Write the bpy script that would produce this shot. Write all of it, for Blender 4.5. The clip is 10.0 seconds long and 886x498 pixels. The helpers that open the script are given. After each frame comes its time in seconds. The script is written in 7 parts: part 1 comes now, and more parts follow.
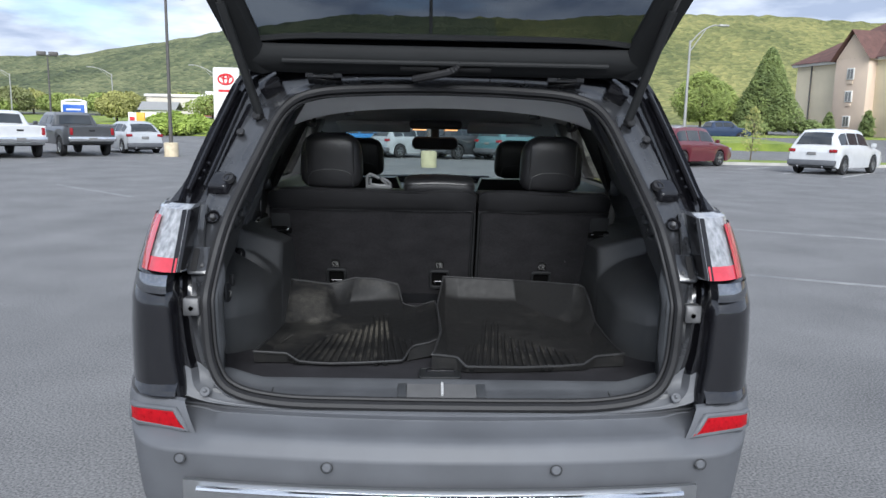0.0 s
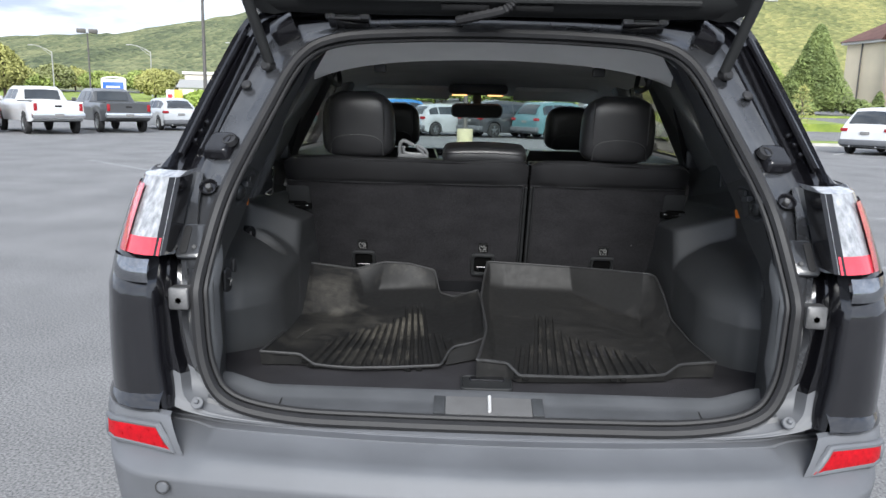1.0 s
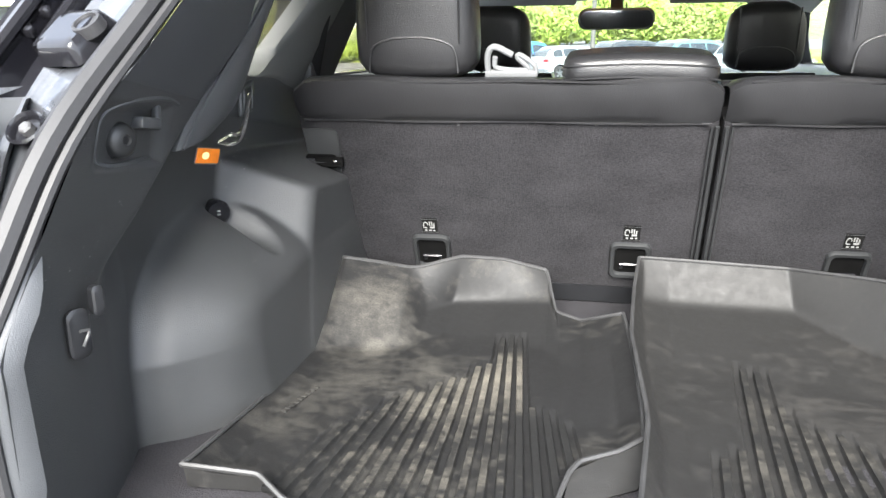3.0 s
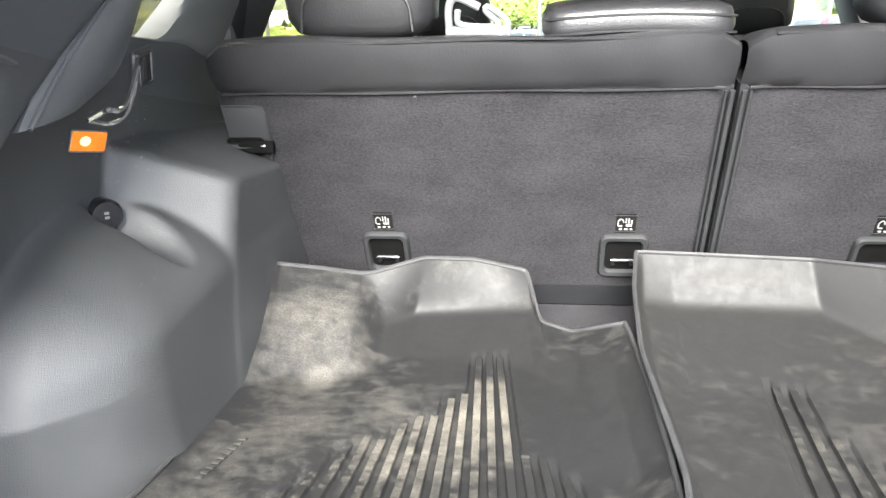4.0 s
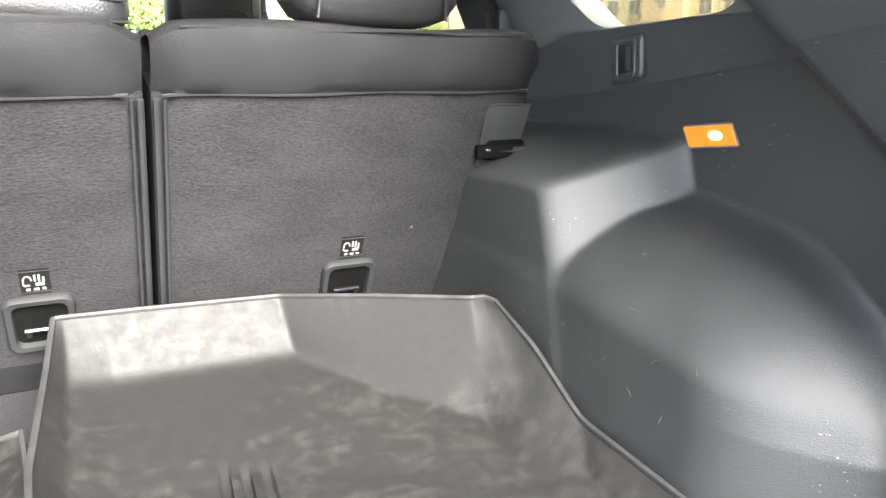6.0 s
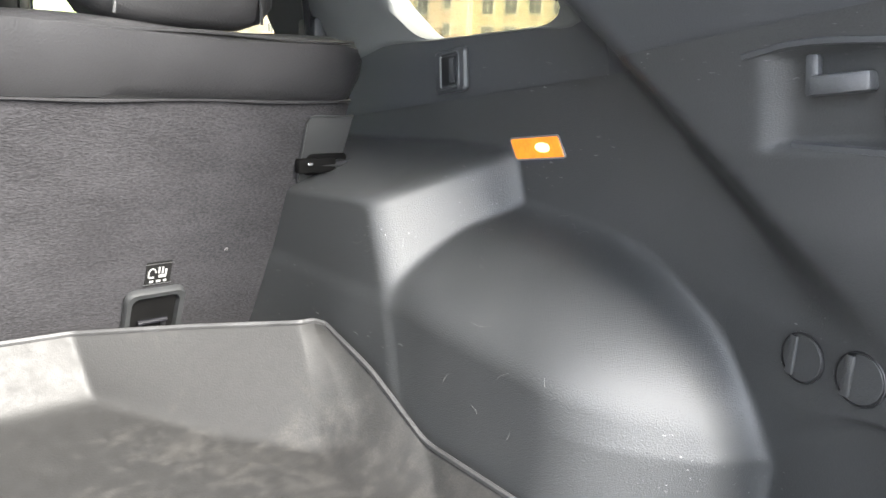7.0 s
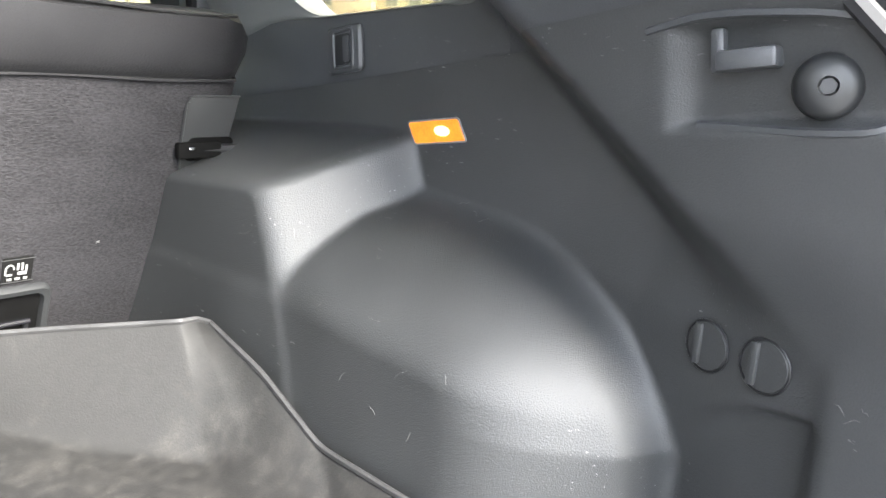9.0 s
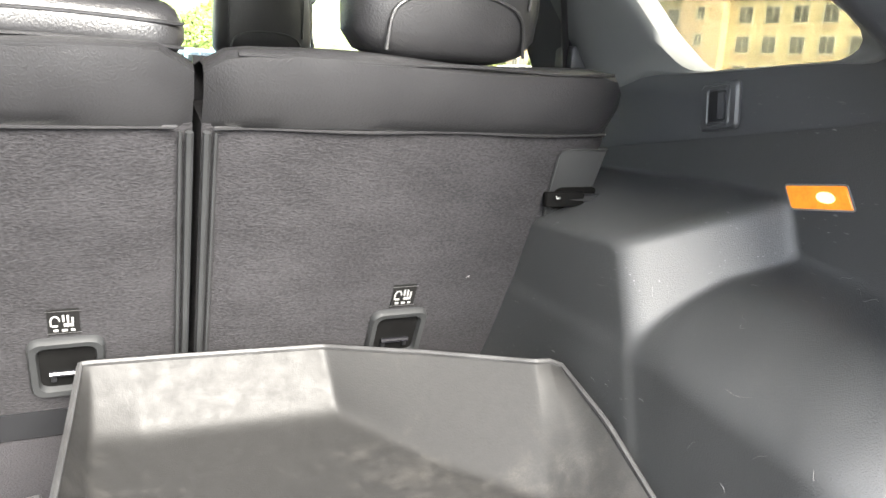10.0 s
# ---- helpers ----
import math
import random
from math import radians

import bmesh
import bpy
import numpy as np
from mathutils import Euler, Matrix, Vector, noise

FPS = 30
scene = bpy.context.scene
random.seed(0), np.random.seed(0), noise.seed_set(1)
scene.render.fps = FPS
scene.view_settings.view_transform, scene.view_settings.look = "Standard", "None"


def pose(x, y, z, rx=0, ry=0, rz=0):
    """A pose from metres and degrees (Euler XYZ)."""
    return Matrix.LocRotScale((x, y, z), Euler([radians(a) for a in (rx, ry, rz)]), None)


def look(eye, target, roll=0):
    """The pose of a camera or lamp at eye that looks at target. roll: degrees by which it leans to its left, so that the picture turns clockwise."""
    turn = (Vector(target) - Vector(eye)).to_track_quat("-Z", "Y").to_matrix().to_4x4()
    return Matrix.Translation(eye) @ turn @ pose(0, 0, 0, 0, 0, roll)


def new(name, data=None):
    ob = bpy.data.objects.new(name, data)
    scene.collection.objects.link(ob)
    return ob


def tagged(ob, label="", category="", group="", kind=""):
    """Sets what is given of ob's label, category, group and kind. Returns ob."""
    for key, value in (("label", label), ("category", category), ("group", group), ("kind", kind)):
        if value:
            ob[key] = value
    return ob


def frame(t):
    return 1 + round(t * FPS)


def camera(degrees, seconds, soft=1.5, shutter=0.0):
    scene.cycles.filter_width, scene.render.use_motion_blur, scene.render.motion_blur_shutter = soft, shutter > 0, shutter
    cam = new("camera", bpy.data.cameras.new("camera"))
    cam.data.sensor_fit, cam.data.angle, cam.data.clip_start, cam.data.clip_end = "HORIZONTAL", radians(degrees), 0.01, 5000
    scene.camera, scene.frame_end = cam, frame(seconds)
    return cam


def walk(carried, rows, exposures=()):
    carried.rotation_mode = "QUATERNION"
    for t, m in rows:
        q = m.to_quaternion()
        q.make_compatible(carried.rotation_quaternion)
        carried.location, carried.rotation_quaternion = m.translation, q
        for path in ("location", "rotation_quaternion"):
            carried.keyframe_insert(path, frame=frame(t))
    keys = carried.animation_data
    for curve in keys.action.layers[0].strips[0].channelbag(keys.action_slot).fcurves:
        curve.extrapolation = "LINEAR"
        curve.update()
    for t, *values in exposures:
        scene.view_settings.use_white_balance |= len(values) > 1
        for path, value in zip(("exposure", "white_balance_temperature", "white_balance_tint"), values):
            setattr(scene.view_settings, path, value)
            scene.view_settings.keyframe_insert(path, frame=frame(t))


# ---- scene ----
# ---- camera and its walk ----
cam = camera(61.4, 10.0)
PATH = [
    (0, (-0.038, 0.004, 1.464), (-0.004, 1.978, 1.142), 1.1),
    (0.5, (-0.048, 0.133, 1.432), (-0.043, 2.103, 1.085), 1.2),
    (1, (-0.066, 0.42, 1.397), (-0.122, 2.383, 1.02), 1.3),
    (1.5, (-0.023, 0.737, 1.366), (-0.161, 2.688, 0.949), 1.3),
    (2, (-0.037, 1.009, 1.343), (-0.278, 2.94, 0.885), 1.0),
    (2.2, (-0.068, 1.109, 1.332), (-0.353, 3.032, 0.862), 0.7),
    (3.3, (-0.096, 1.526, 1.258), (-0.476, 3.418, 0.727), -0.5),
    (3.5, (-0.106, 1.574, 1.248), (-0.465, 3.466, 0.708), -0.5),
    (4, (-0.148, 1.695, 1.227), (-0.397, 3.603, 0.681), -1.3),
    (4.5, (-0.168, 1.773, 1.233), (-0.156, 3.682, 0.638), -1.4),
    (5, (-0.105, 1.834, 1.205), (0.217, 3.735, 0.66), -0.8),
    (5.5, (-0.009, 1.887, 1.216), (0.603, 3.707, 0.658), -0.1),
    (6, (0.054, 1.935, 1.206), (0.923, 3.658, 0.682), 0.9),
    (7.5, (0.047, 2.011, 1.184), (1.5, 3.314, 0.746), 3.1),
    (8, (0.066, 2.014, 1.178), (1.575, 3.251, 0.741), 3.2),
    (8.5, (0.087, 2.016, 1.176), (1.606, 3.237, 0.724), 3.1),
    (9, (0.091, 2.024, 1.175), (1.579, 3.277, 0.714), 3.6),
    (9.5, (0.066, 2.032, 1.17), (1.305, 3.539, 0.73), 3.6),
    (10, (0.051, 2.04, 1.215), (0.866, 3.808, 0.757), 3.1),
]
EXPOSURES = [(0, 0.30, 5800, 10), (0.5, 0.42, 5850, 10), (1.0, 0.75, 6000, 10), (1.5, 1.3, 6150, 10), (2.0, 1.85, 6200, 10), (2.7, 2.55, 6250, 10), (3.5, 3.2, 6250, 10), (4.5, 3.5, 6350, 10), (6.0, 3.6, 6450, 10), (7.5, 3.75, 6400, 10), (8.5, 3.85, 6350, 10), (9.2, 3.8, 6450, 10), (10.0, 3.6, 6550, 10)]
walk(cam, [(t, look(eye, target, roll)) for t, eye, target, roll in PATH], EXPOSURES)

# ---- world and light ----
world = bpy.data.worlds.new("sky")
scene.world = world
world.use_nodes = True
wn, wl = world.node_tree.nodes, world.node_tree.links
wn.clear()
SUN_EL, SUN_AZ = 32.0, 178.0      # degrees; azimuth clockwise from straight ahead
w_out = wn.new("ShaderNodeOutputWorld")
w_bg = wn.new("ShaderNodeBackground")
w_sky = wn.new("ShaderNodeTexSky")
w_sky.sky_type = "NISHITA"
w_sky.sun_disc = False
w_sky.sun_elevation = radians(SUN_EL)
w_sky.sun_rotation = radians(SUN_AZ)
w_tc = wn.new("ShaderNodeTexCoord")
w_map = wn.new("ShaderNodeMapping")
w_map.inputs["Scale"].default_value = (1.6, 1.6, 6.0)
w_map.inputs["Location"].default_value = (3.1, 0.4, 0.7)
w_noise = wn.new("ShaderNodeTexNoise")
w_noise.inputs["Scale"].default_value = 1.9
w_noise.inputs["Detail"].default_value = 7.0
w_noise.inputs["Roughness"].default_value = 0.55
w_ramp = wn.new("ShaderNodeValToRGB")
w_ramp.color_ramp.elements[0].position = 0.26
w_ramp.color_ramp.elements[1].position = 0.46
w_noise2 = wn.new("ShaderNodeTexNoise")
w_noise2.inputs["Scale"].default_value = 4.5
w_noise2.inputs["Detail"].default_value = 5.0
w_cloud = wn.new("ShaderNodeValToRGB")
w_cloud.color_ramp.elements[0].position = 0.38
w_cloud.color_ramp.elements[0].color = (2.5, 2.8, 3.4, 1)
w_cloud.color_ramp.elements[1].position = 0.64
w_cloud.color_ramp.elements[1].color = (5.7, 5.75, 5.8, 1)
w_mix = wn.new("ShaderNodeMixRGB")
wl.new(w_tc.outputs["Generated"], w_map.inputs["Vector"])
wl.new(w_map.outputs["Vector"], w_noise.inputs["Vector"])
wl.new(w_map.outputs["Vector"], w_noise2.inputs["Vector"])
wl.new(w_noise.outputs["Fac"], w_ramp.inputs["Fac"])
wl.new(w_noise2.outputs["Fac"], w_cloud.inputs["Fac"])
wl.new(w_ramp.outputs["Color"], w_mix.inputs["Fac"])
wl.new(w_sky.outputs["Color"], w_mix.inputs["Color1"])
wl.new(w_cloud.outputs["Color"], w_mix.inputs["Color2"])
wl.new(w_mix.outputs["Color"], w_bg.inputs["Color"])
w_bg.inputs["Strength"].default_value = 0.17
wl.new(w_bg.outputs["Background"], w_out.inputs["Surface"])

sun_data = bpy.data.lights.new("sun", "SUN")
sun_data.energy = 3.7
sun_data.angle = radians(36)
sun_data.color = (1.0, 0.95, 0.86)
sun = new("sun", sun_data)
_e, _a = radians(SUN_EL), radians(SUN_AZ)
sun.matrix_world = look((30 * math.sin(_a) * math.cos(_e), 30 * math.cos(_a) * math.cos(_e), 30 * math.sin(_e)), (0, 0, 0))


# ---- materials ----
def mat(name, col, rough=0.5, metal=0.0, var=0.18, scale=8.0, bump=0.0, bscale=300.0, coat=0.0, spec=0.5,
        col2=None, rvar=0.08, stretch=(1, 1, 1), emit=0.0, rand=0.0, fleck=0.45, bigw=1.0, scuff=0.0):
    m = bpy.data.materials.new(name)
    m.use_nodes = True
    n, l = m.node_tree.nodes, m.node_tree.links
    b = n["Principled BSDF"]
    tc = n.new("ShaderNodeTexCoord")
    mp = n.new("ShaderNodeMapping")
    mp.inputs["Scale"].default_value = stretch
    l.new(tc.outputs["Object"], mp.inputs["Vector"])
    big = n.new("ShaderNodeTexNoise")
    big.inputs["Scale"].default_value = scale
    big.inputs["Detail"].default_value = 6
    fine = n.new("ShaderNodeTexNoise")
    fine.inputs["Scale"].default_value = bscale
    fine.inputs["Detail"].default_value = 3
    l.new(mp.outputs["Vector"], big.inputs["Vector"])
    l.new(mp.outputs["Vector"], fine.inputs["Vector"])
    add = n.new("ShaderNodeMath")
    add.operation = "MULTIPLY_ADD"
    add.inputs[1].default_value = fleck
    l.new(fine.outputs["Fac"], add.inputs[0])
    wide = n.new("ShaderNodeMath")
    wide.operation = "MULTIPLY_ADD"
    wide.inputs[1].default_value = bigw
    wide.inputs[2].default_value = 0.5 * (1 - bigw)
    l.new(big.outputs["Fac"], wide.inputs[0])
    l.new(wide.outputs[0], add.inputs[2])
    norm = n.new("ShaderNodeMath")
    norm.operation = "MULTIPLY"
    norm.inputs[1].default_value = 1 / (1 + fleck)
    l.new(add.outputs[0], norm.inputs[0])
    ramp = n.new("ShaderNodeValToRGB")
    ramp.color_ramp.elements[0].position = 0.5 - 0.225 / (1 + fleck)
    ramp.color_ramp.elements[1].position = 0.5 + 0.225 / (1 + fleck)
    c2 = col2 or tuple(min(1, c * (1 + var)) for c in col)
    ramp.color_ramp.elements[0].color = (*[c * (1 - var) for c in col], 1)
    ramp.color_ramp.elements[1].color = (*c2, 1)
    l.new(norm.outputs[0], ramp.inputs["Fac"])
    colour = ramp.outputs["Color"]
    if rand:
        oi = n.new("ShaderNodeObjectInfo")
        hsv = n.new("ShaderNodeHueSaturation")
        mr = n.new("ShaderNodeMapRange")
        mr.inputs["To Min"].default_value = 1 - rand
        mr.inputs["To Max"].default_value = 1 + rand
        l.new(oi.outputs["Random"], mr.inputs["Value"])
        l.new(mr.outputs["Result"], hsv.inputs["Value"])
        l.new(colour, hsv.inputs["Color"])
        colour = hsv.outputs["Color"]
    if scuff:
        # pale short scratches and rub marks, gathered in patches
        smp = n.new("ShaderNodeMapping")
        smp.inputs["Scale"].default_value = (1.0, 0.22, 1.0)
        smp.inputs["Rotation"].default_value = (0.6, 0.3, 0.4)
        l.new(tc.outputs["Object"], smp.inputs["Vector"])
        s1 = n.new("ShaderNodeTexNoise")
        s1.inputs["Scale"].default_value = 330
        s1.inputs["Detail"].default_value = 2
        s2 = n.new("ShaderNodeTexNoise")
        s2.inputs["Scale"].default_value = 9
        s2.inputs["Detail"].default_value = 4
        for s in (s1, s2):
            l.new(smp.outputs["Vector"], s.inputs["Vector"])
        r1, r2 = n.new("ShaderNodeMapRange"), n.new("ShaderNodeMapRange")
        r1.inputs["From Min"].default_value, r1.inputs["From Max"].default_value = 0.69, 0.74
        r2.inputs["From Min"].default_value, r2.inputs["From Max"].default_value = 0.53, 0.66
        l.new(s1.outputs["Fac"], r1.inputs["Value"])
        l.new(s2.outputs["Fac"], r2.inputs["Value"])
        both_m = n.new("ShaderNodeMath")
        both_m.operation = "MULTIPLY"
        l.new(r1.outputs["Result"], both_m.inputs[0])
        l.new(r2.outputs["Result"], both_m.inputs[1])
        amt = n.new("ShaderNodeMath")
        amt.operation = "MULTIPLY"
        amt.inputs[1].default_value = scuff
        l.new(both_m.outputs[0], amt.inputs[0])
        mixs = n.new("ShaderNodeMixRGB")
        mixs.inputs["Color2"].default_value = (0.30, 0.30, 0.30, 1)
        l.new(amt.outputs[0], mixs.inputs["Fac"])
        l.new(colour, mixs.inputs["Color1"])
        colour = mixs.outputs["Color"]
    l.new(colour, b.inputs["Base Color"])
    rr = n.new("ShaderNodeMapRange")
    rr.inputs["To Min"].default_value = max(0.02, rough - rvar)
    rr.inputs["To Max"].default_value = min(1, rough + rvar)
    l.new(big.outputs["Fac"], rr.inputs["Value"])
    l.new(rr.outputs["Result"], b.inputs["Roughness"])
    b.inputs["Metallic"].default_value = metal
    b.inputs["Specular IOR Level"].default_value = spec
    b.inputs["Coat Weight"].default_value = coat
    b.inputs["Coat Roughness"].default_value = 0.04
    if bump:
        bp = n.new("ShaderNodeBump")
        bp.inputs["Strength"].default_value = bump
        bp.inputs["Distance"].default_value = 0.002
        l.new(fine.outputs["Fac"], bp.inputs["Height"])
        l.new(bp.outputs["Normal"], b.inputs["Normal"])
    if emit:
        b.inputs["Emission Color"].default_value = (*col, 1)
        b.inputs["Emission Strength"].default_value = emit
    return m


def glass_mat(name, tint=(0.9, 0.95, 0.93), alpha=0.85, rough=0.02):
    """A thin pane: mostly clear, with a gloss that grows towards grazing angles."""
    m = bpy.data.materials.new(name)
    m.use_nodes = True
    n, l = m.node_tree.nodes, m.node_tree.links
    n.clear()
    out = n.new("ShaderNodeOutputMaterial")
    tr = n.new("ShaderNodeBsdfTransparent")
    tr.inputs["Color"].default_value = (*[c * alpha for c in tint], 1)
    gl = n.new("ShaderNodeBsdfGlossy")
    gl.inputs["Roughness"].default_value = rough
    fr = n.new("ShaderNodeLayerWeight")
    fr.inputs["Blend"].default_value = 0.5
    pw = n.new("ShaderNodeMath")
    pw.operation = "POWER"
    pw.inputs[1].default_value = 4.0
    sc = n.new("ShaderNodeMath")
    sc.operation = "MULTIPLY_ADD"
    sc.inputs[1].default_value = 0.6
    sc.inputs[2].default_value = 0.03
    mx = n.new("ShaderNodeMixShader")
    l.new(fr.outputs["Facing"], pw.inputs[0])
    l.new(pw.outputs[0], sc.inputs[0])
    l.new(sc.outputs[0], mx.inputs["Fac"])
    l.new(tr.outputs["BSDF"], mx.inputs[1])
    l.new(gl.outputs["BSDF"], mx.inputs[2])
    l.new(mx.outputs["Shader"], out.inputs["Surface"])
    return m


def dusty_rubber(name, base, dust, amount, seed, spots=()):
    """Moulded rubber with dried mud: broad smears, sharp-edged scuffs and fine specks."""
    m = bpy.data.materials.new(name)
    m.use_nodes = True
    n, l = m.node_tree.nodes, m.node_tree.links
    b = n["Principled BSDF"]

    def math_node(op, a, c, d=None):
        t = n.new("ShaderNodeMath")
        t.operation = op
        for k, v in enumerate((a, c, d)):
            if v is None:
                continue
            if isinstance(v, (int, float)):
                t.inputs[k].default_value = v
            else:
                l.new(v, t.inputs[k])
        return t.outputs[0]

    tc = n.new("ShaderNodeTexCoord")
    mp = n.new("ShaderNodeMapping")
    mp.inputs["Location"].default_value = (seed, seed * 0.7, 0)
    l.new(tc.outputs["Object"], mp.inputs["Vector"])
    smear = n.new("ShaderNodeMapping")
    smear.inputs["Location"].default_value = (seed * 1.3, 0.4, 0)
    smear.inputs["Rotation"].default_value = (0, 0, 0.5)
    smear.inputs["Scale"].default_value = (1.0, 2.6, 1.6)
    l.new(tc.outputs["Object"], smear.inputs["Vector"])
    tex = {}
    for key, scale, detail, rough, src, warp in (("big", 6.5, 7, 0.66, mp, 0.5), ("streak", 15, 6, 0.6, smear, 0.8), ("mid", 60, 5, 0.7, mp, 0.2), ("fine", 420, 3, 0.6, mp, 0.0)):
        t = n.new("ShaderNodeTexNoise")
        t.inputs["Scale"].default_value = scale
        t.inputs["Detail"].default_value = detail
        t.inputs["Roughness"].default_value = rough
        t.inputs["Distortion"].default_value = warp
        l.new(src.outputs["Vector"], t.inputs["Vector"])
        tex[key] = t.outputs["Fac"]
    thick = math_node("MULTIPLY_ADD", tex["streak"], 0.36, math_node("MULTIPLY", tex["big"], 0.62))
    thick = math_node("MULTIPLY_ADD", tex["mid"], 0.34, thick)
    for place, size, weight in spots:
        # a caked or rubbed-clean patch with a ragged edge; one on mat_a paints in shade
        vm = n.new("ShaderNodeVectorMath")
        vm.operation = "DISTANCE"
        vm.inputs[1].default_value = place
        l.new(tc.outputs["Object"], vm.inputs[0])
        mr = n.new("ShaderNodeMapRange")
        mr.interpolation_type = "SMOOTHSTEP"
        mr.inputs["From Min"].default_value, mr.inputs["From Max"].default_value = 0.0, size
        mr.inputs["To Min"].default_value, mr.inputs["To Max"].default_value = weight, 0.0
        l.new(vm.outputs["Value"], mr.inputs["Value"])
        thick = math_node("ADD", mr.outputs["Result"], thick)
    ramp = n.new("ShaderNodeValToRGB")
    ramp.color_ramp.elements[0].position = 0.66
    ramp.color_ramp.elements[1].position = 0.93
    ramp.color_ramp.elements[0].color = (0, 0, 0, 1)
    ramp.color_ramp.elements[1].color = (amount, amount, amount, 1)
    l.new(thick, ramp.inputs["Fac"])
    speck = n.new("ShaderNodeMapRange")
    speck.inputs["From Min"].default_value, speck.inputs["From Max"].default_value = 0.35, 0.65
    speck.inputs["To Min"].default_value, speck.inputs["To Max"].default_value = 0.55, 1.25
    l.new(tex["fine"], speck.inputs["Value"])
    cover = math_node("MULTIPLY", ramp.outputs["Color"], speck.outputs["Result"])
    mix = n.new("ShaderNodeMixRGB")
    mix.inputs["Color1"].default_value = (*base, 1)
    mix.inputs["Color2"].default_value = (*dust, 1)
    l.new(cover, mix.inputs["Fac"])
    l.new(mix.outputs["Color"], b.inputs["Base Color"])
    rr = n.new("ShaderNodeMapRange")
    rr.inputs["From Min"].default_value, rr.inputs["From Max"].default_value = 0.3, 0.7
    rr.inputs["To Min"].default_value, rr.inputs["To Max"].default_value = 0.54, 0.70
    b.inputs["Specular IOR Level"].default_value = 0.40
    l.new(tex["mid"], rr.inputs["Value"])
    l.new(rr.outputs["Result"], b.inputs["Roughness"])
    bp = n.new("ShaderNodeBump")
    bp.inputs["Strength"].default_value = 0.22
    bp.inputs["Distance"].default_value = 0.0012
    l.new(tex["fine"], bp.inputs["Height"])
    l.new(bp.outputs["Normal"], b.inputs["Normal"])
    return m


def pane_mat(name, col):
    return mat(name, col, 0.06, var=0.3, scale=1.2, spec=0.8)


M = {}
M["asphalt"] = mat("asphalt", (0.130, 0.130, 0.133), 0.88, var=0.40, scale=0.9, bump=0.35, bscale=85, col2=(0.238, 0.236, 0.236), fleck=1.3, bigw=0.45)
M["line"] = mat("road_paint", (0.42, 0.42, 0.41), 0.8, var=0.4, scale=3)
M["oldline"] = mat("worn_road_paint", (0.20, 0.205, 0.215), 0.85, var=0.3, scale=3, col2=(0.30, 0.30, 0.30))
M["kerb"] = mat("concrete", (0.42, 0.41, 0.38), 0.85, scale=2, bump=0.3, bscale=60)
M["grass"] = mat("grass", (0.14, 0.22, 0.035), 0.95, var=0.35, scale=0.6, bump=0.6, bscale=30, col2=(0.30, 0.36, 0.06))
M["paint"] = mat("black_car_paint", (0.006, 0.006, 0.008), 0.22, var=0.1, coat=1.0, rvar=0.03)
M["jamb"] = mat("dusty_black_paint", (0.018, 0.019, 0.022), 0.28, var=0.35, scale=9, coat=0.9, col2=(0.045, 0.047, 0.052))
M["bumper"] = mat("textured_grey_bumper_plastic", (0.108, 0.113, 0.124), 0.55, var=0.12, scale=7, bump=0.12, bscale=1200, spec=0.5)
M["plastic"] = mat("grained_black_plastic", (0.026, 0.0275, 0.0290), 0.55, var=0.15, scale=9, bump=0.3, bscale=650, col2=(0.033, 0.0345, 0.0360), spec=0.8, scuff=0.9)
M["softplastic"] = mat("matt_black_plastic", (0.043, 0.0455, 0.0495), 0.45, var=0.15, scale=7, bump=0.2, bscale=700, scuff=0.35, spec=0.7)
M["knob"] = mat("smooth_black_plastic", (0.018, 0.019, 0.020), 0.40, var=0.1, scale=20, spec=0.5)
M["panel"] = mat("dull_black_plastic", (0.019, 0.020, 0.021), 0.62, var=0.12, scale=20, spec=0.3, bump=0.2, bscale=700)
M["scratch"] = mat("rubbed_plastic", (0.10, 0.10, 0.098), 0.8, var=0.4, scale=200)
M["gloss"] = mat("gloss_black_plastic", (0.01, 0.01, 0.012), 0.16, var=0.2, scale=10)
M["leather"] = mat("black_leather", (0.0165, 0.0165, 0.0178), 0.34, var=0.15, scale=14, bump=0.3, bscale=420, spec=0.55)
M["carpet"] = mat("charcoal_carpet", (0.0200, 0.0195, 0.0211), 0.97, var=0.28, scale=22, bump=0.8, bscale=470, col2=(0.0292, 0.0285, 0.0308), spec=0.10, fleck=1.2, bigw=0.6, stretch=(0.5, 1, 1))
M["floorcarpet"] = mat("charcoal_floor_carpet", (0.032, 0.031, 0.034), 0.97, var=0.4, scale=10, bump=1.0, bscale=420, spec=0.1, fleck=0.9, bigw=0.5)
M["headliner"] = mat("grey_headliner_fabric", (0.68, 0.685, 0.69), 0.95, var=0.08, scale=6, bump=0.4, bscale=700, spec=0.1)
M["pillar_grey"] = mat("grey_grained_pillar_plastic", (0.115, 0.12, 0.118), 0.55, var=0.08, scale=6, bump=0.2, bscale=700)
M["header"] = mat("pale_grey_moulded_trim", (0.80, 0.805, 0.81), 0.9, var=0.06, scale=6, bump=0.3, bscale=700, spec=0.2)
M["catch"] = mat("satin_grey_plate", (0.120, 0.120, 0.122), 0.38, var=0.15, scale=18)
M["striker"] = mat("bright_zinc", (0.62, 0.62, 0.62), 0.45, metal=0.2, var=0.1, scale=40)
M["darkchrome"] = mat("dark_mirror_trim", (0.30, 0.31, 0.33), 0.14, metal=1, var=0.3, scale=12)
M["sill"] = mat("grey_grained_sill_plastic", (0.066, 0.069, 0.075), 0.46, var=0.18, scale=9, bump=0.3, bscale=650, spec=0.6, scuff=0.5)
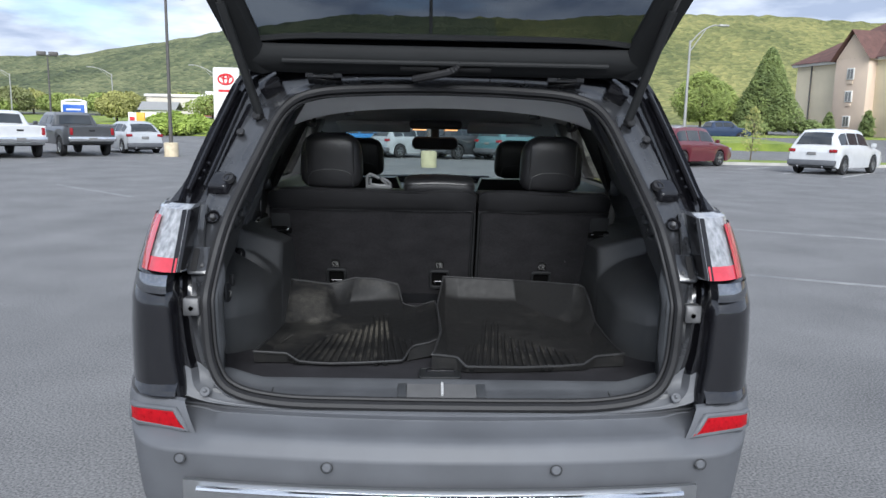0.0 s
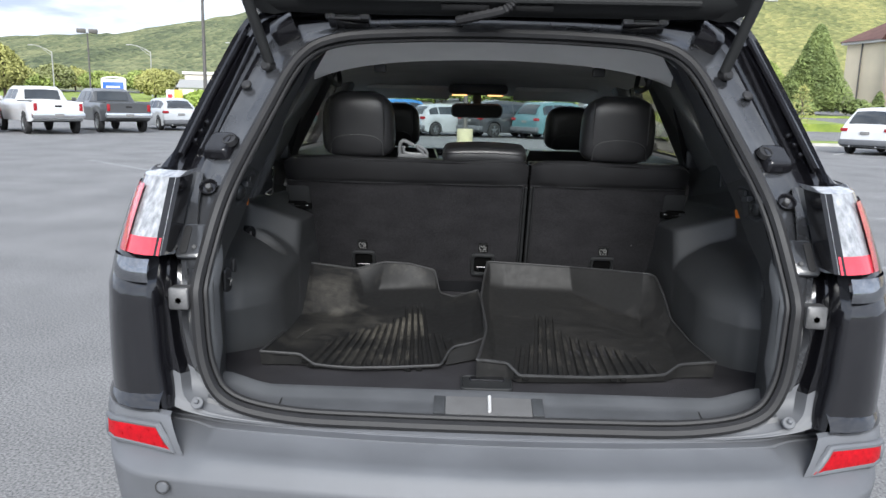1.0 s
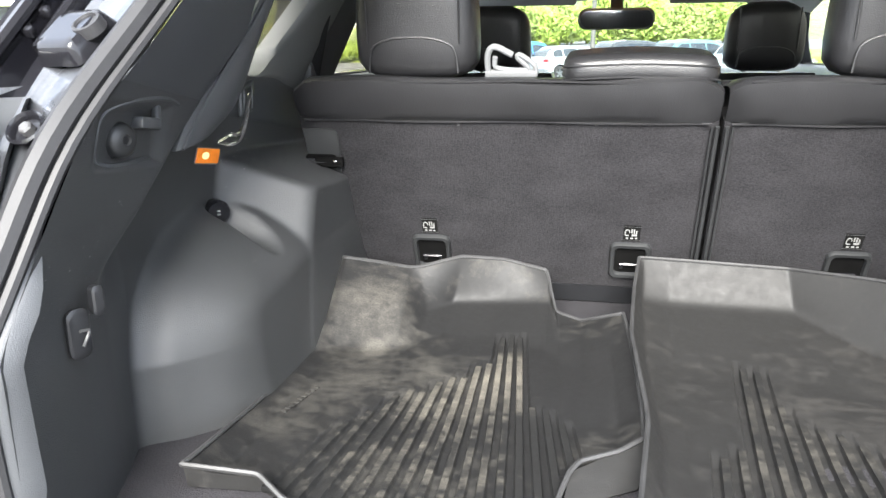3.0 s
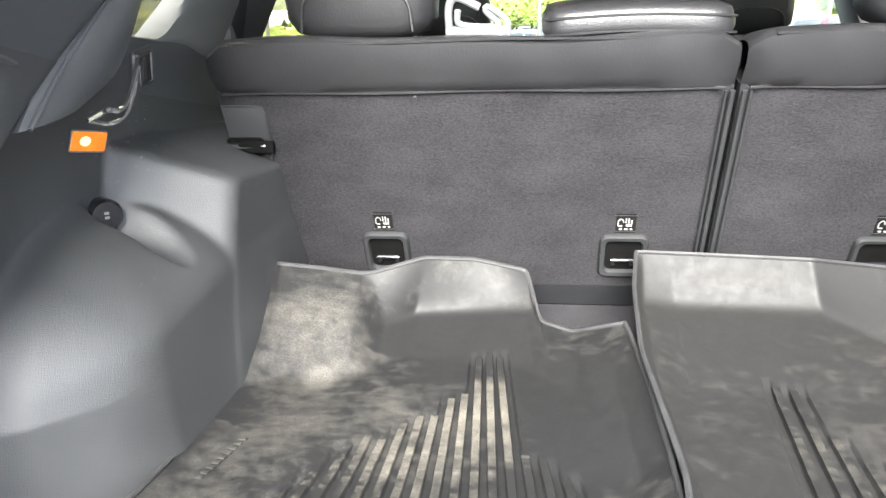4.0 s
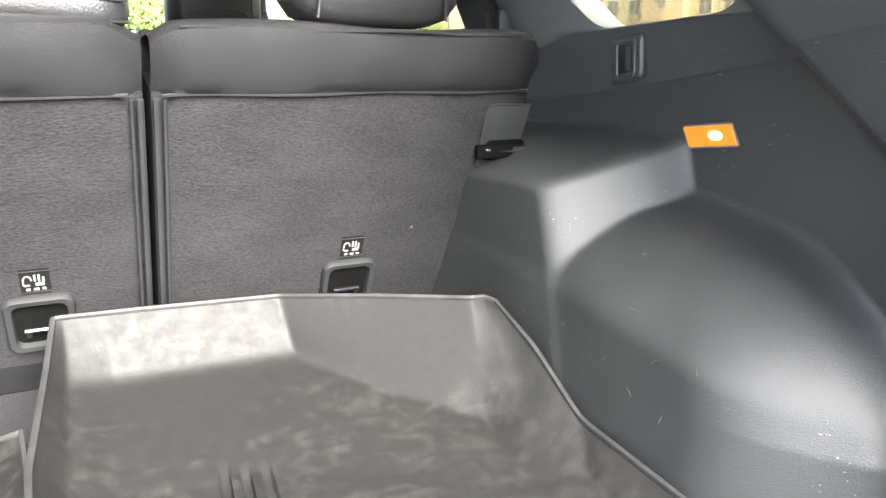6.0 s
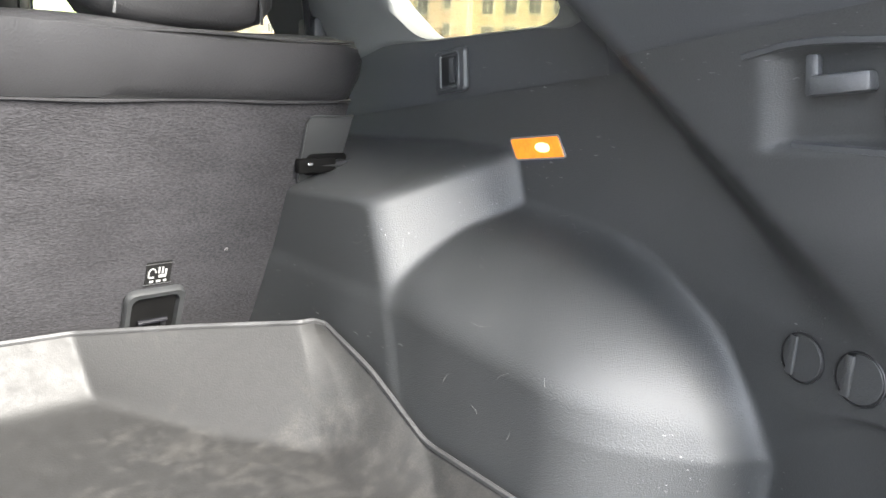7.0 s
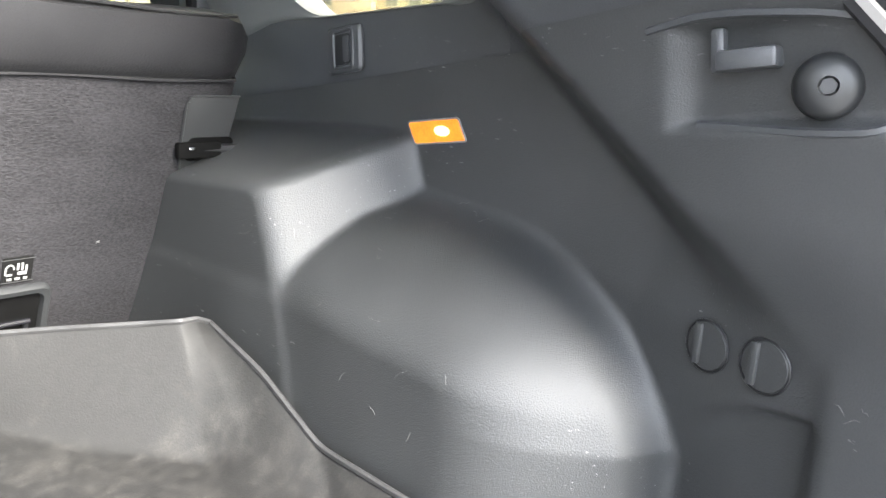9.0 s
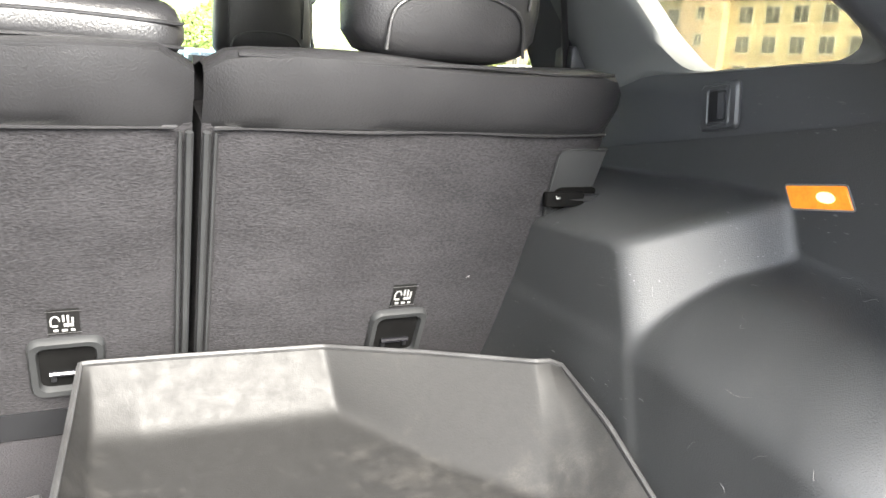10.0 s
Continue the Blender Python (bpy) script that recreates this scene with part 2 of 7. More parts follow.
# near-black for shallow recesses: the shade of a deep hole, put into the colour
M["void"] = mat("painted_recess_shade", (0.004, 0.004, 0.004), 1.0, var=0.2, scale=30, spec=0.05)
M["rubber"] = mat("weatherstrip_rubber", (0.016, 0.016, 0.0175), 0.58, var=0.25, scale=14)
M["tyre"] = mat("tyre_rubber", (0.02, 0.02, 0.021), 0.85, bump=0.3, bscale=60)
# the spot at x -0.05 darkens the colour for shade in the hollow between mats
M["mat_a"] = dusty_rubber("muddy_black_rubber", (0.0085, 0.0085, 0.0088), (0.150, 0.141, 0.122), 0.36, 3.3, (((-0.455, 2.650, 0.753), 0.035, 0.34), ((-0.480, 2.74, 0.815), 0.16, 0.12), ((-0.46, 2.55, 0.752), 0.15, 0.12), ((-0.51, 2.42, 0.752), 0.12, 0.05), ((-0.05, 2.55, 0.77), 0.20, -0.20), ((-0.25, 2.78, 0.77), 0.15, -0.24), ((-0.36, 2.76, 0.80), 0.08, -0.16), ((-0.33, 2.60, 0.752), 0.10, 0.07), ((-0.25, 2.87, 0.86), 0.09, 0.06)))
M["mat_b"] = dusty_rubber("dusty_black_rubber", (0.0125, 0.0123, 0.0122), (0.105, 0.098, 0.090), 0.27, 8.1, (((0.25, 2.48, 0.765), 0.18, 0.10), ((0.36, 2.42, 0.765), 0.12, 0.06), ((0.17, 2.78, 0.775), 0.16, -0.08), ((0.10, 2.91, 0.84), 0.16, -0.2), ((0.27, 2.91, 0.84), 0.15, -0.2), ((0.44, 2.80, 0.84), 0.14, -0.2)))
M["rib_a"] = dusty_rubber("mud_caked_rib_rubber", (0.0100, 0.0100, 0.0100), (0.205, 0.188, 0.155), 0.62, 3.3, (((-0.20, 2.58, 0.752), 0.17, 0.18), ((-0.28, 2.43, 0.751), 0.16, 0.08), ((-0.12, 2.36, 0.755), 0.10, -0.12)))
M["rib_b"] = dusty_rubber("dusty_rib_rubber", (0.0105, 0.0105, 0.0105), (0.155, 0.142, 0.120), 0.56, 8.1, (((0.17, 2.46, 0.768), 0.15, 0.12), ((0.29, 2.36, 0.764), 0.15, 0.12)))
M["rim"] = mat("rubber_edge", (0.034, 0.034, 0.035), 0.5, var=0.3, scale=20)
M["chrome"] = mat("chrome", (0.85, 0.86, 0.87), 0.09, metal=1, var=0.04)
M["satin"] = mat("satin_silver", (0.55, 0.56, 0.57), 0.32, metal=1, var=0.08)
M["cup"] = mat("satin_black_plastic", (0.013, 0.0135, 0.015), 0.34, var=0.1, scale=20)
M["steel"] = mat("zinc_steel", (0.11, 0.11, 0.112), 0.45, metal=0.5, var=0.25, scale=30)
M["redlens"] = mat("red_reflector_plastic", (0.34, 0.003, 0.008), 0.30, var=0.25, scale=90, spec=0.25)
M["redlamp"] = mat("red_lamp_plastic", (0.50, 0.035, 0.055), 0.18, var=0.2, scale=30, coat=0.8)
M["clearlamp"] = mat("clear_lamp_plastic", (0.24, 0.25, 0.27), 0.14, var=0.35, scale=34, metal=0.1, coat=0.7, col2=(0.43, 0.44, 0.46), stretch=(2.2, 2.2, 0.5))
M["amber"] = mat("lit_amber_lens", (0.80, 0.22, 0.020), 0.35, var=0.2, scale=40, emit=0.06)
M["bulb"] = mat("lit_bulb", (1.0, 0.70, 0.30), 0.4, emit=0.16)
M["maplamp"] = mat("lit_map_lamp", (1.0, 0.45, 0.15), 0.4, emit=1.5)
M["white"] = mat("white_print", (0.19, 0.19, 0.187), 0.8, var=0.1)
M["tag"] = mat("woven_black_label", (0.007, 0.007, 0.007), 0.95, bump=0.3, bscale=800, spec=0.1)
M["guide"] = mat("pale_grey_plastic", (0.17, 0.175, 0.18), 0.42, var=0.1)
M["glass"] = glass_mat("window_glass", alpha=0.95)
M["tint"] = glass_mat("privacy_glass", (1.0, 0.985, 0.88), 0.66)
M["gateglass"] = glass_mat("deep_tinted_glass", (0.95, 1.0, 1.06), 0.34)
M["darkglass"] = mat("dark_tinted_glass", (0.030, 0.036, 0.045), 0.08, var=0.2, scale=4, spec=0.6)
M["mirror"] = mat("mirror_glass", (0.8, 0.82, 0.84), 0.03, metal=1, var=0.03)
M["carglass"] = pane_mat("vehicle_glass", (0.025, 0.03, 0.035))
M["undercar"] = mat("dark_underbody", (0.012, 0.012, 0.013), 0.9)


# ---- mesh helpers ----
def part(name, bm, material, parent=None, label="", smooth=True, sharp=38):
    bmesh.ops.recalc_face_normals(bm, faces=bm.faces[:])
    me = bpy.data.meshes.new(name)
    bm.to_mesh(me)
    bm.free()
    if smooth:
        me.polygons.foreach_set("use_smooth", [True] * len(me.polygons))
    mats = material if isinstance(material, (list, tuple)) else [material]
    for k in mats:
        me.materials.append(M[k] if isinstance(k, str) else k)
    if smooth:
        me.set_sharp_from_angle(angle=radians(sharp))
    ob = new(name, me)
    if parent is not None:
        ob.parent = parent
    if label:
        ob["label"] = label
    return ob


def thing(name, label, category, group="", at=None):
    ob = new(name)
    if at is not None:
        ob.matrix_world = at
    return tagged(ob, label, category, group)


def add_box(bm, x0, x1, y0, y1, z0, z1, bev=0.0, m=None):
    r = bmesh.ops.create_cube(bm, size=1.0)
    vs = r["verts"]
    for v in vs:
        v.co = Vector(((x0 + x1) / 2 + v.co.x * (x1 - x0), (y0 + y1) / 2 + v.co.y * (y1 - y0), (z0 + z1) / 2 + v.co.z * (z1 - z0)))
    if bev:
        es = list({e for v in vs for e in v.link_edges})
        r = bmesh.ops.bevel(bm, geom=es, offset=bev, segments=2, affect="EDGES", profile=0.5)
        vs = list({v for f in r["faces"] for v in f.verts} | {v for v in vs if v.is_valid})
    if m is not None:
        done = set()
        stack = [v for v in vs if v.is_valid]
        while stack:
            v = stack.pop()
            if v in done:
                continue
            done.add(v)
            stack += [e.other_vert(v) for e in v.link_edges]
        for v in done:
            v.co = m @ v.co
    return bm


def box(x0, x1, y0, y1, z0, z1, bev=0.0, m=None):
    return add_box(bmesh.new(), x0, x1, y0, y1, z0, z1, bev, m)


def loft(rows, closed=False, caps=False, bm=None):
    """A skin over rows of equally many points; closed: each row is a ring."""
    bm = bm or bmesh.new()
    vv = [[bm.verts.new(p) for p in row] for row in rows]
    k = len(rows[0])
    for a, b in zip(vv, vv[1:]):
        for i in range(k if closed else k - 1):
            j = (i + 1) % k
            try:
                bm.faces.new((a[i], a[j], b[j], b[i]))
            except ValueError:
                pass
    if caps:
        bm.faces.new(vv[0][::-1])
        bm.faces.new(vv[-1])
    return bm


def sheet(rows, thick, direction):
    """A lofted skin with thickness along a direction."""
    d = Vector(direction) * thick
    top = [[Vector(p) for p in r] for r in rows]
    bot = [[p + d for p in r] for r in top]
    bm = bmesh.new()
    a = [[bm.verts.new(p) for p in r] for r in top]
    b = [[bm.verts.new(p) for p in r] for r in bot]
    nr, nc = len(rows), len(rows[0])
    for i in range(nr - 1):
        for j in range(nc - 1):
            bm.faces.new((a[i][j], a[i][j + 1], a[i + 1][j + 1], a[i + 1][j]))
            bm.faces.new((b[i][j], b[i + 1][j], b[i + 1][j + 1], b[i][j + 1]))
    edge = [(0, j) for j in range(nc)] + [(i, nc - 1) for i in range(1, nr)] + [(nr - 1, j) for j in range(nc - 2, -1, -1)] + [(i, 0) for i in range(nr - 2, 0, -1)]
    for p, q in zip(edge, edge[1:] + edge[:1]):
        bm.faces.new((a[p[0]][p[1]], b[p[0]][p[1]], b[q[0]][q[1]], a[q[0]][q[1]]))
    return bm


def tube(path, r, n=10, bm=None, closed=False, flat=1.0):
    """A round bar along a path; r: one radius or one for each point."""
    path = [Vector(p) for p in path]
    rows, side = [], None
    k = len(path)
    for i, p in enumerate(path):
        a = path[i - 1] if (i or closed) else p
        b = path[(i + 1) % k] if (i < k - 1 or closed) else p
        d = (b - a).normalized()
        if side is None:
            side = d.orthogonal().normalized()
        side = (side - d * side.dot(d)).normalized()
        up = d.cross(side)
        ri = r[i] if isinstance(r, (list, tuple)) else r
        rows.append([p + side * ri * math.cos(t) + up * ri * flat * math.sin(t) for t in (2 * math.pi * j / n for j in range(n))])
    if closed:
        return loft(rows + [rows[0]], True, False, bm)
    return loft(rows, True, True, bm)


def spline(pts, n):
    """n points spread along a smooth curve through pts."""
    p = [np.array(q, float) for q in pts]
    p = [2 * p[0] - p[1], *p, 2 * p[-1] - p[-2]]
    out = []
    segs = len(p) - 3
    for i in range(n):
        s = i / (n - 1) * segs
        k = min(int(s), segs - 1)
        t = s - k
        a, b, c, d = p[k], p[k + 1], p[k + 2], p[k + 3]
        out.append(0.5 * (2 * b + (c - a) * t + (2 * a - 5 * b + 4 * c - d) * t * t + (3 * b - a - 3 * c + d) * t ** 3))
    return out


def sst(x):
    x = min(1.0, max(0.0, x))
    return x * x * (3 - 2 * x)


def lerp_table(x, xs, ys):
    return float(np.interp(x, xs, ys))


def disc(bm, centre, axis, r, depth, n=24, bev=0.0):
    """A round slug along axis with softened rims."""
    c, a = Vector(centre), Vector(axis).normalized()
    s = a.orthogonal().normalized()
    u = a.cross(s)
    prof = [(r, 0.0), (r, depth - bev), (r - bev, depth)] if bev else [(r, 0.0), (r, depth)]
    rows = [[c + a * h + (s * math.cos(t) + u * math.sin(t)) * q for t in (2 * math.pi * j / n for j in range(n))] for q, h in prof]
    return loft(rows, True, True, bm)


def rounded(w, h, r, n=5):
    """The outline of a rounded rectangle about the origin, anticlockwise."""
    out = []
    for cx, cy, a0 in ((w / 2 - r, h / 2 - r, 0), (-w / 2 + r, h / 2 - r, 90), (-w / 2 + r, -h / 2 + r, 180), (w / 2 - r, -h / 2 + r, 270)):
        for i in range(n + 1):
            t = radians(a0 + 90 * i / n)
            out.append((cx + r * math.cos(t), cy + r * math.sin(t)))
    return out


def prism(outline, m, depth, bev=0.0, bm=None):
    """A plate: the outline in the plane of m, raised along its z."""
    rows = [[m @ Vector((x, y, 0)) for x, y in outline], [m @ Vector((x, y, depth - bev)) for x, y in outline]]
    if bev:
        k = 1 - bev / max(max(abs(x) for x, _ in outline), 1e-4)
        rows.append([m @ Vector((x * k, y * k, depth)) for x, y in outline])
    return loft(rows, True, True, bm)


def mirrored(bm):
    """A copy of a mesh flipped to the other side of the car."""
    b2 = bm.copy()
    for v in b2.verts:
        v.co.x = -v.co.x
    return b2


# ---- the open car ----
suv = thing("suv", "black crossover SUV with its tailgate open, parked on asphalt", "car")


def y_open(z):
    """The sloping plane of the rear opening."""
    return 1.965 + max(0.0, z - 1.0) * 0.85 - 0.028 * math.exp(-((z - 1.2) / 0.10) ** 2)


HALF = [(0.0, 1.588), (0.22, 1.583), (0.41, 1.566), (0.505, 1.513), (0.562, 1.38), (0.610, 1.215), (0.634, 1.08), (0.637, 0.95), (0.625, 0.82),
        (0.575, 0.745), (0.44, 0.712), (0.22, 0.706), (0.0, 0.705)]
_h = spline(HALF, 73)
RING = [(p[0], p[1]) for p in _h] + [(-p[0], p[1]) for p in _h[-2:0:-1]]     # closed outline of the opening (x, z)


def ring3(inset=0.0, dy=0.0):
    """The opening's outline in space, drawn in by inset and moved forward by dy."""
    out, k = [], len(RING)
    for i, (x, z) in enumerate(RING):
        (ax, az), (bx, bz) = RING[i - 1], RING[(i + 1) % k]
        tx, tz = bx - ax, bz - az
        ln = math.hypot(tx, tz)
        nx, nz = tz / ln, -tx / ln          # points outward for a clockwise outline
        if nx * x + nz * (z - 1.15) < 0:
            nx, nz = -nx, -nz
        xx, zz = x - nx * inset, z - nz * inset
        out.append(Vector((xx, y_open(z) + dy, zz)))
    return out


part("weatherstrip", tube(ring3(0.0, -0.008), 0.0135, 8, closed=True), "rubber", suv, "black rubber tailgate seal")
part("seal_lip", tube(ring3(0.016, 0.004), 0.007, 8, closed=True), "rubber", suv)
# trim lining that runs from the seal into the load space
def lining_row(inset, dy):
    """A ring that draws in more along the two sides, to meet the side lining."""
    k = [sst((z - 0.77) / 0.10) * sst((1.13 - z) / 0.10) for _, z in RING]
    return [p.lerp(q, w) for p, q, w in zip(ring3(0.014, 0.014), ring3(inset, dy), k)]


part("opening_trim", loft([ring3(0.008, 0.0), ring3(0.014, 0.004), lining_row(0.020, 0.006), lining_row(0.030, 0.014), lining_row(0.036, 0.034)], True), "softplastic", suv)

# jamb between the seal and the outer skin
OUT_HALF = [(0.0, 1.655), (0.30, 1.652), (0.56, 1.64), (0.655, 1.625), (0.712, 1.47), (0.748, 1.325), (0.758, 1.21), (0.735, 1.09), (0.722, 0.98), (0.716, 0.84),
            (0.700, 0.735), (0.46, 0.694), (0.0, 0.688)]
_o = spline(OUT_HALF, 73)
OUTER = [(p[0], p[1]) for p in _o] + [(-p[0], p[1]) for p in _o[-2:0:-1]]
outer3 = [Vector((x, y_open(z) - 0.012, z)) for x, z in OUTER]
inn3 = ring3(-0.008, 0.004)
jamb_rows = [inn3]
for w, dy in ((0.18, 0.010), (0.34, 0.022), (0.50, 0.020), (0.55, 0.044), (0.74, 0.046), (0.80, 0.014), (0.90, 0.016), (0.93, 0.002), (1.0, -0.004)):
    jamb_rows.append([a.lerp(b, w) + Vector((0, dy * (0.12 + 0.88 * sst((b.z - 0.72) / 0.09)), 0)) for a, b in zip(inn3, outer3)])
jamb = part("door_jamb", loft(jamb_rows[:4], True), ["jamb", "bumper"], suv, "dusty black painted tailgate jamb")
channel = part("jamb_channel", loft(jamb_rows[3:], True), ["paint", "bumper"], suv, "gloss black gutter channel beside the opening")
for ob in (jamb, channel):
    for f in ob.data.polygons:
        if f.center.z < 0.800:
            f.material_index = 1

SIDE_Z = [0.30, 0.50, 0.72, 0.93, 1.08, 1.20, 1.24, 1.33, 1.47, 1.60, 1.64]
SIDE_X = [0.86, 0.885, 0.885, 0.875, 0.862, 0.83, 0.80, 0.762, 0.728, 0.678, 0.655]


def side_x(z, y=3.0):
    taper = 0.05 * max(0.0, (y - 5.2) / 1.0) ** 2 + 0.012 * max(0.0, (2.5 - y) / 0.5) ** 2
    return lerp_table(z, SIDE_Z, SIDE_X) - taper


WHEELS_Y, WHEEL_R = (2.76, 5.46), 0.36


def panel(y0, y1, z0, z1, ny, nz, arch=True):
    rows = []
    for j in range(nz + 1):
        row = []
        for i in range(ny + 1):
            y = y0 + (y1 - y0) * i / ny
            lo = z0
            if arch:
                for wy in WHEELS_Y:
                    d = abs(y - wy)
                    if d < 0.415:
                        lo = max(lo, 0.36 + math.sqrt(max(0, 0.415 ** 2 - d * d)))
            z = lo + (z1 - lo) * j / nz
            row.append(Vector((side_x(z, y), y, z)))
        rows.append(row)
    return sheet(rows, 0.035, (-1, 0, 0))


def both(name, bm, material, parent=suv, label=""):
    a = part(name, mirrored(bm), material, parent, label)
    b = part(name, bm, material, parent, label)
    return a, b


both("side_panel", panel(2.10, 6.20, 0.34, 1.22, 96, 14), "paint", suv, "gloss black lower body side")
both("roof_rail", sheet([[Vector((side_x(z), y, z)) for y in np.linspace(2.56 - (1.64 - z) * 0.4, 4.55, 12)] for z in (1.52, 1.56, 1.60, 1.64)], 0.05, (-1, 0, 0)), "paint")
for y0, y1, lean, lean1 in ((2.20, 2.42, -0.9, -0.75), (2.98, 3.10, -0.12, -0.05), (3.92, 4.06, 0.0, 0.0), (4.93, 5.05, 0.95, 0.95)):
    rows = [[Vector((side_x(z), y0 + (y1 - y0) * i / 3 - (z - 1.22) * (lean + (lean1 - lean) * i / 3), z)) for i in range(4)] for z in np.linspace(1.21, 1.55, 6)]
    both("pillar", sheet(rows, 0.05, (-1, 0, 0)), "paint")
part("roof", sheet([[Vector((x, y, 1.655 + 0.045 * (1 - (x / 0.66) ** 2) - 0.10 * max(0, (y - 3.9) / 0.8) ** 2)) for x in np.linspace(-0.655, 0.655, 17)] for y in np.linspace(2.50, 4.60, 14)], 0.02, (0, 0, -1)), "paint", suv, "gloss black roof panel")
rows = []
for y in np.linspace(5.0, 6.28, 14):
    f = (y - 5.0) / 1.28
    rows.append([Vector((x * (1 - 0.12 * f * f), y, 1.14 - 0.06 * f - 0.22 * max(0, f - 0.75) ** 2 * 8 - 0.05 * (x / 0.82) ** 2)) for x in np.linspace(-0.80, 0.80, 15)])
part("hood", sheet(rows, 0.03, (0, 0, -1)), "paint", suv, "gloss black bonnet")
rows = [[Vector((x * (1 - 0.1 * abs(z - 0.7)), 6.36 - 0.10 * (x / 0.8) ** 2 - 0.2 * (z - 0.55) ** 2, z)) for x in np.linspace(-0.84, 0.84, 15)] for z in np.linspace(0.30, 1.02, 8)]
part("front_bumper", sheet(rows, 0.06, (0, -1, 0)), "bumper", suv)
part("underbody", box(-0.80, 0.80, 2.05, 6.2, 0.26, 0.42, 0.05), "undercar", suv)


def wheel(parent, x, y, r, w, mirror):
    """One road wheel: tyre, rim with five spokes and hub."""
    s = -1 if mirror else 1
    prof = [(r * 0.62, -w / 2), (r * 0.86, -w / 2), (r * 0.97, -w * 0.40), (r, -w * 0.2), (r, w * 0.2), (r * 0.97, w * 0.40), (r * 0.86, w / 2), (r * 0.62, w / 2)]
    rows = [[Vector((x + s * h, y + q * math.cos(t), r + q * math.sin(t))) for t in (2 * math.pi * j / 32 for j in range(32))] for q, h in prof]
    wh = part("wheel", loft(rows + [rows[0]], True), "tyre", parent)
    bm = bmesh.new()
    rows = [[Vector((x + s * h, y + q * math.cos(t), r + q * math.sin(t))) for t in (2 * math.pi * j / 32 for j in range(32))] for q, h in ((r * 0.64, -w * 0.4), (r * 0.66, w * 0.46), (r * 0.60, w * 0.46), (r * 0.57, w * 0.1))]
    loft(rows, True, False, bm)
    for k in range(5):
        a = 2 * math.pi * k / 5
        mm = Matrix.Translation((x + s * w * 0.30, y, r)) @ Matrix.Rotation(a, 4, "X")
        add_box(bm, -0.02, 0.02, -r * 0.10, r * 0.10, r * 0.05, r * 0.62, 0.0, mm)
    disc(bm, (x + s * w * 0.1, y, r), (s, 0, 0), r * 0.16, w * 0.28)
    part("rim", bm, "satin", wh)
    part("brake_disc", disc(bmesh.new(), (x, y, r), (s, 0, 0), r * 0.56, w * 0.1), "undercar", wh)
    return wh


for wy in WHEELS_Y:
    wheel(suv, 0.765, wy, WHEEL_R, 0.22, False)
    wheel(suv, -0.765, wy, WHEEL_R, 0.22, True)

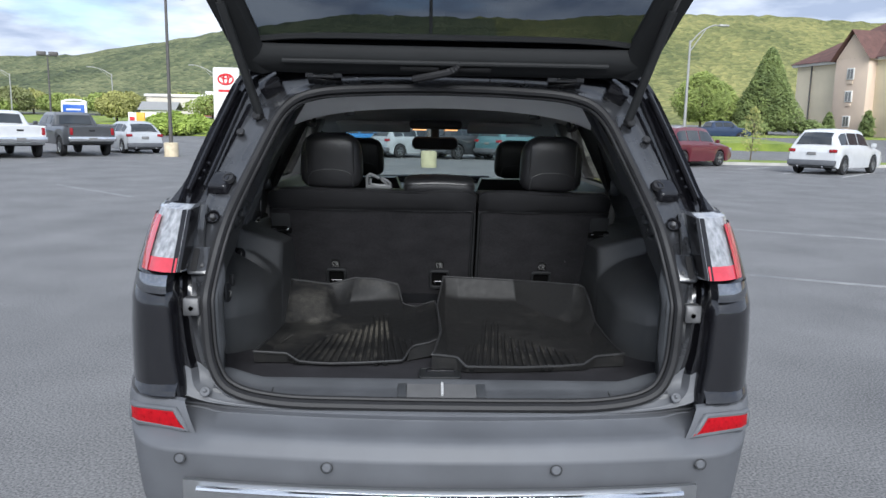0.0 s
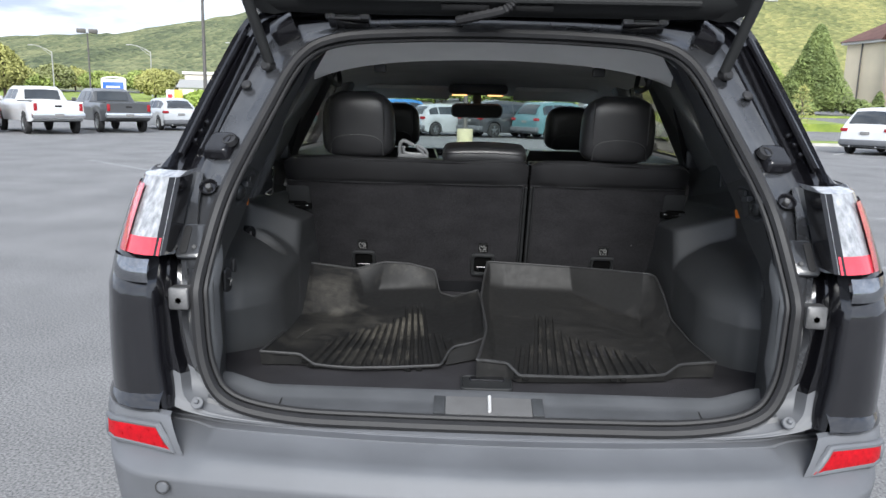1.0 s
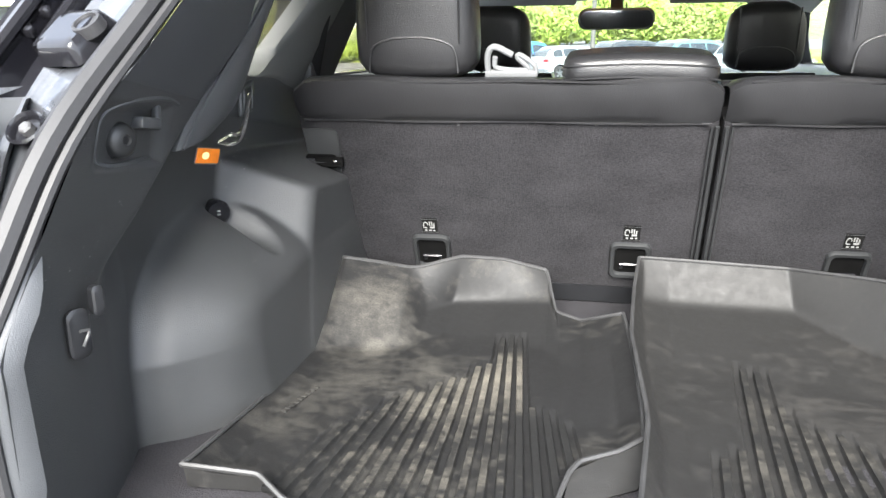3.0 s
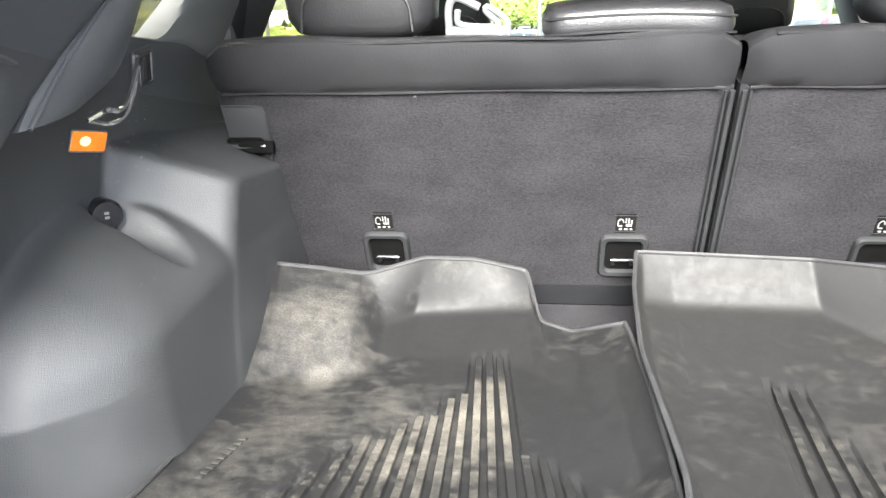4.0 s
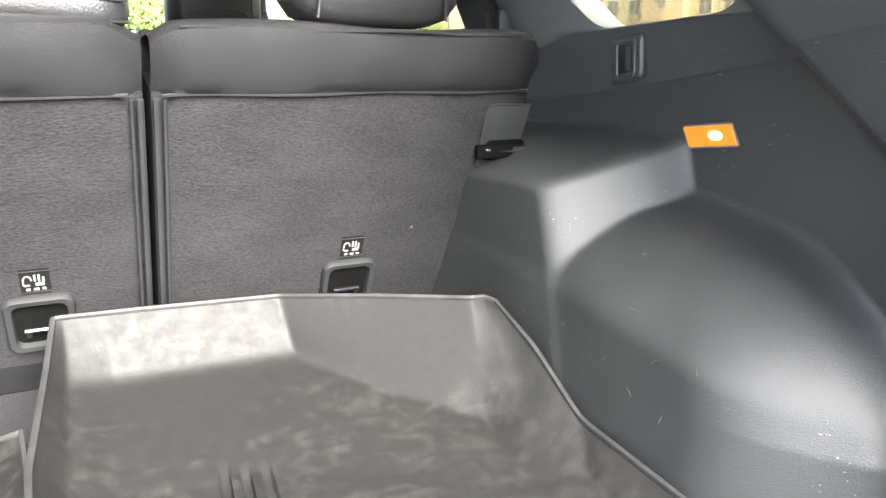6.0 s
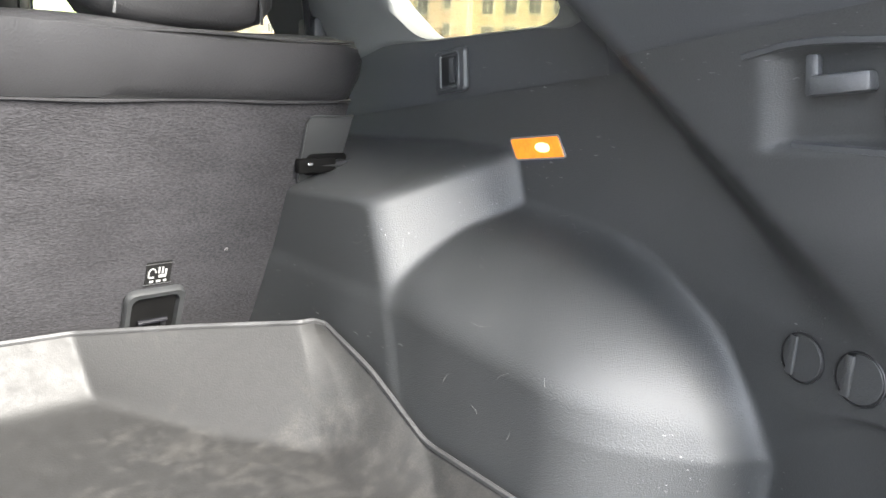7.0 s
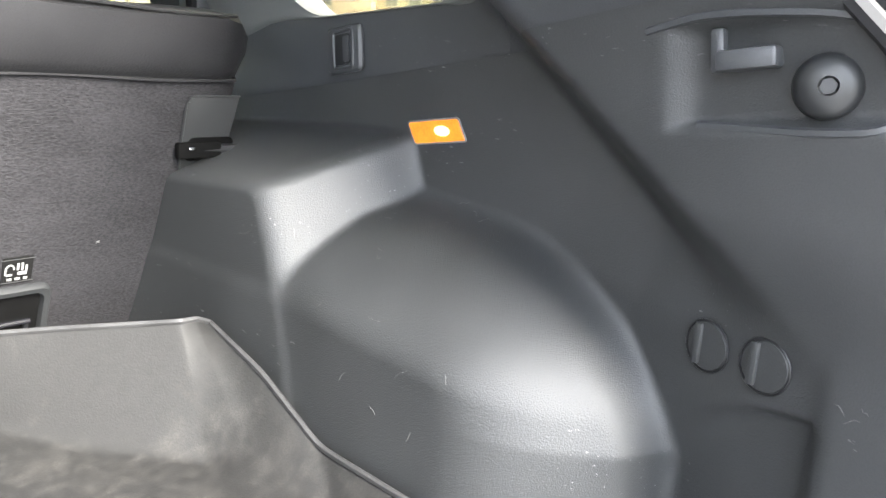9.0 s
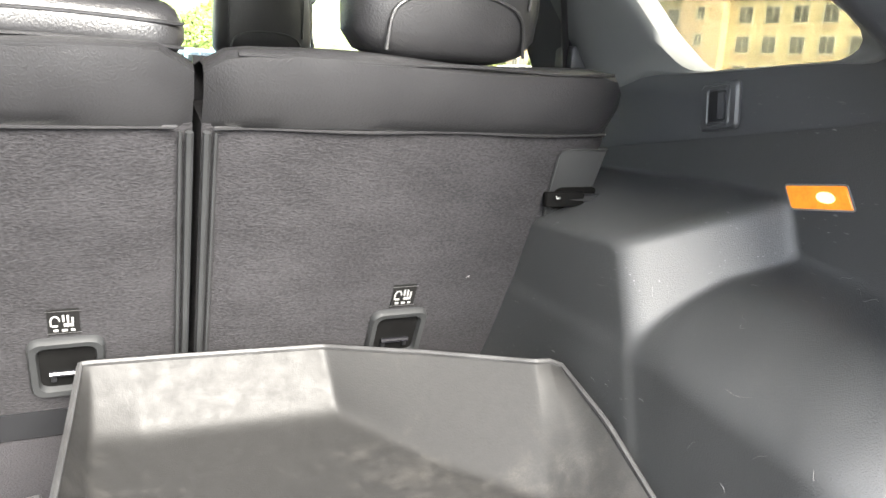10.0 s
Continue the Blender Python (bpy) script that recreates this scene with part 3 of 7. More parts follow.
# rear quarter corner, from the jamb round to the body side
for sgn in (-1, 1):
    rows = []
    for z in np.linspace(0.735, 1.245, 22):
        xi = lerp_table(z, [0.73, 0.84, 0.98, 1.09, 1.21, 1.25], [0.700, 0.716, 0.722, 0.735, 0.752, 0.752]) + 0.004
        yi = y_open(z) - 0.03
        xo = side_x(z, 2.12)
        belly = 0.008 * math.sin((z - 0.735) / 0.51 * math.pi)
        pts = [(xi - 0.014, yi + 0.05), (xi - 0.010, yi + 0.004), (xi + 0.004, yi - 0.012)]
        for t in np.linspace(0.12, 1, 8):
            a = t * math.pi / 2
            pts.append((xi + 0.004 + (xo - xi - 0.004) * math.sin(a) ** 0.9 + belly * t, yi - 0.012 + (2.14 - yi) * (1 - math.cos(a)) ** 1.25))
        rows.append([Vector((sgn * x, y, z)) for x, y in pts])
    part("rear_quarter", loft(rows), "paint", suv, "gloss black rear quarter panel")
    # tail lamp that sits proud of the corner
    lamp_rows, red_rows = [], []
    for z in np.linspace(1.075, 1.232, 10):
        f = (z - 1.075) / 0.157
        xi = 0.703 - 0.008 * f
        xo = 0.868 - 0.05 * f - 0.012 * (1 - f) ** 3
        yi = 1.935 + 0.085 * f
        pts = []
        for t in np.linspace(0, 1, 9):
            a = t * math.pi / 2
            pts.append(Vector((sgn * (xi + (xo - xi) * math.sin(a)), yi + (0.23 - 0.05 * f) * (1 - math.cos(a)), z)))
        lamp_rows.append([Vector((sgn * (xi - 0.002), yi + 0.09, z)), Vector((sgn * (xi - 0.004), yi + 0.01, z))] + pts)
    cap_t = [p + Vector((0, 0.05, 0.010)) for p in lamp_rows[-1]]
    cap_b = [p + Vector((0, 0.05, -0.008)) for p in lamp_rows[0]]
    tl = part("tail_light", loft([cap_b, *lamp_rows, cap_t]), "clearlamp", suv, "clear and red tail light")
    red = [[p + Vector((sgn * 0.004, -0.006, 0)) for p in r[5:]] for r in lamp_rows[:-1]]
    part("red_lens", loft(red), "redlamp", tl)
    low = [[p + Vector((sgn * 0.002, -0.0045, 0)) for p in r[2:9]] for r in lamp_rows[:3]]
    part("red_band", loft(low), "redlamp", tl)
    part("lamp_edge", loft([[r[0] + Vector((-sgn * 0.004, 0, 0)) for r in lamp_rows], [r[1] + Vector((-sgn * 0.004, -0.005, 0)) for r in lamp_rows], [r[2] + Vector((sgn * 0.012, -0.006, 0)) for r in lamp_rows]]), "gloss", tl)
    # bright strip under the lamp
    rows = []
    for z in np.linspace(1.020, 1.068, 5):
        f = (z - 1.02) / 0.048
        rows.append([Vector((sgn * (0.724 + (0.852 - 0.724) * math.sin(a)), 1.962 - 0.046 - 0.008 * math.sin(f * math.pi) + 0.012 * f + 0.17 * (1 - math.cos(a)), z)) for a in np.linspace(0, 1.25, 12)])
    part("light_strip", loft(rows), "darkchrome", suv, "mirror-bright strip under the tail light")
    # dark cavity beside the lamp
    rows = [[Vector((sgn * (0.664 + 0.045 * t + 0.012 * f), y_open(z) + 0.006 + 0.03 * math.sin(t * math.pi), z)) for t in np.linspace(0, 1, 6)] for f, z in ((f, 1.11 + 0.12 * f) for f in np.linspace(0, 1, 5))]
    part("lamp_cavity", loft(rows), "softplastic", suv)
    # vent plate with slot, bolts and bracket on the jamb
    vm = Matrix.Translation((sgn * 0.672, 2.038, 1.085)) @ Euler((radians(90 - 40), 0, 0)).to_matrix().to_4x4()
    vp = part("vent_plate", prism(rounded(0.055, 0.085, 0.008), vm, 0.012, 0.003), "jamb", suv)
    part("slot", prism(rounded(0.016, 0.070, 0.006), vm @ Matrix.Translation((sgn * 0.010, 0, 0.0125)), 0.002), "undercar", vp)
    part("screw", disc(bmesh.new(), vm @ Vector((-sgn * 0.012, -0.018, 0.012)), vm.to_3x3() @ Vector((0, 0, 1)), 0.006, 0.004, 12, 0.002), "steel", vp)
    bk = part("bracket", prism(rounded(0.042, 0.048, 0.005), Matrix.Translation((sgn * 0.669, 1.965, 0.982)) @ Euler((radians(90), 0, 0)).to_matrix().to_4x4(), 0.030, 0.002), "steel", suv, "grey metal stop bracket")
    part("bolt", disc(bmesh.new(), (sgn * 0.669, 1.940, 0.978), (0, -1, 0), 0.009, 0.005, 6, 0.002), "undercar", bk)
    pm = Matrix.Translation((sgn * 0.656, 2.118, 1.196)) @ Euler((radians(90 - 40), 0, 0)).to_matrix().to_4x4()
    part("plug", loft([[pm @ Vector((r * math.cos(t), r * math.sin(t), h)) for t in (2 * math.pi * q / 24 for q in range(24))] for r, h in ((0.021, 0.012), (0.0185, 0.014), (0.0165, 0.012), (0.0150, 0.004), (0.004, 0.003))], True), "gloss", suv)
    part("plug_screw", disc(bmesh.new(), pm @ Vector((0, 0, 0.004)), pm.to_3x3() @ Vector((0, 0, 1)), 0.0075, 0.010, 6, 0.002), "steel", suv)
    # rubber stops and clips up the pillar
    sm = Matrix.Translation((sgn * 0.655, 2.200, 1.296)) @ Euler((radians(40), 0, radians(sgn * 14))).to_matrix().to_4x4()
    rows = [[sm @ Vector((x * k, y * k2, z)) for x, y in rounded(0.062, 0.070, 0.010)] for k, k2, z in ((1.12, 1.10, -0.012), (1.0, 1.0, 0.001), (0.93, 0.92, 0.008), (0.84, 0.80, 0.011), (0.60, 0.55, 0.011))]
    st = part("rubber_stop", loft(rows, True, True), "gloss", suv, "glossy black bump stop")
    hm = sm @ Matrix.Translation((-sgn * 0.026, 0.006, 0.0))
    part("stop_plug", loft([[hm @ Vector((r * math.cos(t), r * math.sin(t), h)) for t in (2 * math.pi * q / 20 for q in range(20))] for r, h in ((0.018, 0.0), (0.0165, 0.013), (0.0135, 0.0135), (0.012, 0.010), (0.002, 0.009))], True), "rubber", st)
    part("body_plug", disc(bmesh.new(), (sgn * 0.628, y_open(1.437) + 0.004, 1.437), (sgn * 0.15, -0.75, 0.65), 0.013, 0.008, 16, 0.003), "rubber", suv)
    for k in range(3):
        z = 1.300 + 0.022 * k
        part("clip", box(-0.009, 0.009, -0.005, 0.005, -0.007, 0.007, 0.003, Matrix.Translation((sgn * (0.722 - 0.008 * k), y_open(z) + 0.004, z)) @ Euler((radians(40), 0, radians(sgn * 20 * k))).to_matrix().to_4x4()), "gloss", suv)
    part("gutter", tube(spline([(sgn * 0.700, y_open(1.28) + 0.01, 1.28), (sgn * 0.668, y_open(1.42) + 0.008, 1.42), (sgn * 0.632, y_open(1.56), 1.56)], 12), 0.007, 8), "gloss", suv)
    part("gutter", tube(spline([(sgn * 0.738, y_open(1.27) - 0.01, 1.27), (sgn * 0.706, y_open(1.42) - 0.008, 1.42), (sgn * 0.660, y_open(1.58) - 0.01, 1.58)], 12), 0.009, 8), "gloss", suv)
    part("hinge_cover", box(-0.035, 0.035, -0.03, 0.03, -0.025, 0.025, 0.008, Matrix.Translation((sgn * 0.555, y_open(1.585) - 0.01, 1.585)) @ Euler((radians(40), radians(sgn * 28), 0)).to_matrix().to_4x4()), "gloss", suv)

# bumper: a profile swept across the back and round the corners
PROF = [(0.000, 0.700), (-0.012, 0.694), (-0.030, 0.6925), (-0.034, 0.689), (-0.060, 0.6885), (-0.064, 0.685), (-0.140, 0.679), (-0.163, 0.673), (-0.172, 0.667), (-0.179, 0.657),
        (-0.191, 0.636), (-0.1945, 0.629), (-0.1935, 0.622), (-0.187, 0.600), (-0.178, 0.560), (-0.162, 0.500), (-0.140, 0.42), (-0.10, 0.36)]


def bumper_y(x):
    a = abs(x)
    return 0.055 * (a / 0.67) ** 2 + (0.20 * ((a - 0.67) / 0.22) ** 3 if a > 0.67 else 0)


rows = []
for x in np.linspace(-0.898, 0.898, 91):
    k = sst((abs(x) - 0.585) / 0.10)
    row = []
    for i, (py, pz) in enumerate(PROF):
        keep = 1 - 0.50 * k * (1.0 if i < 7 else 0.8 if i == 7 else 0.6 if i == 8 else 0.3 if i == 9 else 0.0)
        row.append(Vector((x, min(1.962 + py * keep + bumper_y(x), 2.30), pz)))
    rows.append(row)
bumper = part("rear_bumper", sheet(rows, 0.012, (0, 0.9, -0.3)), "bumper", suv, "dark grey textured plastic rear bumper")
for sgn in (-1, 1):
    # corner pad with the reflector
    rows = []
    for z, e in ((0.742, 0.018), (0.738, 0.004), (0.72, -0.004), (0.69, -0.010), (0.662, -0.010), (0.645, 0.006)):
        row = []
        for t in np.linspace(0, 1, 16):
            x = (0.636 + 0.044 * (z - 0.645) / 0.097) * (1 - t) + 0.868 * t
            row.append(Vector((sgn * x, 1.915 + e + 0.39 * (x - 0.755) + 2.2 * max(0, x - 0.815) ** 2 * 8, z - 0.004 * t)))
        rows.append(row)
    part("bumper_corner", loft(rows), "bumper", bumper)
    quad = [(0.667, 0.668), (0.704, 0.717), (0.842, 0.709), (0.842, 0.666)]
    rows = []
    for t in np.linspace(0, 1, 9):
        a = Vector((quad[0][0] + (quad[3][0] - quad[0][0]) * t, 0, quad[0][1] + (quad[3][1] - quad[0][1]) * t))
        b = Vector((quad[1][0] + (quad[2][0] - quad[1][0]) * t, 0, quad[1][1] + (quad[2][1] - quad[1][1]) * t))
        row = []
        for s in np.linspace(0, 1, 4):
            p = a.lerp(b, s)
            row.append(Vector((sgn * p.x, 1.900 + 0.39 * (p.x - 0.755) + 2.2 * max(0, p.x - 0.815) ** 2 * 8 - 0.003 * math.sin(s * math.pi), p.z)))
        rows.append(row)
    part("reflector", sheet(rows, 0.02, (0, 1, 0)), "redlens", bumper, "bright red rear reflector")
    rim_pts = [r[0] for r in rows] + [p for p in rows[-1][1:]] + [r[-1] for r in rows[-2::-1]] + [p for p in rows[0][-2:0:-1]]
    part("reflector_bezel", tube([p + Vector((0, 0.006, 0)) for p in rim_pts], 0.008, 8, closed=True), "bumper", bumper)
    part("bumper_screw", disc(bmesh.new(), (sgn * 0.643, 1.952, 0.742), (0, -0.8, 0.6), 0.014, 0.005, 20, 0.002), "bumper", bumper)
    part("screw_head", disc(bmesh.new(), (sgn * 0.643, 1.947, 0.747), (0, -0.8, 0.6), 0.006, 0.006, 6, 0.002), "bumper", bumper)
    # bright sill trim above the corner pad
    rows = [[Vector((sgn * (0.708 + 0.172 * math.sin(a)), 1.925 + e + 0.20 * (1 - math.cos(a)) ** 1.2, z)) for a in np.linspace(0, 1.40, 8)] for z, e in ((0.728, 0.000), (0.736, -0.018), (0.746, -0.024), (0.758, -0.018), (0.774, 0.000), (0.788, 0.020), (0.798, 0.030))]
    part("corner_gloss", loft(rows), "paint", bumper)
for x in (-0.673, -0.29, 0.29, 0.673):
    yb = 1.962 - 0.198 + bumper_y(x)
    part("parking_sensor", disc(bmesh.new(), (x, yb + 0.004, 0.612), (0, -1, 0.05), 0.0125, 0.008, 20, 0.003), "bumper", bumper)
    part("sensor_ring", tube([(x + 0.0145 * math.cos(t), yb - 0.002, 0.612 + 0.0145 * math.sin(t)) for t in np.linspace(0, 2 * math.pi, 25)[:-1]], 0.0014, 6, closed=True), "rim", bumper)
rows = [[Vector((x, 1.755 + bumper_y(x) * 0.9 - 0.006 + 0.03 * max(0, abs(x) - 0.58) * 8 * abs(z - 0.545), z)) for x in np.linspace(-0.66, 0.66, 25)] for z in (0.48, 0.51, 0.553, 0.565)]
part("skid_trim", sheet(rows, 0.012, (0, 1, 0)), "satin", bumper, "silver skid plate trim")
part("step_trim", tube([(x, 1.752 + bumper_y(x) * 0.9 - 0.012, 0.548) for x in np.linspace(-0.62, 0.62, 21)], 0.008, 8), "chrome", bumper, "chrome strip")

for oy, oz in ((-0.031, 0.6920), (-0.061, 0.6880)):
    part("bumper_groove", tube([(x, 1.962 + oy + bumper_y(x), oz) for x in np.linspace(-0.62, 0.62, 31)], 0.0014, 6), "bumper", bumper)

# tailgate swung up on its hinges
GATE = Matrix.Translation((0, 2.44, 1.628)) @ Euler((radians(-40), 0, 0)).to_matrix().to_4x4()


def gp(x, u, w=0.0):
    """A point of the gate: x across, u from the hinge towards its free edge, w below its inner face."""
    return GATE @ Vector((x, -u, -w))


def gate_half(u):
    return lerp_table(u, [0, 0.06, 0.35, 0.60, 0.95, 1.02], [0.60, 0.645, 0.70, 0.76, 0.77, 0.70])


def gate_skin(x, u):
    """The gate's outer skin; x runs from -1 to 1 across it."""
    return gp(x * gate_half(u), u, -0.005 - 0.045 * (1 - abs(x) ** 6) - 0.03 * sst((u - 0.55) / 0.2))


def gate_piece(x0, x1, u0, u1, nx, nu):
    return sheet([[gate_skin(x, u) for x in np.linspace(x0, x1, nx)] for u in np.linspace(u0, u1, nu)], 0.012, (0, 0.64, 0.77))


tailgate = part("tailgate", gate_piece(-1, 1, 0.0, 0.105, 21, 8), "paint", suv, "black tailgate standing open")
part("gate_lower_panel", gate_piece(-1, 1, 0.555, 1.02, 21, 12), "paint", tailgate)
for s0, s1 in ((-1, -0.885), (0.885, 1)):
    part("gate_side_panel", gate_piece(s0, s1, 0.105, 0.555, 5, 10), "paint", tailgate)
fr = []
for u, w in ((0.010, 0.012), (0.03, 0.028), (0.075, 0.032), (0.10, 0.020), (0.115, 0.004)):
    h = gate_half(u)
    fr.append([gp(x * h, u, w - 0.01 * abs(x) ** 8) for x in np.linspace(-1, 1, 25)])
part("gate_header", sheet(fr, 0.01, (0, 0.64, 0.77)), "panel", tailgate, "black moulded tailgate header trim")
for sgn in (-1, 1):
    fr = []
    for k, w in ((1.0, -0.008), (0.985, 0.022), (0.93, 0.028), (0.87, 0.018), (0.85, 0.0)):
        fr.append([gp(sgn * gate_half(u) * k, u, w) for u in np.linspace(0.02, 1.0, 16)])
    part("gate_side_trim", loft(fr), "panel", tailgate)
pane = part("rear_window", gate_piece(-0.884, 0.884, 0.106, 0.554, 15, 8), "gateglass", tailgate, "dark tinted rear window")
part("window_border", tube([gate_skin(x * 0.87, u) + Vector((0, -0.006, -0.008)) for x, u in [(t, 0.12) for t in np.linspace(-1, 1, 15)] + [(1, u) for u in np.linspace(0.14, 0.53, 8)] + [(t, 0.545) for t in np.linspace(1, -1, 15)] + [(-1, u) for u in np.linspace(0.53, 0.14, 8)]], 0.010, 6, closed=True), "panel", tailgate)
part("gate_lower_trim", sheet([[gp(x * gate_half(u) * 0.90, u, 0.012 * sst((u - 0.55) / 0.05)) for x in np.linspace(-1, 1, 13)] for u in np.linspace(0.555, 1.0, 10)], 0.02, (0, 0.64, 0.77)), "panel", tailgate)
part("header_rib", tube([gp(x, 0.085, 0.034) for x in np.linspace(-0.5, 0.5, 21)], 0.008, 8), "panel", tailgate)
for x0, x1 in ((-0.14, -0.02), (0.02, 0.14)):
    part("header_slot", box(x0, x1, -0.009, 0.009, -0.006, 0.006, 0.003, GATE @ Matrix.Translation((0, -0.062, -0.034))), "undercar", tailgate)
for sgn in (-1, 1):
    h = part("hinge", box(-0.055, 0.055, -0.022, 0.022, -0.010, 0.010, 0.006, Matrix.Translation((sgn * 0.385, 2.46, 1.612)) @ Euler((radians(-32), 0, 0)).to_matrix().to_4x4()), "paint", tailgate)
    for k in (-1, 1):
        part("hinge_knuckle", box(-0.014, 0.014, -0.016, 0.016, -0.016, 0.016, 0.005, Matrix.Translation((sgn * 0.385 + k * 0.045, 2.438, 1.628))), "jamb", h)
    part("hinge_pin", tube([(sgn * 0.385 - 0.045, 2.43, 1.618), (sgn * 0.385 + 0.045, 2.43, 1.618)], 0.006, 8), "steel", h)
    st = part("gas_strut", tube([Vector((sgn * 0.578, 2.372, 1.498)), gp(sgn * 0.640, 0.30, 0.026)], 0.0135, 12), "panel", suv, "black gas strut")
    part("strut_rod", tube([gp(sgn * 0.640, 0.29, 0.026), gp(sgn * 0.665, 0.52, 0.02)], 0.006, 8), "steel", st)
    part("ball_joint", disc(bmesh.new(), (sgn * 0.578, 2.390, 1.490), (sgn * 0.3, -0.8, 0), 0.015, 0.03, 14, 0.005), "rubber", st)
part("wiring_boot", tube(spline([gp(-0.10, 0.018, 0.036), gp(-0.04, 0.045, 0.046), gp(0.02, 0.066, 0.046), gp(0.045, 0.085, 0.028)], 26), [0.011 + 0.0025 * (i % 2) for i in range(26)], 8), "rubber", tailgate, "ribbed rubber wiring sleeve")

# ---- inside the load space ----
WALL_Y = [1.97, 2.05, 2.12, 2.20, 2.30, 2.42, 2.56, 3.10]
WALL_X = [0.606, 0.618, 0.634, 0.660, 0.700, 0.726, 0.732, 0.738]


def seam_z(y):
    """The joint between the lower and the upper lining."""
    return 1.120 + 0.162 * (2.964 - y)


def wall_x(y, z, left=False):
    """The upper lining: level with the opening as far as a slanting crest, then deeper."""
    ring = lerp_table(z, [1.00, 1.10, 1.178, 1.215, 1.38, 1.513, 1.566], [0.612, 0.608, 0.595, 0.586, 0.535, 0.478, 0.40])
    near = ring + 0.10 * max(0.0, y - y_open(z))
    far = 0.732 + (-0.014 if left else 0.0) - 0.10 * max(0, z - 1.18) - 0.62 * max(0, z - 1.26)
    crest = min(2.50, 2.315 + 1.17 * (z - 1.151))
    return near + max(0.0, far - near) * sst((y - crest) / 0.10)


def soft_min(a, b, r):
    """The smaller of two ramps, with the corner between them rounded off."""
    h = max(0.0, r - abs(a - b)) / r
    return min(a, b) - h * h * r * 0.25


def trim_x(y, z, left=False):
    """How far out the side lining stands at a place; the wheel house swells inward."""
    w = lerp_table(y, WALL_Y, WALL_X) - 0.16 * max(0, z - 1.10) * sst((2.42 - y) / 0.3) + (-0.014 if left else 0.0) * sst((y - 2.30) / 0.2)
    up = sst((z - 0.97) / 0.13)
    w = w * (1 - up) + wall_x(y, z, left) * up
    # boxed front of the wheel house: a slanting rear face under a sloping top
    y_in = 2.700 - 0.33 * (1.037 - z)
    face = (y - y_in + 0.108) / 0.108
    top = (1.106 - 0.06 * max(0, y - 2.72) - z) / 0.066
    block = max(0.0, soft_min(soft_min(face, top, 0.20), 1.0, 0.13))
    block *= 0.75 + 0.25 * sst(block / 0.25)
    # the arch behind it, round the tyre: a sloping top and a rounded rear flank
    over = (1.050 - 0.10 * max(0.0, 2.62 - y) - z) / 0.138
    rear = (y - (2.266 if left else 2.243) - 0.36 * max(0.0, z - 0.86)) / 0.180
    u, v = min(1.0, max(0.0, 1 - rear)), min(1.0, max(0.0, 1 - over))
    rho = min(1.0, math.hypot(u, v))
    w_top = v * v / max(1e-6, u * u + v * v)
    arch = (1 - w_top) * (1 - rho * rho) ** 0.90 + w_top * (1 - ((rho * rho + 0.06) ** 0.75 - 0.121) / 0.924)
    arch *= 0.35 + 0.65 * sst(arch / 0.45)
    if left:
        # hollow for the power socket
        d = math.hypot((y - 2.574) / 0.036, (z - 1.012) / 0.060)
        arch *= 1 - 0.75 * (1 - sst((d - 0.55) / 0.55))
    k = -soft_min(-block, -arch, 0.06)
    inner = 0.574 - 0.40 * max(0.0, 0.95 - z) ** 2
    # hollow that holds the bag hook and its knob
    d = max(abs(y - (2.222 if left else 2.177)) / 0.085, abs(z - 1.187 + 0.10 * (y - 2.19)) / 0.037)
    hol = 0.012 * (1 - sst((d - 0.72) / 0.36))
    # the lining steps back below the pad that carries the caps
    low = (0.0 if left else 0.016) * sst((0.940 + 0.20 * (2.19 - y) - z) / (0.012 + 0.09 * sst((y - 2.17) / 0.09))) * sst((y - 2.128) / 0.010)
    low += (0.0 if left else 0.004) * sst((y - 2.128) / 0.010) * sst((1.0 - z) / 0.03)
    return w - max(0.0, w - inner) * k + hol + low * (1 - sst(k / 0.35))


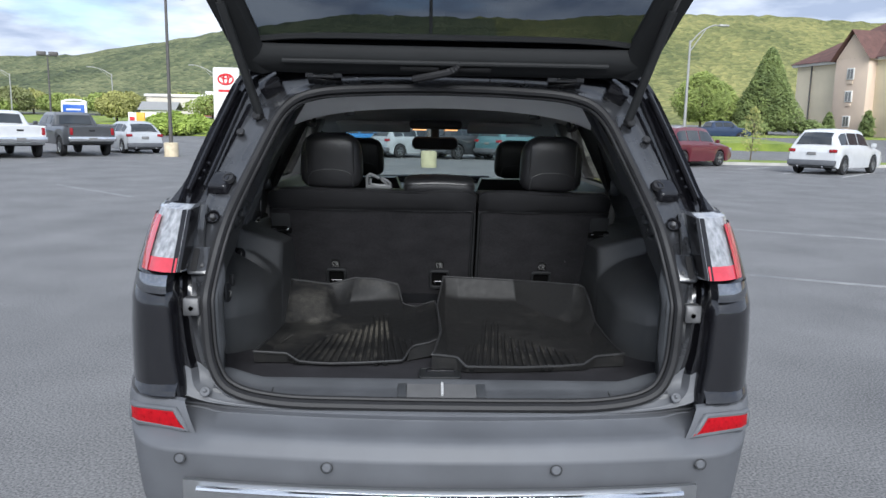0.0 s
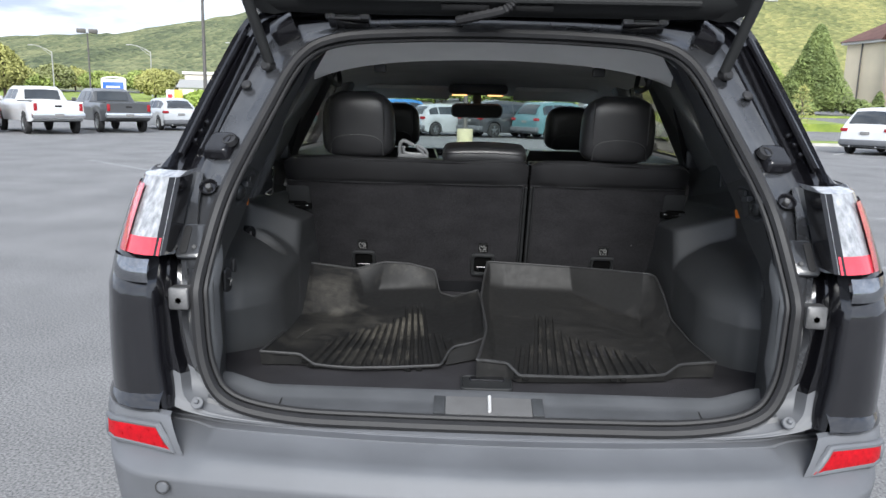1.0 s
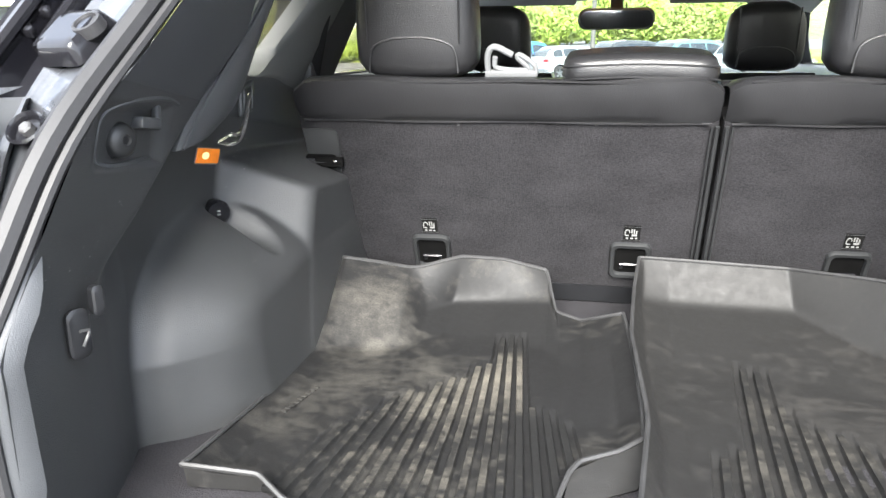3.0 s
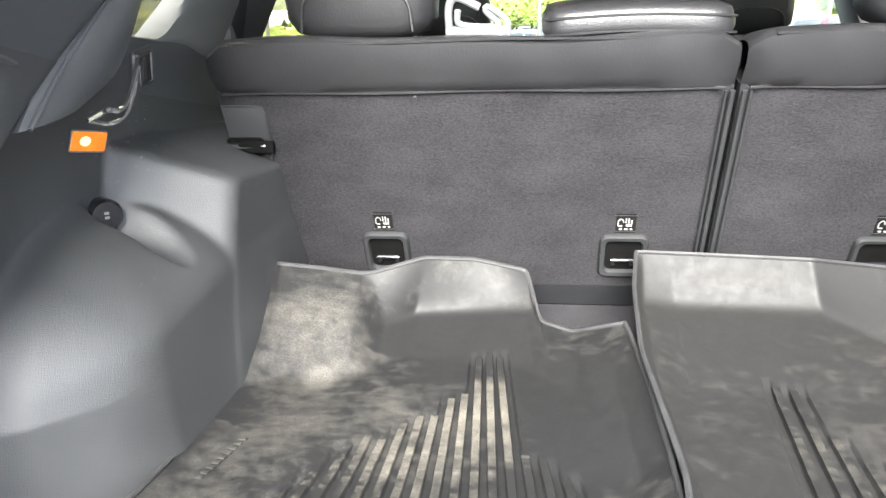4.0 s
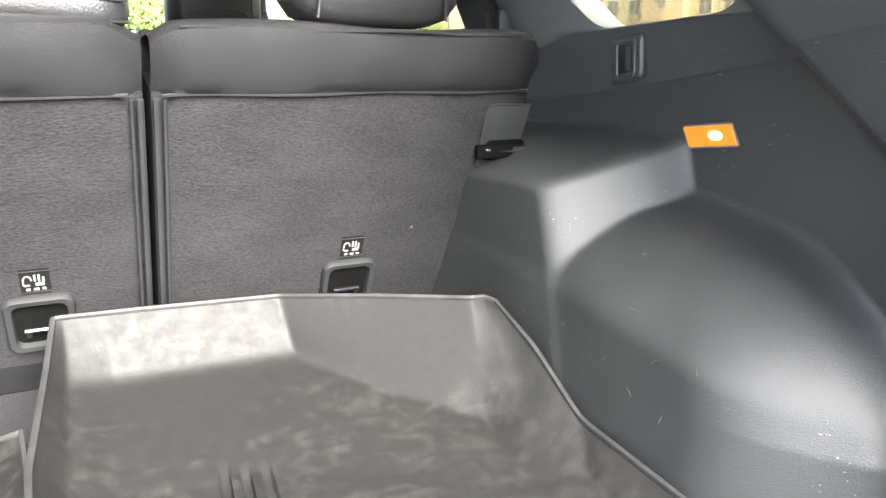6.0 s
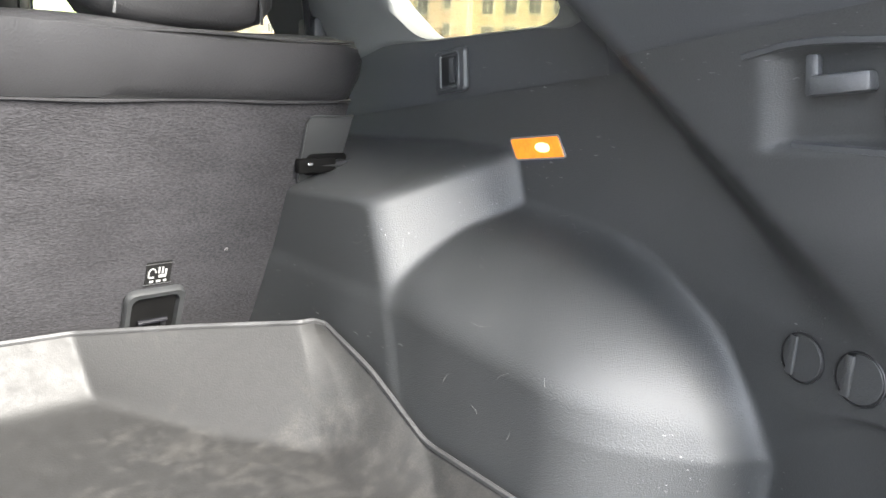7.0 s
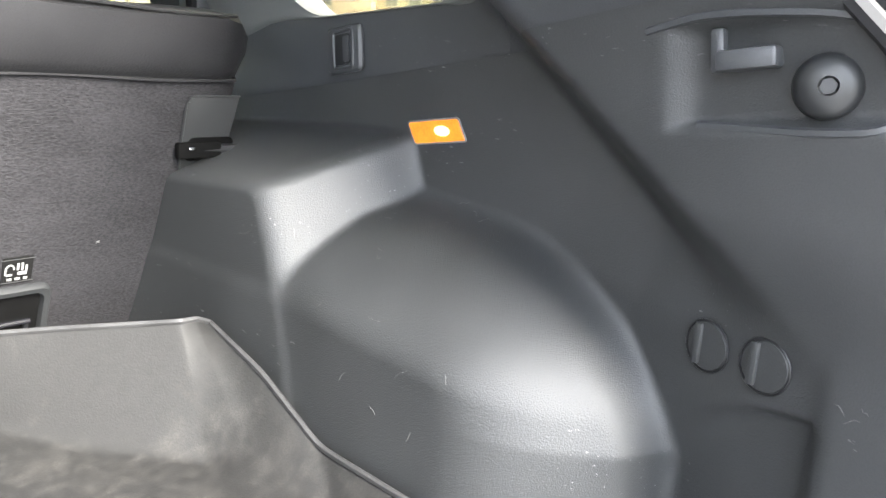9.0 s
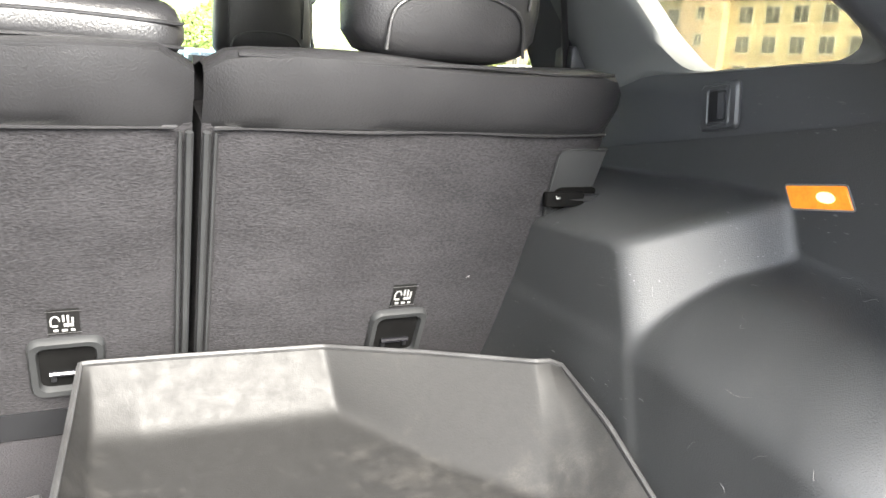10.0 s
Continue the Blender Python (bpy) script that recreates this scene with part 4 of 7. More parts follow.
for sgn in (-1, 1):
    rows = []
    for j in range(131):
        row = []
        for i in range(191):
            y = 1.977 + (3.10 - 1.977) * i / 190
            z = 0.738 + (seam_z(y) - 0.738) * j / 130
            y = max(y, y_open(z) + 0.012)
            row.append(Vector((sgn * trim_x(y, z, sgn < 0), y, z)))
        rows.append(row)
    lower = part("side_trim", loft(rows), "plastic", suv, "scuffed black moulded cargo side trim", True, 180)
    # upper lining: a patch by the opening and a surround for the quarter window

    def up_x(y, z):
        return wall_x(y, z, sgn < 0)

    rows = []
    for j in range(31):
        row = []
        for i in range(31):
            y = 2.10 + (2.49 - 2.10) * i / 30
            zs = seam_z(y) - 0.004
            z = zs + (1.55 - zs) * j / 30
            y = max(y, min(2.49, y_open(z) + 0.012))
            row.append(Vector((sgn * (up_x(y, z) + (0.0018 if j == 0 else 0.0)), y, z)))
        rows.append(row)
    part("pillar_trim", loft(rows), "softplastic", suv, "", True, 180)
    rows = [[Vector((sgn * (max(trim_x(y, seam_z(y) - 0.02, sgn < 0), up_x(y, seam_z(y) + 0.03)) + 0.012), y, seam_z(y) + dz)) for y in np.linspace(2.50, 3.08, 40)] for dz in (-0.035, 0.0, 0.04)]
    part("seam_backing", loft(rows), "undercar", suv)
    win = []
    for x, y in rounded(0.30, 0.270, 0.06, 8):
        win.append((2.715 + x + 0.40 * (y + 0.05), 1.377 + y - (0.022 * (x + 0.02) / 0.30 if y < 0 else 0)))
    frame_o = []
    for (wy, wz) in win:
        dy, dz = wy - 2.735, wz - 1.37
        k = 1.0
        while k < 8 and 2.49 < 2.735 + dy * k < 3.10 and seam_z(2.735 + dy * k) - 0.003 < 1.37 + dz * k < 1.55:
            k += 0.01
        frame_o.append((2.735 + dy * k, 1.37 + dz * k))
    # the pale part begins at a ledge below the window and takes in the pillar ahead of it
    ledge = []
    for (a, b), (c, d) in zip(frame_o, win):
        g0, g1 = b - 1.222 - 0.07 * (2.93 - a), d - 1.222 - 0.07 * (2.93 - c)
        ledge.append(g0 / (g0 - g1) if g0 < 0 < g1 else 0.03 if a > 2.72 else 0.86)
    for _ in range(3):
        ledge = [(ledge[q - 1] + 2 * ledge[q] + ledge[(q + 1) % len(ledge)]) / 4 for q in range(len(ledge))]

    def ring_of(t0, k, deep):
        """A ring between the joint and the window; k runs from the ledge (0) to the window (1)."""
        out = []
        for (a, b), (c, d), e in zip(frame_o, win, ledge):
            t = e * t0 if k is None else e + (1 - e) * k
            y, z = a + (c - a) * t, b + (d - b) * t
            out.append(Vector((sgn * (up_x(y, z) + deep), y, z)))
        return out

    part("quarter_trim", loft([ring_of(t, None, 0.0018 if t == 0 else 0.0) for t in np.linspace(0, 1, 12)], True), "softplastic", suv, "", True, 180)
    part("window_surround", loft([ring_of(0, k, deep) for k, deep in ((0, 0.0), (0.08, -0.0035), (0.25, -0.004), (0.5, -0.003), (0.75, -0.002), (0.92, -0.002), (1.0, 0.008), (1.0, 0.045))], True), "pillar_grey", suv, "pale grey quarter window surround", True, 60)
    pane = part("quarter_window", loft([[Vector((sgn * (up_x(a, b) + 0.045), a, b)) for a, b in win], [Vector((sgn * (up_x(a, b) + 0.049), a, b)) for a, b in win]], True, True), "tint", suv, "tinted rear quarter window")
    pane.visible_shadow = False
    rows = [[Vector((sgn * (0.752 - 0.10 * max(0, z - 1.18) - 0.62 * max(0, z - 1.26)), y - 0.1 * (z - 1.2), z)) for y in np.linspace(3.04, 3.17, 5)] for z in np.linspace(0.74, 1.52, 14)]
    part("seat_pillar_trim", loft(rows), "softplastic", suv)
    part("door_panel", box(sgn * 0.75 - 0.03, sgn * 0.75 + 0.03, 3.17, 5.0, 0.42, 1.215, 0.02), "softplastic", suv)
    part("door_pillar_trim", box(-0.03, 0.03, 3.92, 4.06, -0.2, 0.2, 0.015, Matrix.Translation((sgn * 0.69, 0, 1.36)) @ Euler((0, radians(-sgn * 22), 0)).to_matrix().to_4x4()), "softplastic", suv)
    for y0, y1 in ((3.14, 3.92), (4.06, 5.0)):
        rows = [[Vector((sgn * (side_x(z) - 0.02), y, z)) for y in np.linspace(y0, y1 - (0.9 * max(0, z - 1.22) if y1 > 4.5 else 0), 4)] for z in np.linspace(1.215, 1.52, 4)]
        p = part("door_window", sheet(rows, 0.004, (-sgn, 0, 0)), "tint" if y0 < 4 else "glass", suv)
        p.visible_shadow = False
    rows = [[Vector((sgn * (side_x(z) - 0.02), y, z)) for y in (2.36 + 0.78 * (z - 1.22), 2.7, 3.0)] for z in np.linspace(1.215, 1.52, 4)]
    p = part("outer_quarter_glass", sheet(rows, 0.004, (-sgn, 0, 0)), "tint", suv)
    p.visible_shadow = False

    # cargo lamp
    lx0, lx1 = trim_x(2.618, 1.105, sgn < 0), trim_x(2.545, 1.114, sgn < 0)
    lm = Matrix(((sgn * (lx1 - lx0) / 0.075, 0, -sgn, sgn * ((lx0 + lx1) / 2 + 0.001)), (-0.989, 0.50, 0, 2.5815), (0.147, 0.866, 0, 1.1095), (0, 0, 0, 1)))
    lamp = part("cargo_lamp", prism(rounded(0.074, 0.026, 0.003, 3), lm, 0.004, 0.001), "amber", suv, "lit amber cargo lamp")
    part("bulb", prism([(0.011 * math.cos(t) + 0.010, 0.0065 * math.sin(t)) for t in np.linspace(0, 2 * math.pi, 17)[:-1]], lm @ Matrix.Translation((0, 0, 0.004)), 0.0008), "bulb", lamp)
    part("lamp_bezel", tube([lm @ Vector((x, y, 0.002)) for x, y in rounded(0.076, 0.028, 0.003, 3)], 0.0011, 6, closed=True), "guide", lamp)
    # belt slot plate
    sm = Matrix(((0, 0, -sgn, sgn * (wall_x(2.73, 1.195, sgn < 0) - 0.002)), (-sgn, 0.10, 0, 2.734), (0.17, 1, 0, 1.194), (0, 0, 0, 1)))
    plate = part("slot_plate", prism(rounded(0.060, 0.056, 0.007), sm, 0.007, 0.003), "softplastic", suv)
    part("slot_rim", tube([sm @ Vector((x, y, 0.007)) for x, y in rounded(0.034, 0.044, 0.005)], 0.0022, 6, closed=True), "softplastic", plate)
    part("slot_tongue", prism(rounded(0.010, 0.030, 0.002), sm @ Matrix.Translation((sgn * 0.007, 0, 0.0075)), 0.002), "softplastic", plate)
    # black plate laid on top; its colour stands in for the shaded opening
    part("slot_hole", prism(rounded(0.026, 0.036, 0.003), sm @ Matrix.Translation((0, 0, 0.0066)), 0.001), "cup", plate)
    # bag hook and knob
    oy = 0.045 if sgn < 0 else 0.0
    hx = trim_x(2.204 + oy, 1.197, sgn < 0)
    hm = Matrix.Translation((sgn * (hx - 0.006), 2.204 + oy, 1.196)) @ Euler((radians(-8), 0, 0)).to_matrix().to_4x4()
    hook = part("bag_hook", box(-0.011, 0.011, -0.020, 0.020, -0.0075, 0.0065, 0.003, hm), "softplastic", suv, "black folding bag hook")
    part("hook_lip", box(-0.004, 0.006, -0.005, 0.005, -0.010, 0.020, 0.003, hm @ Matrix.Translation((-sgn * 0.002, 0.020, 0.002))), "softplastic", hook)
    kx = trim_x(2.150 + oy, 1.182, sgn < 0)
    ka = Vector((-sgn, -0.25, 0)).normalized()
    kc = Vector((sgn * (kx + 0.004), 2.156 + oy, 1.181))
    ks = ka.cross(Vector((0, 0, 1)))
    rows = [[kc + ka * h + (ks * math.cos(t) + Vector((0, 0, math.sin(t)))) * r for t in (2 * math.pi * q / 32 for q in range(32))] for r, h in ((0.0215, 0.0), (0.0205, 0.010), (0.0190, 0.0145), (0.0160, 0.0175), (0.0110, 0.0195), (0.0062, 0.0202), (0.0050, 0.0170))]
    kn = part("knob", loft(rows, True), "knob", suv, "domed black cover of a bolt")
    part("knob_recess", disc(bmesh.new(), kc + ka * 0.0165, ka, 0.0052, 0.001, 6), "cup", kn)
    part("hook_groove", tube([(sgn * (trim_x(y + oy, z, sgn < 0) + 0.0015), y + oy, z) for y, z in spline([(2.278, 1.212), (2.24, 1.2215), (2.19, 1.2245), (2.140, 1.222), (2.112, 1.206), (2.104, 1.182), (2.114, 1.160), (2.15, 1.152), (2.24, 1.149)], 34)], 0.0035, 6), "softplastic", hook)
    # latch pin between seat and lining
    pin = part("seat_striker", tube([(sgn * 0.590, 2.868, 1.061), (sgn * 0.66, 2.866, 1.060), (sgn * 0.735, 2.871, 1.060)], 0.0075, 8), "cup", suv)
    # near-black plate that paints in the shade of the striker's slot
    part("striker_plate", box(-0.030, 0.030, -0.006, 0.006, -0.010, 0.010, 0.003, Matrix.Translation((sgn * 0.604, 2.866, 1.061))), "void", pin)
    # tiny chrome chip added as the highlight; no separate part of the striker
    part("striker_glint", box(-0.004, 0.004, -0.002, 0.002, -0.002, 0.002, 0.001, Matrix.Translation((sgn * 0.590, 2.859, 1.064))), "chrome", pin)

for yy, zz in ((2.226, 0.972), (2.175, 0.975)):
    cx = trim_x(yy, zz)
    slope = (trim_x(yy + 0.02, zz) - trim_x(yy - 0.02, zz)) / 0.04
    ax = Vector((-1, slope, 0)).normalized()
    side = Vector((slope, 1, 0)).normalized()
    spot = Vector((cx, yy, zz))
    cap = part("cap", disc(bmesh.new(), spot - ax * 0.003, ax, 0.0205, 0.0055, 28, 0.0012), "plastic", suv, "round black trim cap")
    part("cap_grip", box(-0.0022, 0.0022, -0.004, 0.004, -0.0175, 0.0175, 0.002, Matrix.Translation(spot + ax * 0.0035 + side * 0.009) @ Euler((0, 0, -math.atan(slope))).to_matrix().to_4x4()), "plastic", cap)
    part("cap_rim", tube([spot + ax * 0.002 + side * 0.0215 * math.cos(t) + Vector((0, 0, 0.0215 * math.sin(t))) for t in np.linspace(0, 2 * math.pi, 25)[:-1]], 0.0010, 6, closed=True), "cup", cap)

# pale scratches rubbed into the lining by loads
for k, (yy, zz, ln, dz) in enumerate(((2.532, 1.036, 0.016, -0.5), (2.512, 1.028, 0.010, 0.3), (2.495, 1.024, 0.012, -0.2), (2.572, 0.987, 0.014, 0.7), (2.566, 0.981, 0.008, 0.4), (2.520, 0.934, 0.030, -0.12),
                                      (2.600, 0.930, 0.008, -1.5), (2.472, 0.896, 0.020, -0.9), (2.552, 0.868, 0.016, -1.3), (2.505, 0.848, 0.012, 1.1), (2.455, 0.838, 0.010, -2.0), (2.725, 0.985, 0.026, -0.3),
                                      (2.705, 0.978, 0.012, -0.6), (2.668, 0.992, 0.010, 2.5), (2.118, 0.968, 0.010, 0.6), (2.109, 0.962, 0.012, -0.4), (2.102, 0.972, 0.008, 1.2), (2.265, 1.060, 0.006, 0.5), (2.420, 0.905, 0.008, 1.4))):
    path = []
    for t in np.linspace(-0.5, 0.5, 6):
        y, z = yy + ln * t / math.hypot(1, dz), zz + ln * t * dz / math.hypot(1, dz) + 0.0015 * math.sin(t * 5 + k)
        path.append((trim_x(y, z) - 0.0002, y, z))
    part("scratch", tube(path, [0.0001, 0.0003, 0.00045, 0.0003, 0.0004, 0.0001], 5), "scratch", suv)

# power socket in the left wheel house, and the lower hook
sock = part("power_socket", disc(bmesh.new(), (-trim_x(2.578, 1.012, True) - 0.006, 2.580, 1.016), (0.75, -0.66, 0), 0.022, 0.024, 22, 0.004), "gloss", suv, "black power socket cover")
for dz in (-0.0028, 0.0028):
    part("socket_mark", box(-0.0028, 0.0028, -0.001, 0.001, -0.0017, 0.0017, 0.0004, Matrix.Translation((-trim_x(2.578, 1.012, True) + 0.0125, 2.5635, 1.017 + dz)) @ Euler((0, 0, radians(48))).to_matrix().to_4x4()), "white", sock)
side_m = Matrix(((0.35, 0, 0.94, -0.616), (0.94, 0, -0.35, 2.094), (0, 1, 0, 0.988), (0, 0, 0, 1)))
catch = part("tie_hook", prism(rounded(0.026, 0.056, 0.010), side_m, 0.006, 0.002), "cup", suv, "black tie-down plate")
part("hook_tab", prism(rounded(0.014, 0.034, 0.006), side_m @ Matrix.Translation((0.026, 0.030, -0.004)), 0.010, 0.002), "cup", catch)
part("side_catch", tube(spline([(-0.608, 2.088, 0.993), (-0.605, 2.098, 0.991), (-0.606, 2.095, 0.983), (-0.606, 2.088, 0.976)], 10), 0.0018, 6), "steel", catch)
# padded shroud that hangs from the left pillar, with its wire latch
edge_a = spline([(-0.622, 2.330, 1.151), (-0.622, 2.384, 1.207), (-0.616, 2.450, 1.262), (-0.606, 2.520, 1.314), (-0.580, 2.590, 1.400), (-0.552, 2.640, 1.470)], 18)
edge_b = spline([(-0.628, 2.440, 1.165), (-0.640, 2.536, 1.196), (-0.645, 2.586, 1.250), (-0.640, 2.605, 1.305), (-0.622, 2.640, 1.400), (-0.602, 2.680, 1.470)], 18)
rows = []
for k, (a, b) in enumerate(zip(edge_a, edge_b)):
    f = k / 17
    a, b = Vector(a), Vector(b)
    swell = 0.030 * min(1.0, 0.35 + 2 * f)
    rows.append([a.lerp(b, t) + Vector((swell * math.sin(t * math.pi) ** 0.7, 0, 0)) for t in np.linspace(0, 1, 13)])
shroud = part("belt_shroud", sheet(rows, 0.016, (-1, 0, 0)), "softplastic", suv, "black padded shroud below the pillar")
part("shroud_seam", tube([p + Vector((0.002, 0, 0)) for p in (r[1] for r in rows)], 0.0022, 6), "softplastic", shroud)
part("wire_latch", tube(spline([(-0.612, 2.425, 1.152), (-0.604, 2.45, 1.160), (-0.606, 2.48, 1.158), (-0.614, 2.52, 1.176), (-0.622, 2.562, 1.212)], 20), 0.0032, 6), "chrome", shroud, "bright bent wire latch")
part("wire_latch", tube(spline([(-0.612, 2.425, 1.152), (-0.604, 2.45, 1.146), (-0.606, 2.485, 1.150), (-0.614, 2.525, 1.172), (-0.622, 2.562, 1.212)], 20), 0.0024, 6), "chrome", shroud)

# header trim and headliner
rows = []
for x in np.linspace(-0.515, 0.515, 31):
    k = (x / 0.515)
    top_z = 1.572 - 0.012 * k * k - 0.03 * abs(k) ** 10
    low_z = 1.528 - 0.040 * k * k - 0.025 * abs(k) ** 6
    rows.append([Vector((x * 0.95, y_open(top_z) + 0.02, top_z)), Vector((x * 0.965, 2.53, (top_z + low_z) / 2 + 0.012)), Vector((x * 0.985, 2.60, low_z + 0.012)), Vector((x, 2.63, low_z)), Vector((x, 2.645, low_z + 0.006)), Vector((x, 2.68, low_z + 0.02))])
part("rear_header_trim", loft(rows), "header", suv, "grey moulded rear header trim")
rows = []
for y in np.linspace(2.64, 4.42, 20):
    rows.append([Vector((x, y, 1.552 - 0.035 * (x / 0.60) ** 2 - 0.03 * max(0, abs(x) - 0.5) * 10 * 0.3 - 0.09 * max(0, (y - 3.7) / 0.7) ** 2)) for x in np.linspace(-0.66, 0.66, 17)])
part("headliner", loft(rows), "headliner", suv, "grey fabric headliner")
for sgn in (-1, 1):
    hd = part("grab_handle", tube(spline([(sgn * 0.53, 2.93, 1.515), (sgn * 0.52, 2.95, 1.47), (sgn * 0.52, 3.10, 1.465), (sgn * 0.53, 3.13, 1.512)], 14), 0.009, 8), "softplastic", suv)
    part("coat_hook", box(-0.02, 0.02, -0.01, 0.01, -0.014, 0.014, 0.005, Matrix.Translation((sgn * 0.36, 2.95, 1.515))), "softplastic", suv)
    part("sun_visor", box(-0.20, 0.20, -0.09, 0.09, -0.011, 0.011, 0.009, Matrix.Translation((sgn * 0.36, 4.20, 1.462)) @ Euler((radians(-14), 0, 0)).to_matrix().to_4x4()), "headliner", suv, "grey sun visor")
    part("map_lamp", box(-0.035, 0.035, -0.02, 0.02, -0.006, 0.006, 0.004, Matrix.Translation((-0.022 + sgn * 0.085, 4.06, 1.452))), "maplamp", suv, "lit warm map lamp")
part("overhead_console", box(-0.16, 0.12, 3.98, 4.18, 1.452, 1.50, 0.018), "softplastic", suv)
mir = part("interior_mirror", prism(rounded(0.25, 0.068, 0.028), Matrix.Translation((-0.022, 4.12, 1.378)) @ Euler((radians(96), 0, radians(-4))).to_matrix().to_4x4(), 0.024, 0.006), "softplastic", suv, "black rear-view mirror")
part("mirror_glass", prism(rounded(0.236, 0.056, 0.024), Matrix.Translation((-0.022, 4.096, 1.3755)) @ Euler((radians(96), 0, radians(-4))).to_matrix().to_4x4(), 0.0015), "mirror", mir)
part("mirror_stalk", tube([(-0.022, 4.13, 1.39), (-0.022, 4.18, 1.45)], 0.022, 10), "softplastic", mir)
# windscreen, dashboard, floor
rows = [[Vector((x * (0.60 + 0.12 * f), 4.40 + 0.66 * f + 0.03 * (1 - x * x), 1.515 - 0.40 * f)) for x in np.linspace(-1, 1, 11)] for f in np.linspace(0, 1, 6)]
ws = part("windscreen", sheet(rows, 0.005, (0, 0.5, 0.86)), "glass", suv, "clear windscreen")
ws.visible_shadow = False
part("dashboard", sheet([[Vector((x, y, z)) for x in np.linspace(-0.74, 0.74, 9)] for y, z in ((4.62, 0.72), (4.58, 0.98), (4.64, 1.065), (4.80, 1.09), (5.02, 1.10))], 0.03, (0, 0.5, -0.8)), "softplastic", suv)
part("wiper", tube([(-0.45, 5.03, 1.135), (0.35, 5.05, 1.14)], 0.008, 6), "softplastic", suv)
part("cabin_floor", box(-0.74, 0.74, 3.04, 5.0, 0.40, 0.44), "floorcarpet", suv)

# load floor, sill plate and catch
rows = [[Vector((x, y, 0.745)) for x in np.linspace(-0.70, 0.70, 9)] for y in np.linspace(2.062, 3.06, 9)]
part("load_floor", sheet(rows, 0.02, (0, 0, -1)), "floorcarpet", suv, "dark carpeted load floor")
rows = []
for y, z in ((1.972, 0.700), (1.978, 0.714), (1.990, 0.7205), (2.020, 0.726), (2.040, 0.733), (2.052, 0.745), (2.066, 0.7475)):
    rows.append([Vector((x, y, z + 0.03 * sst((abs(x) - 0.50) / 0.13))) for x in np.linspace(-0.63, 0.63, 43)])
sill = part("sill_plate", loft(rows), "sill", suv, "dark grey grained load sill plate")
part("catch_well", prism(rounded(0.196, 0.066, 0.006), Matrix.Translation((0, 2.018, 0.7265)) @ Euler((radians(15), 0, 0)).to_matrix().to_4x4(), 0.005, 0.001), "catch", sill, "satin grey catch plate")
for sgn in (-1, 1):
    part("catch_side", box(-0.013, 0.013, -0.031, 0.031, -0.004, 0.0038, 0.0015, Matrix.Translation((sgn * 0.1115, 2.018, 0.729)) @ Euler((radians(15), 0, 0)).to_matrix().to_4x4()), "softplastic", sill)
    part("sill_groove", box(-0.0015, 0.0015, -0.05, 0.05, -0.001, 0.001, 0.0, Matrix.Translation((sgn * 0.475, 2.02, 0.7265)) @ Euler((radians(11), 0, 0)).to_matrix().to_4x4()), "undercar", sill)
part("striker_bar", tube([(0.002, 1.992, 0.7285), (0.002, 2.042, 0.744)], 0.004, 8), "striker", sill, "bright latch striker")
hd = part("floor_handle", prism(rounded(0.122, 0.086, 0.014), Matrix.Translation((-0.004, 2.109, 0.7455)), 0.005, 0.002), "panel", suv, "black load floor lift handle")
part("handle_rim", tube([(x - 0.004, 2.109 + y, 0.7505) for x, y in rounded(0.118, 0.082, 0.012)], 0.003, 6, closed=True), "panel", hd)
part("handle_grip", prism(rounded(0.084, 0.022, 0.006), Matrix.Translation((-0.002, 2.129, 0.7505)), 0.005, 0.002), "gloss", hd)

# ---- rear seats ----


def seat_y(z):
    return 2.938 - 0.45 * (z - 0.921)


TILT_M = Euler((radians(math.degrees(math.atan(0.45))), 0, 0)).to_matrix().to_4x4()


def seat_pose(x, z, off=0.0):
    """Local axes on the seat's back: x across, y up the slope, z out to the rear."""
    m = Matrix.Translation((x, seat_y(z), z)) @ TILT_M @ Euler((radians(90), 0, 0)).to_matrix().to_4x4()
    return m @ Matrix.Translation((0, 0, off))


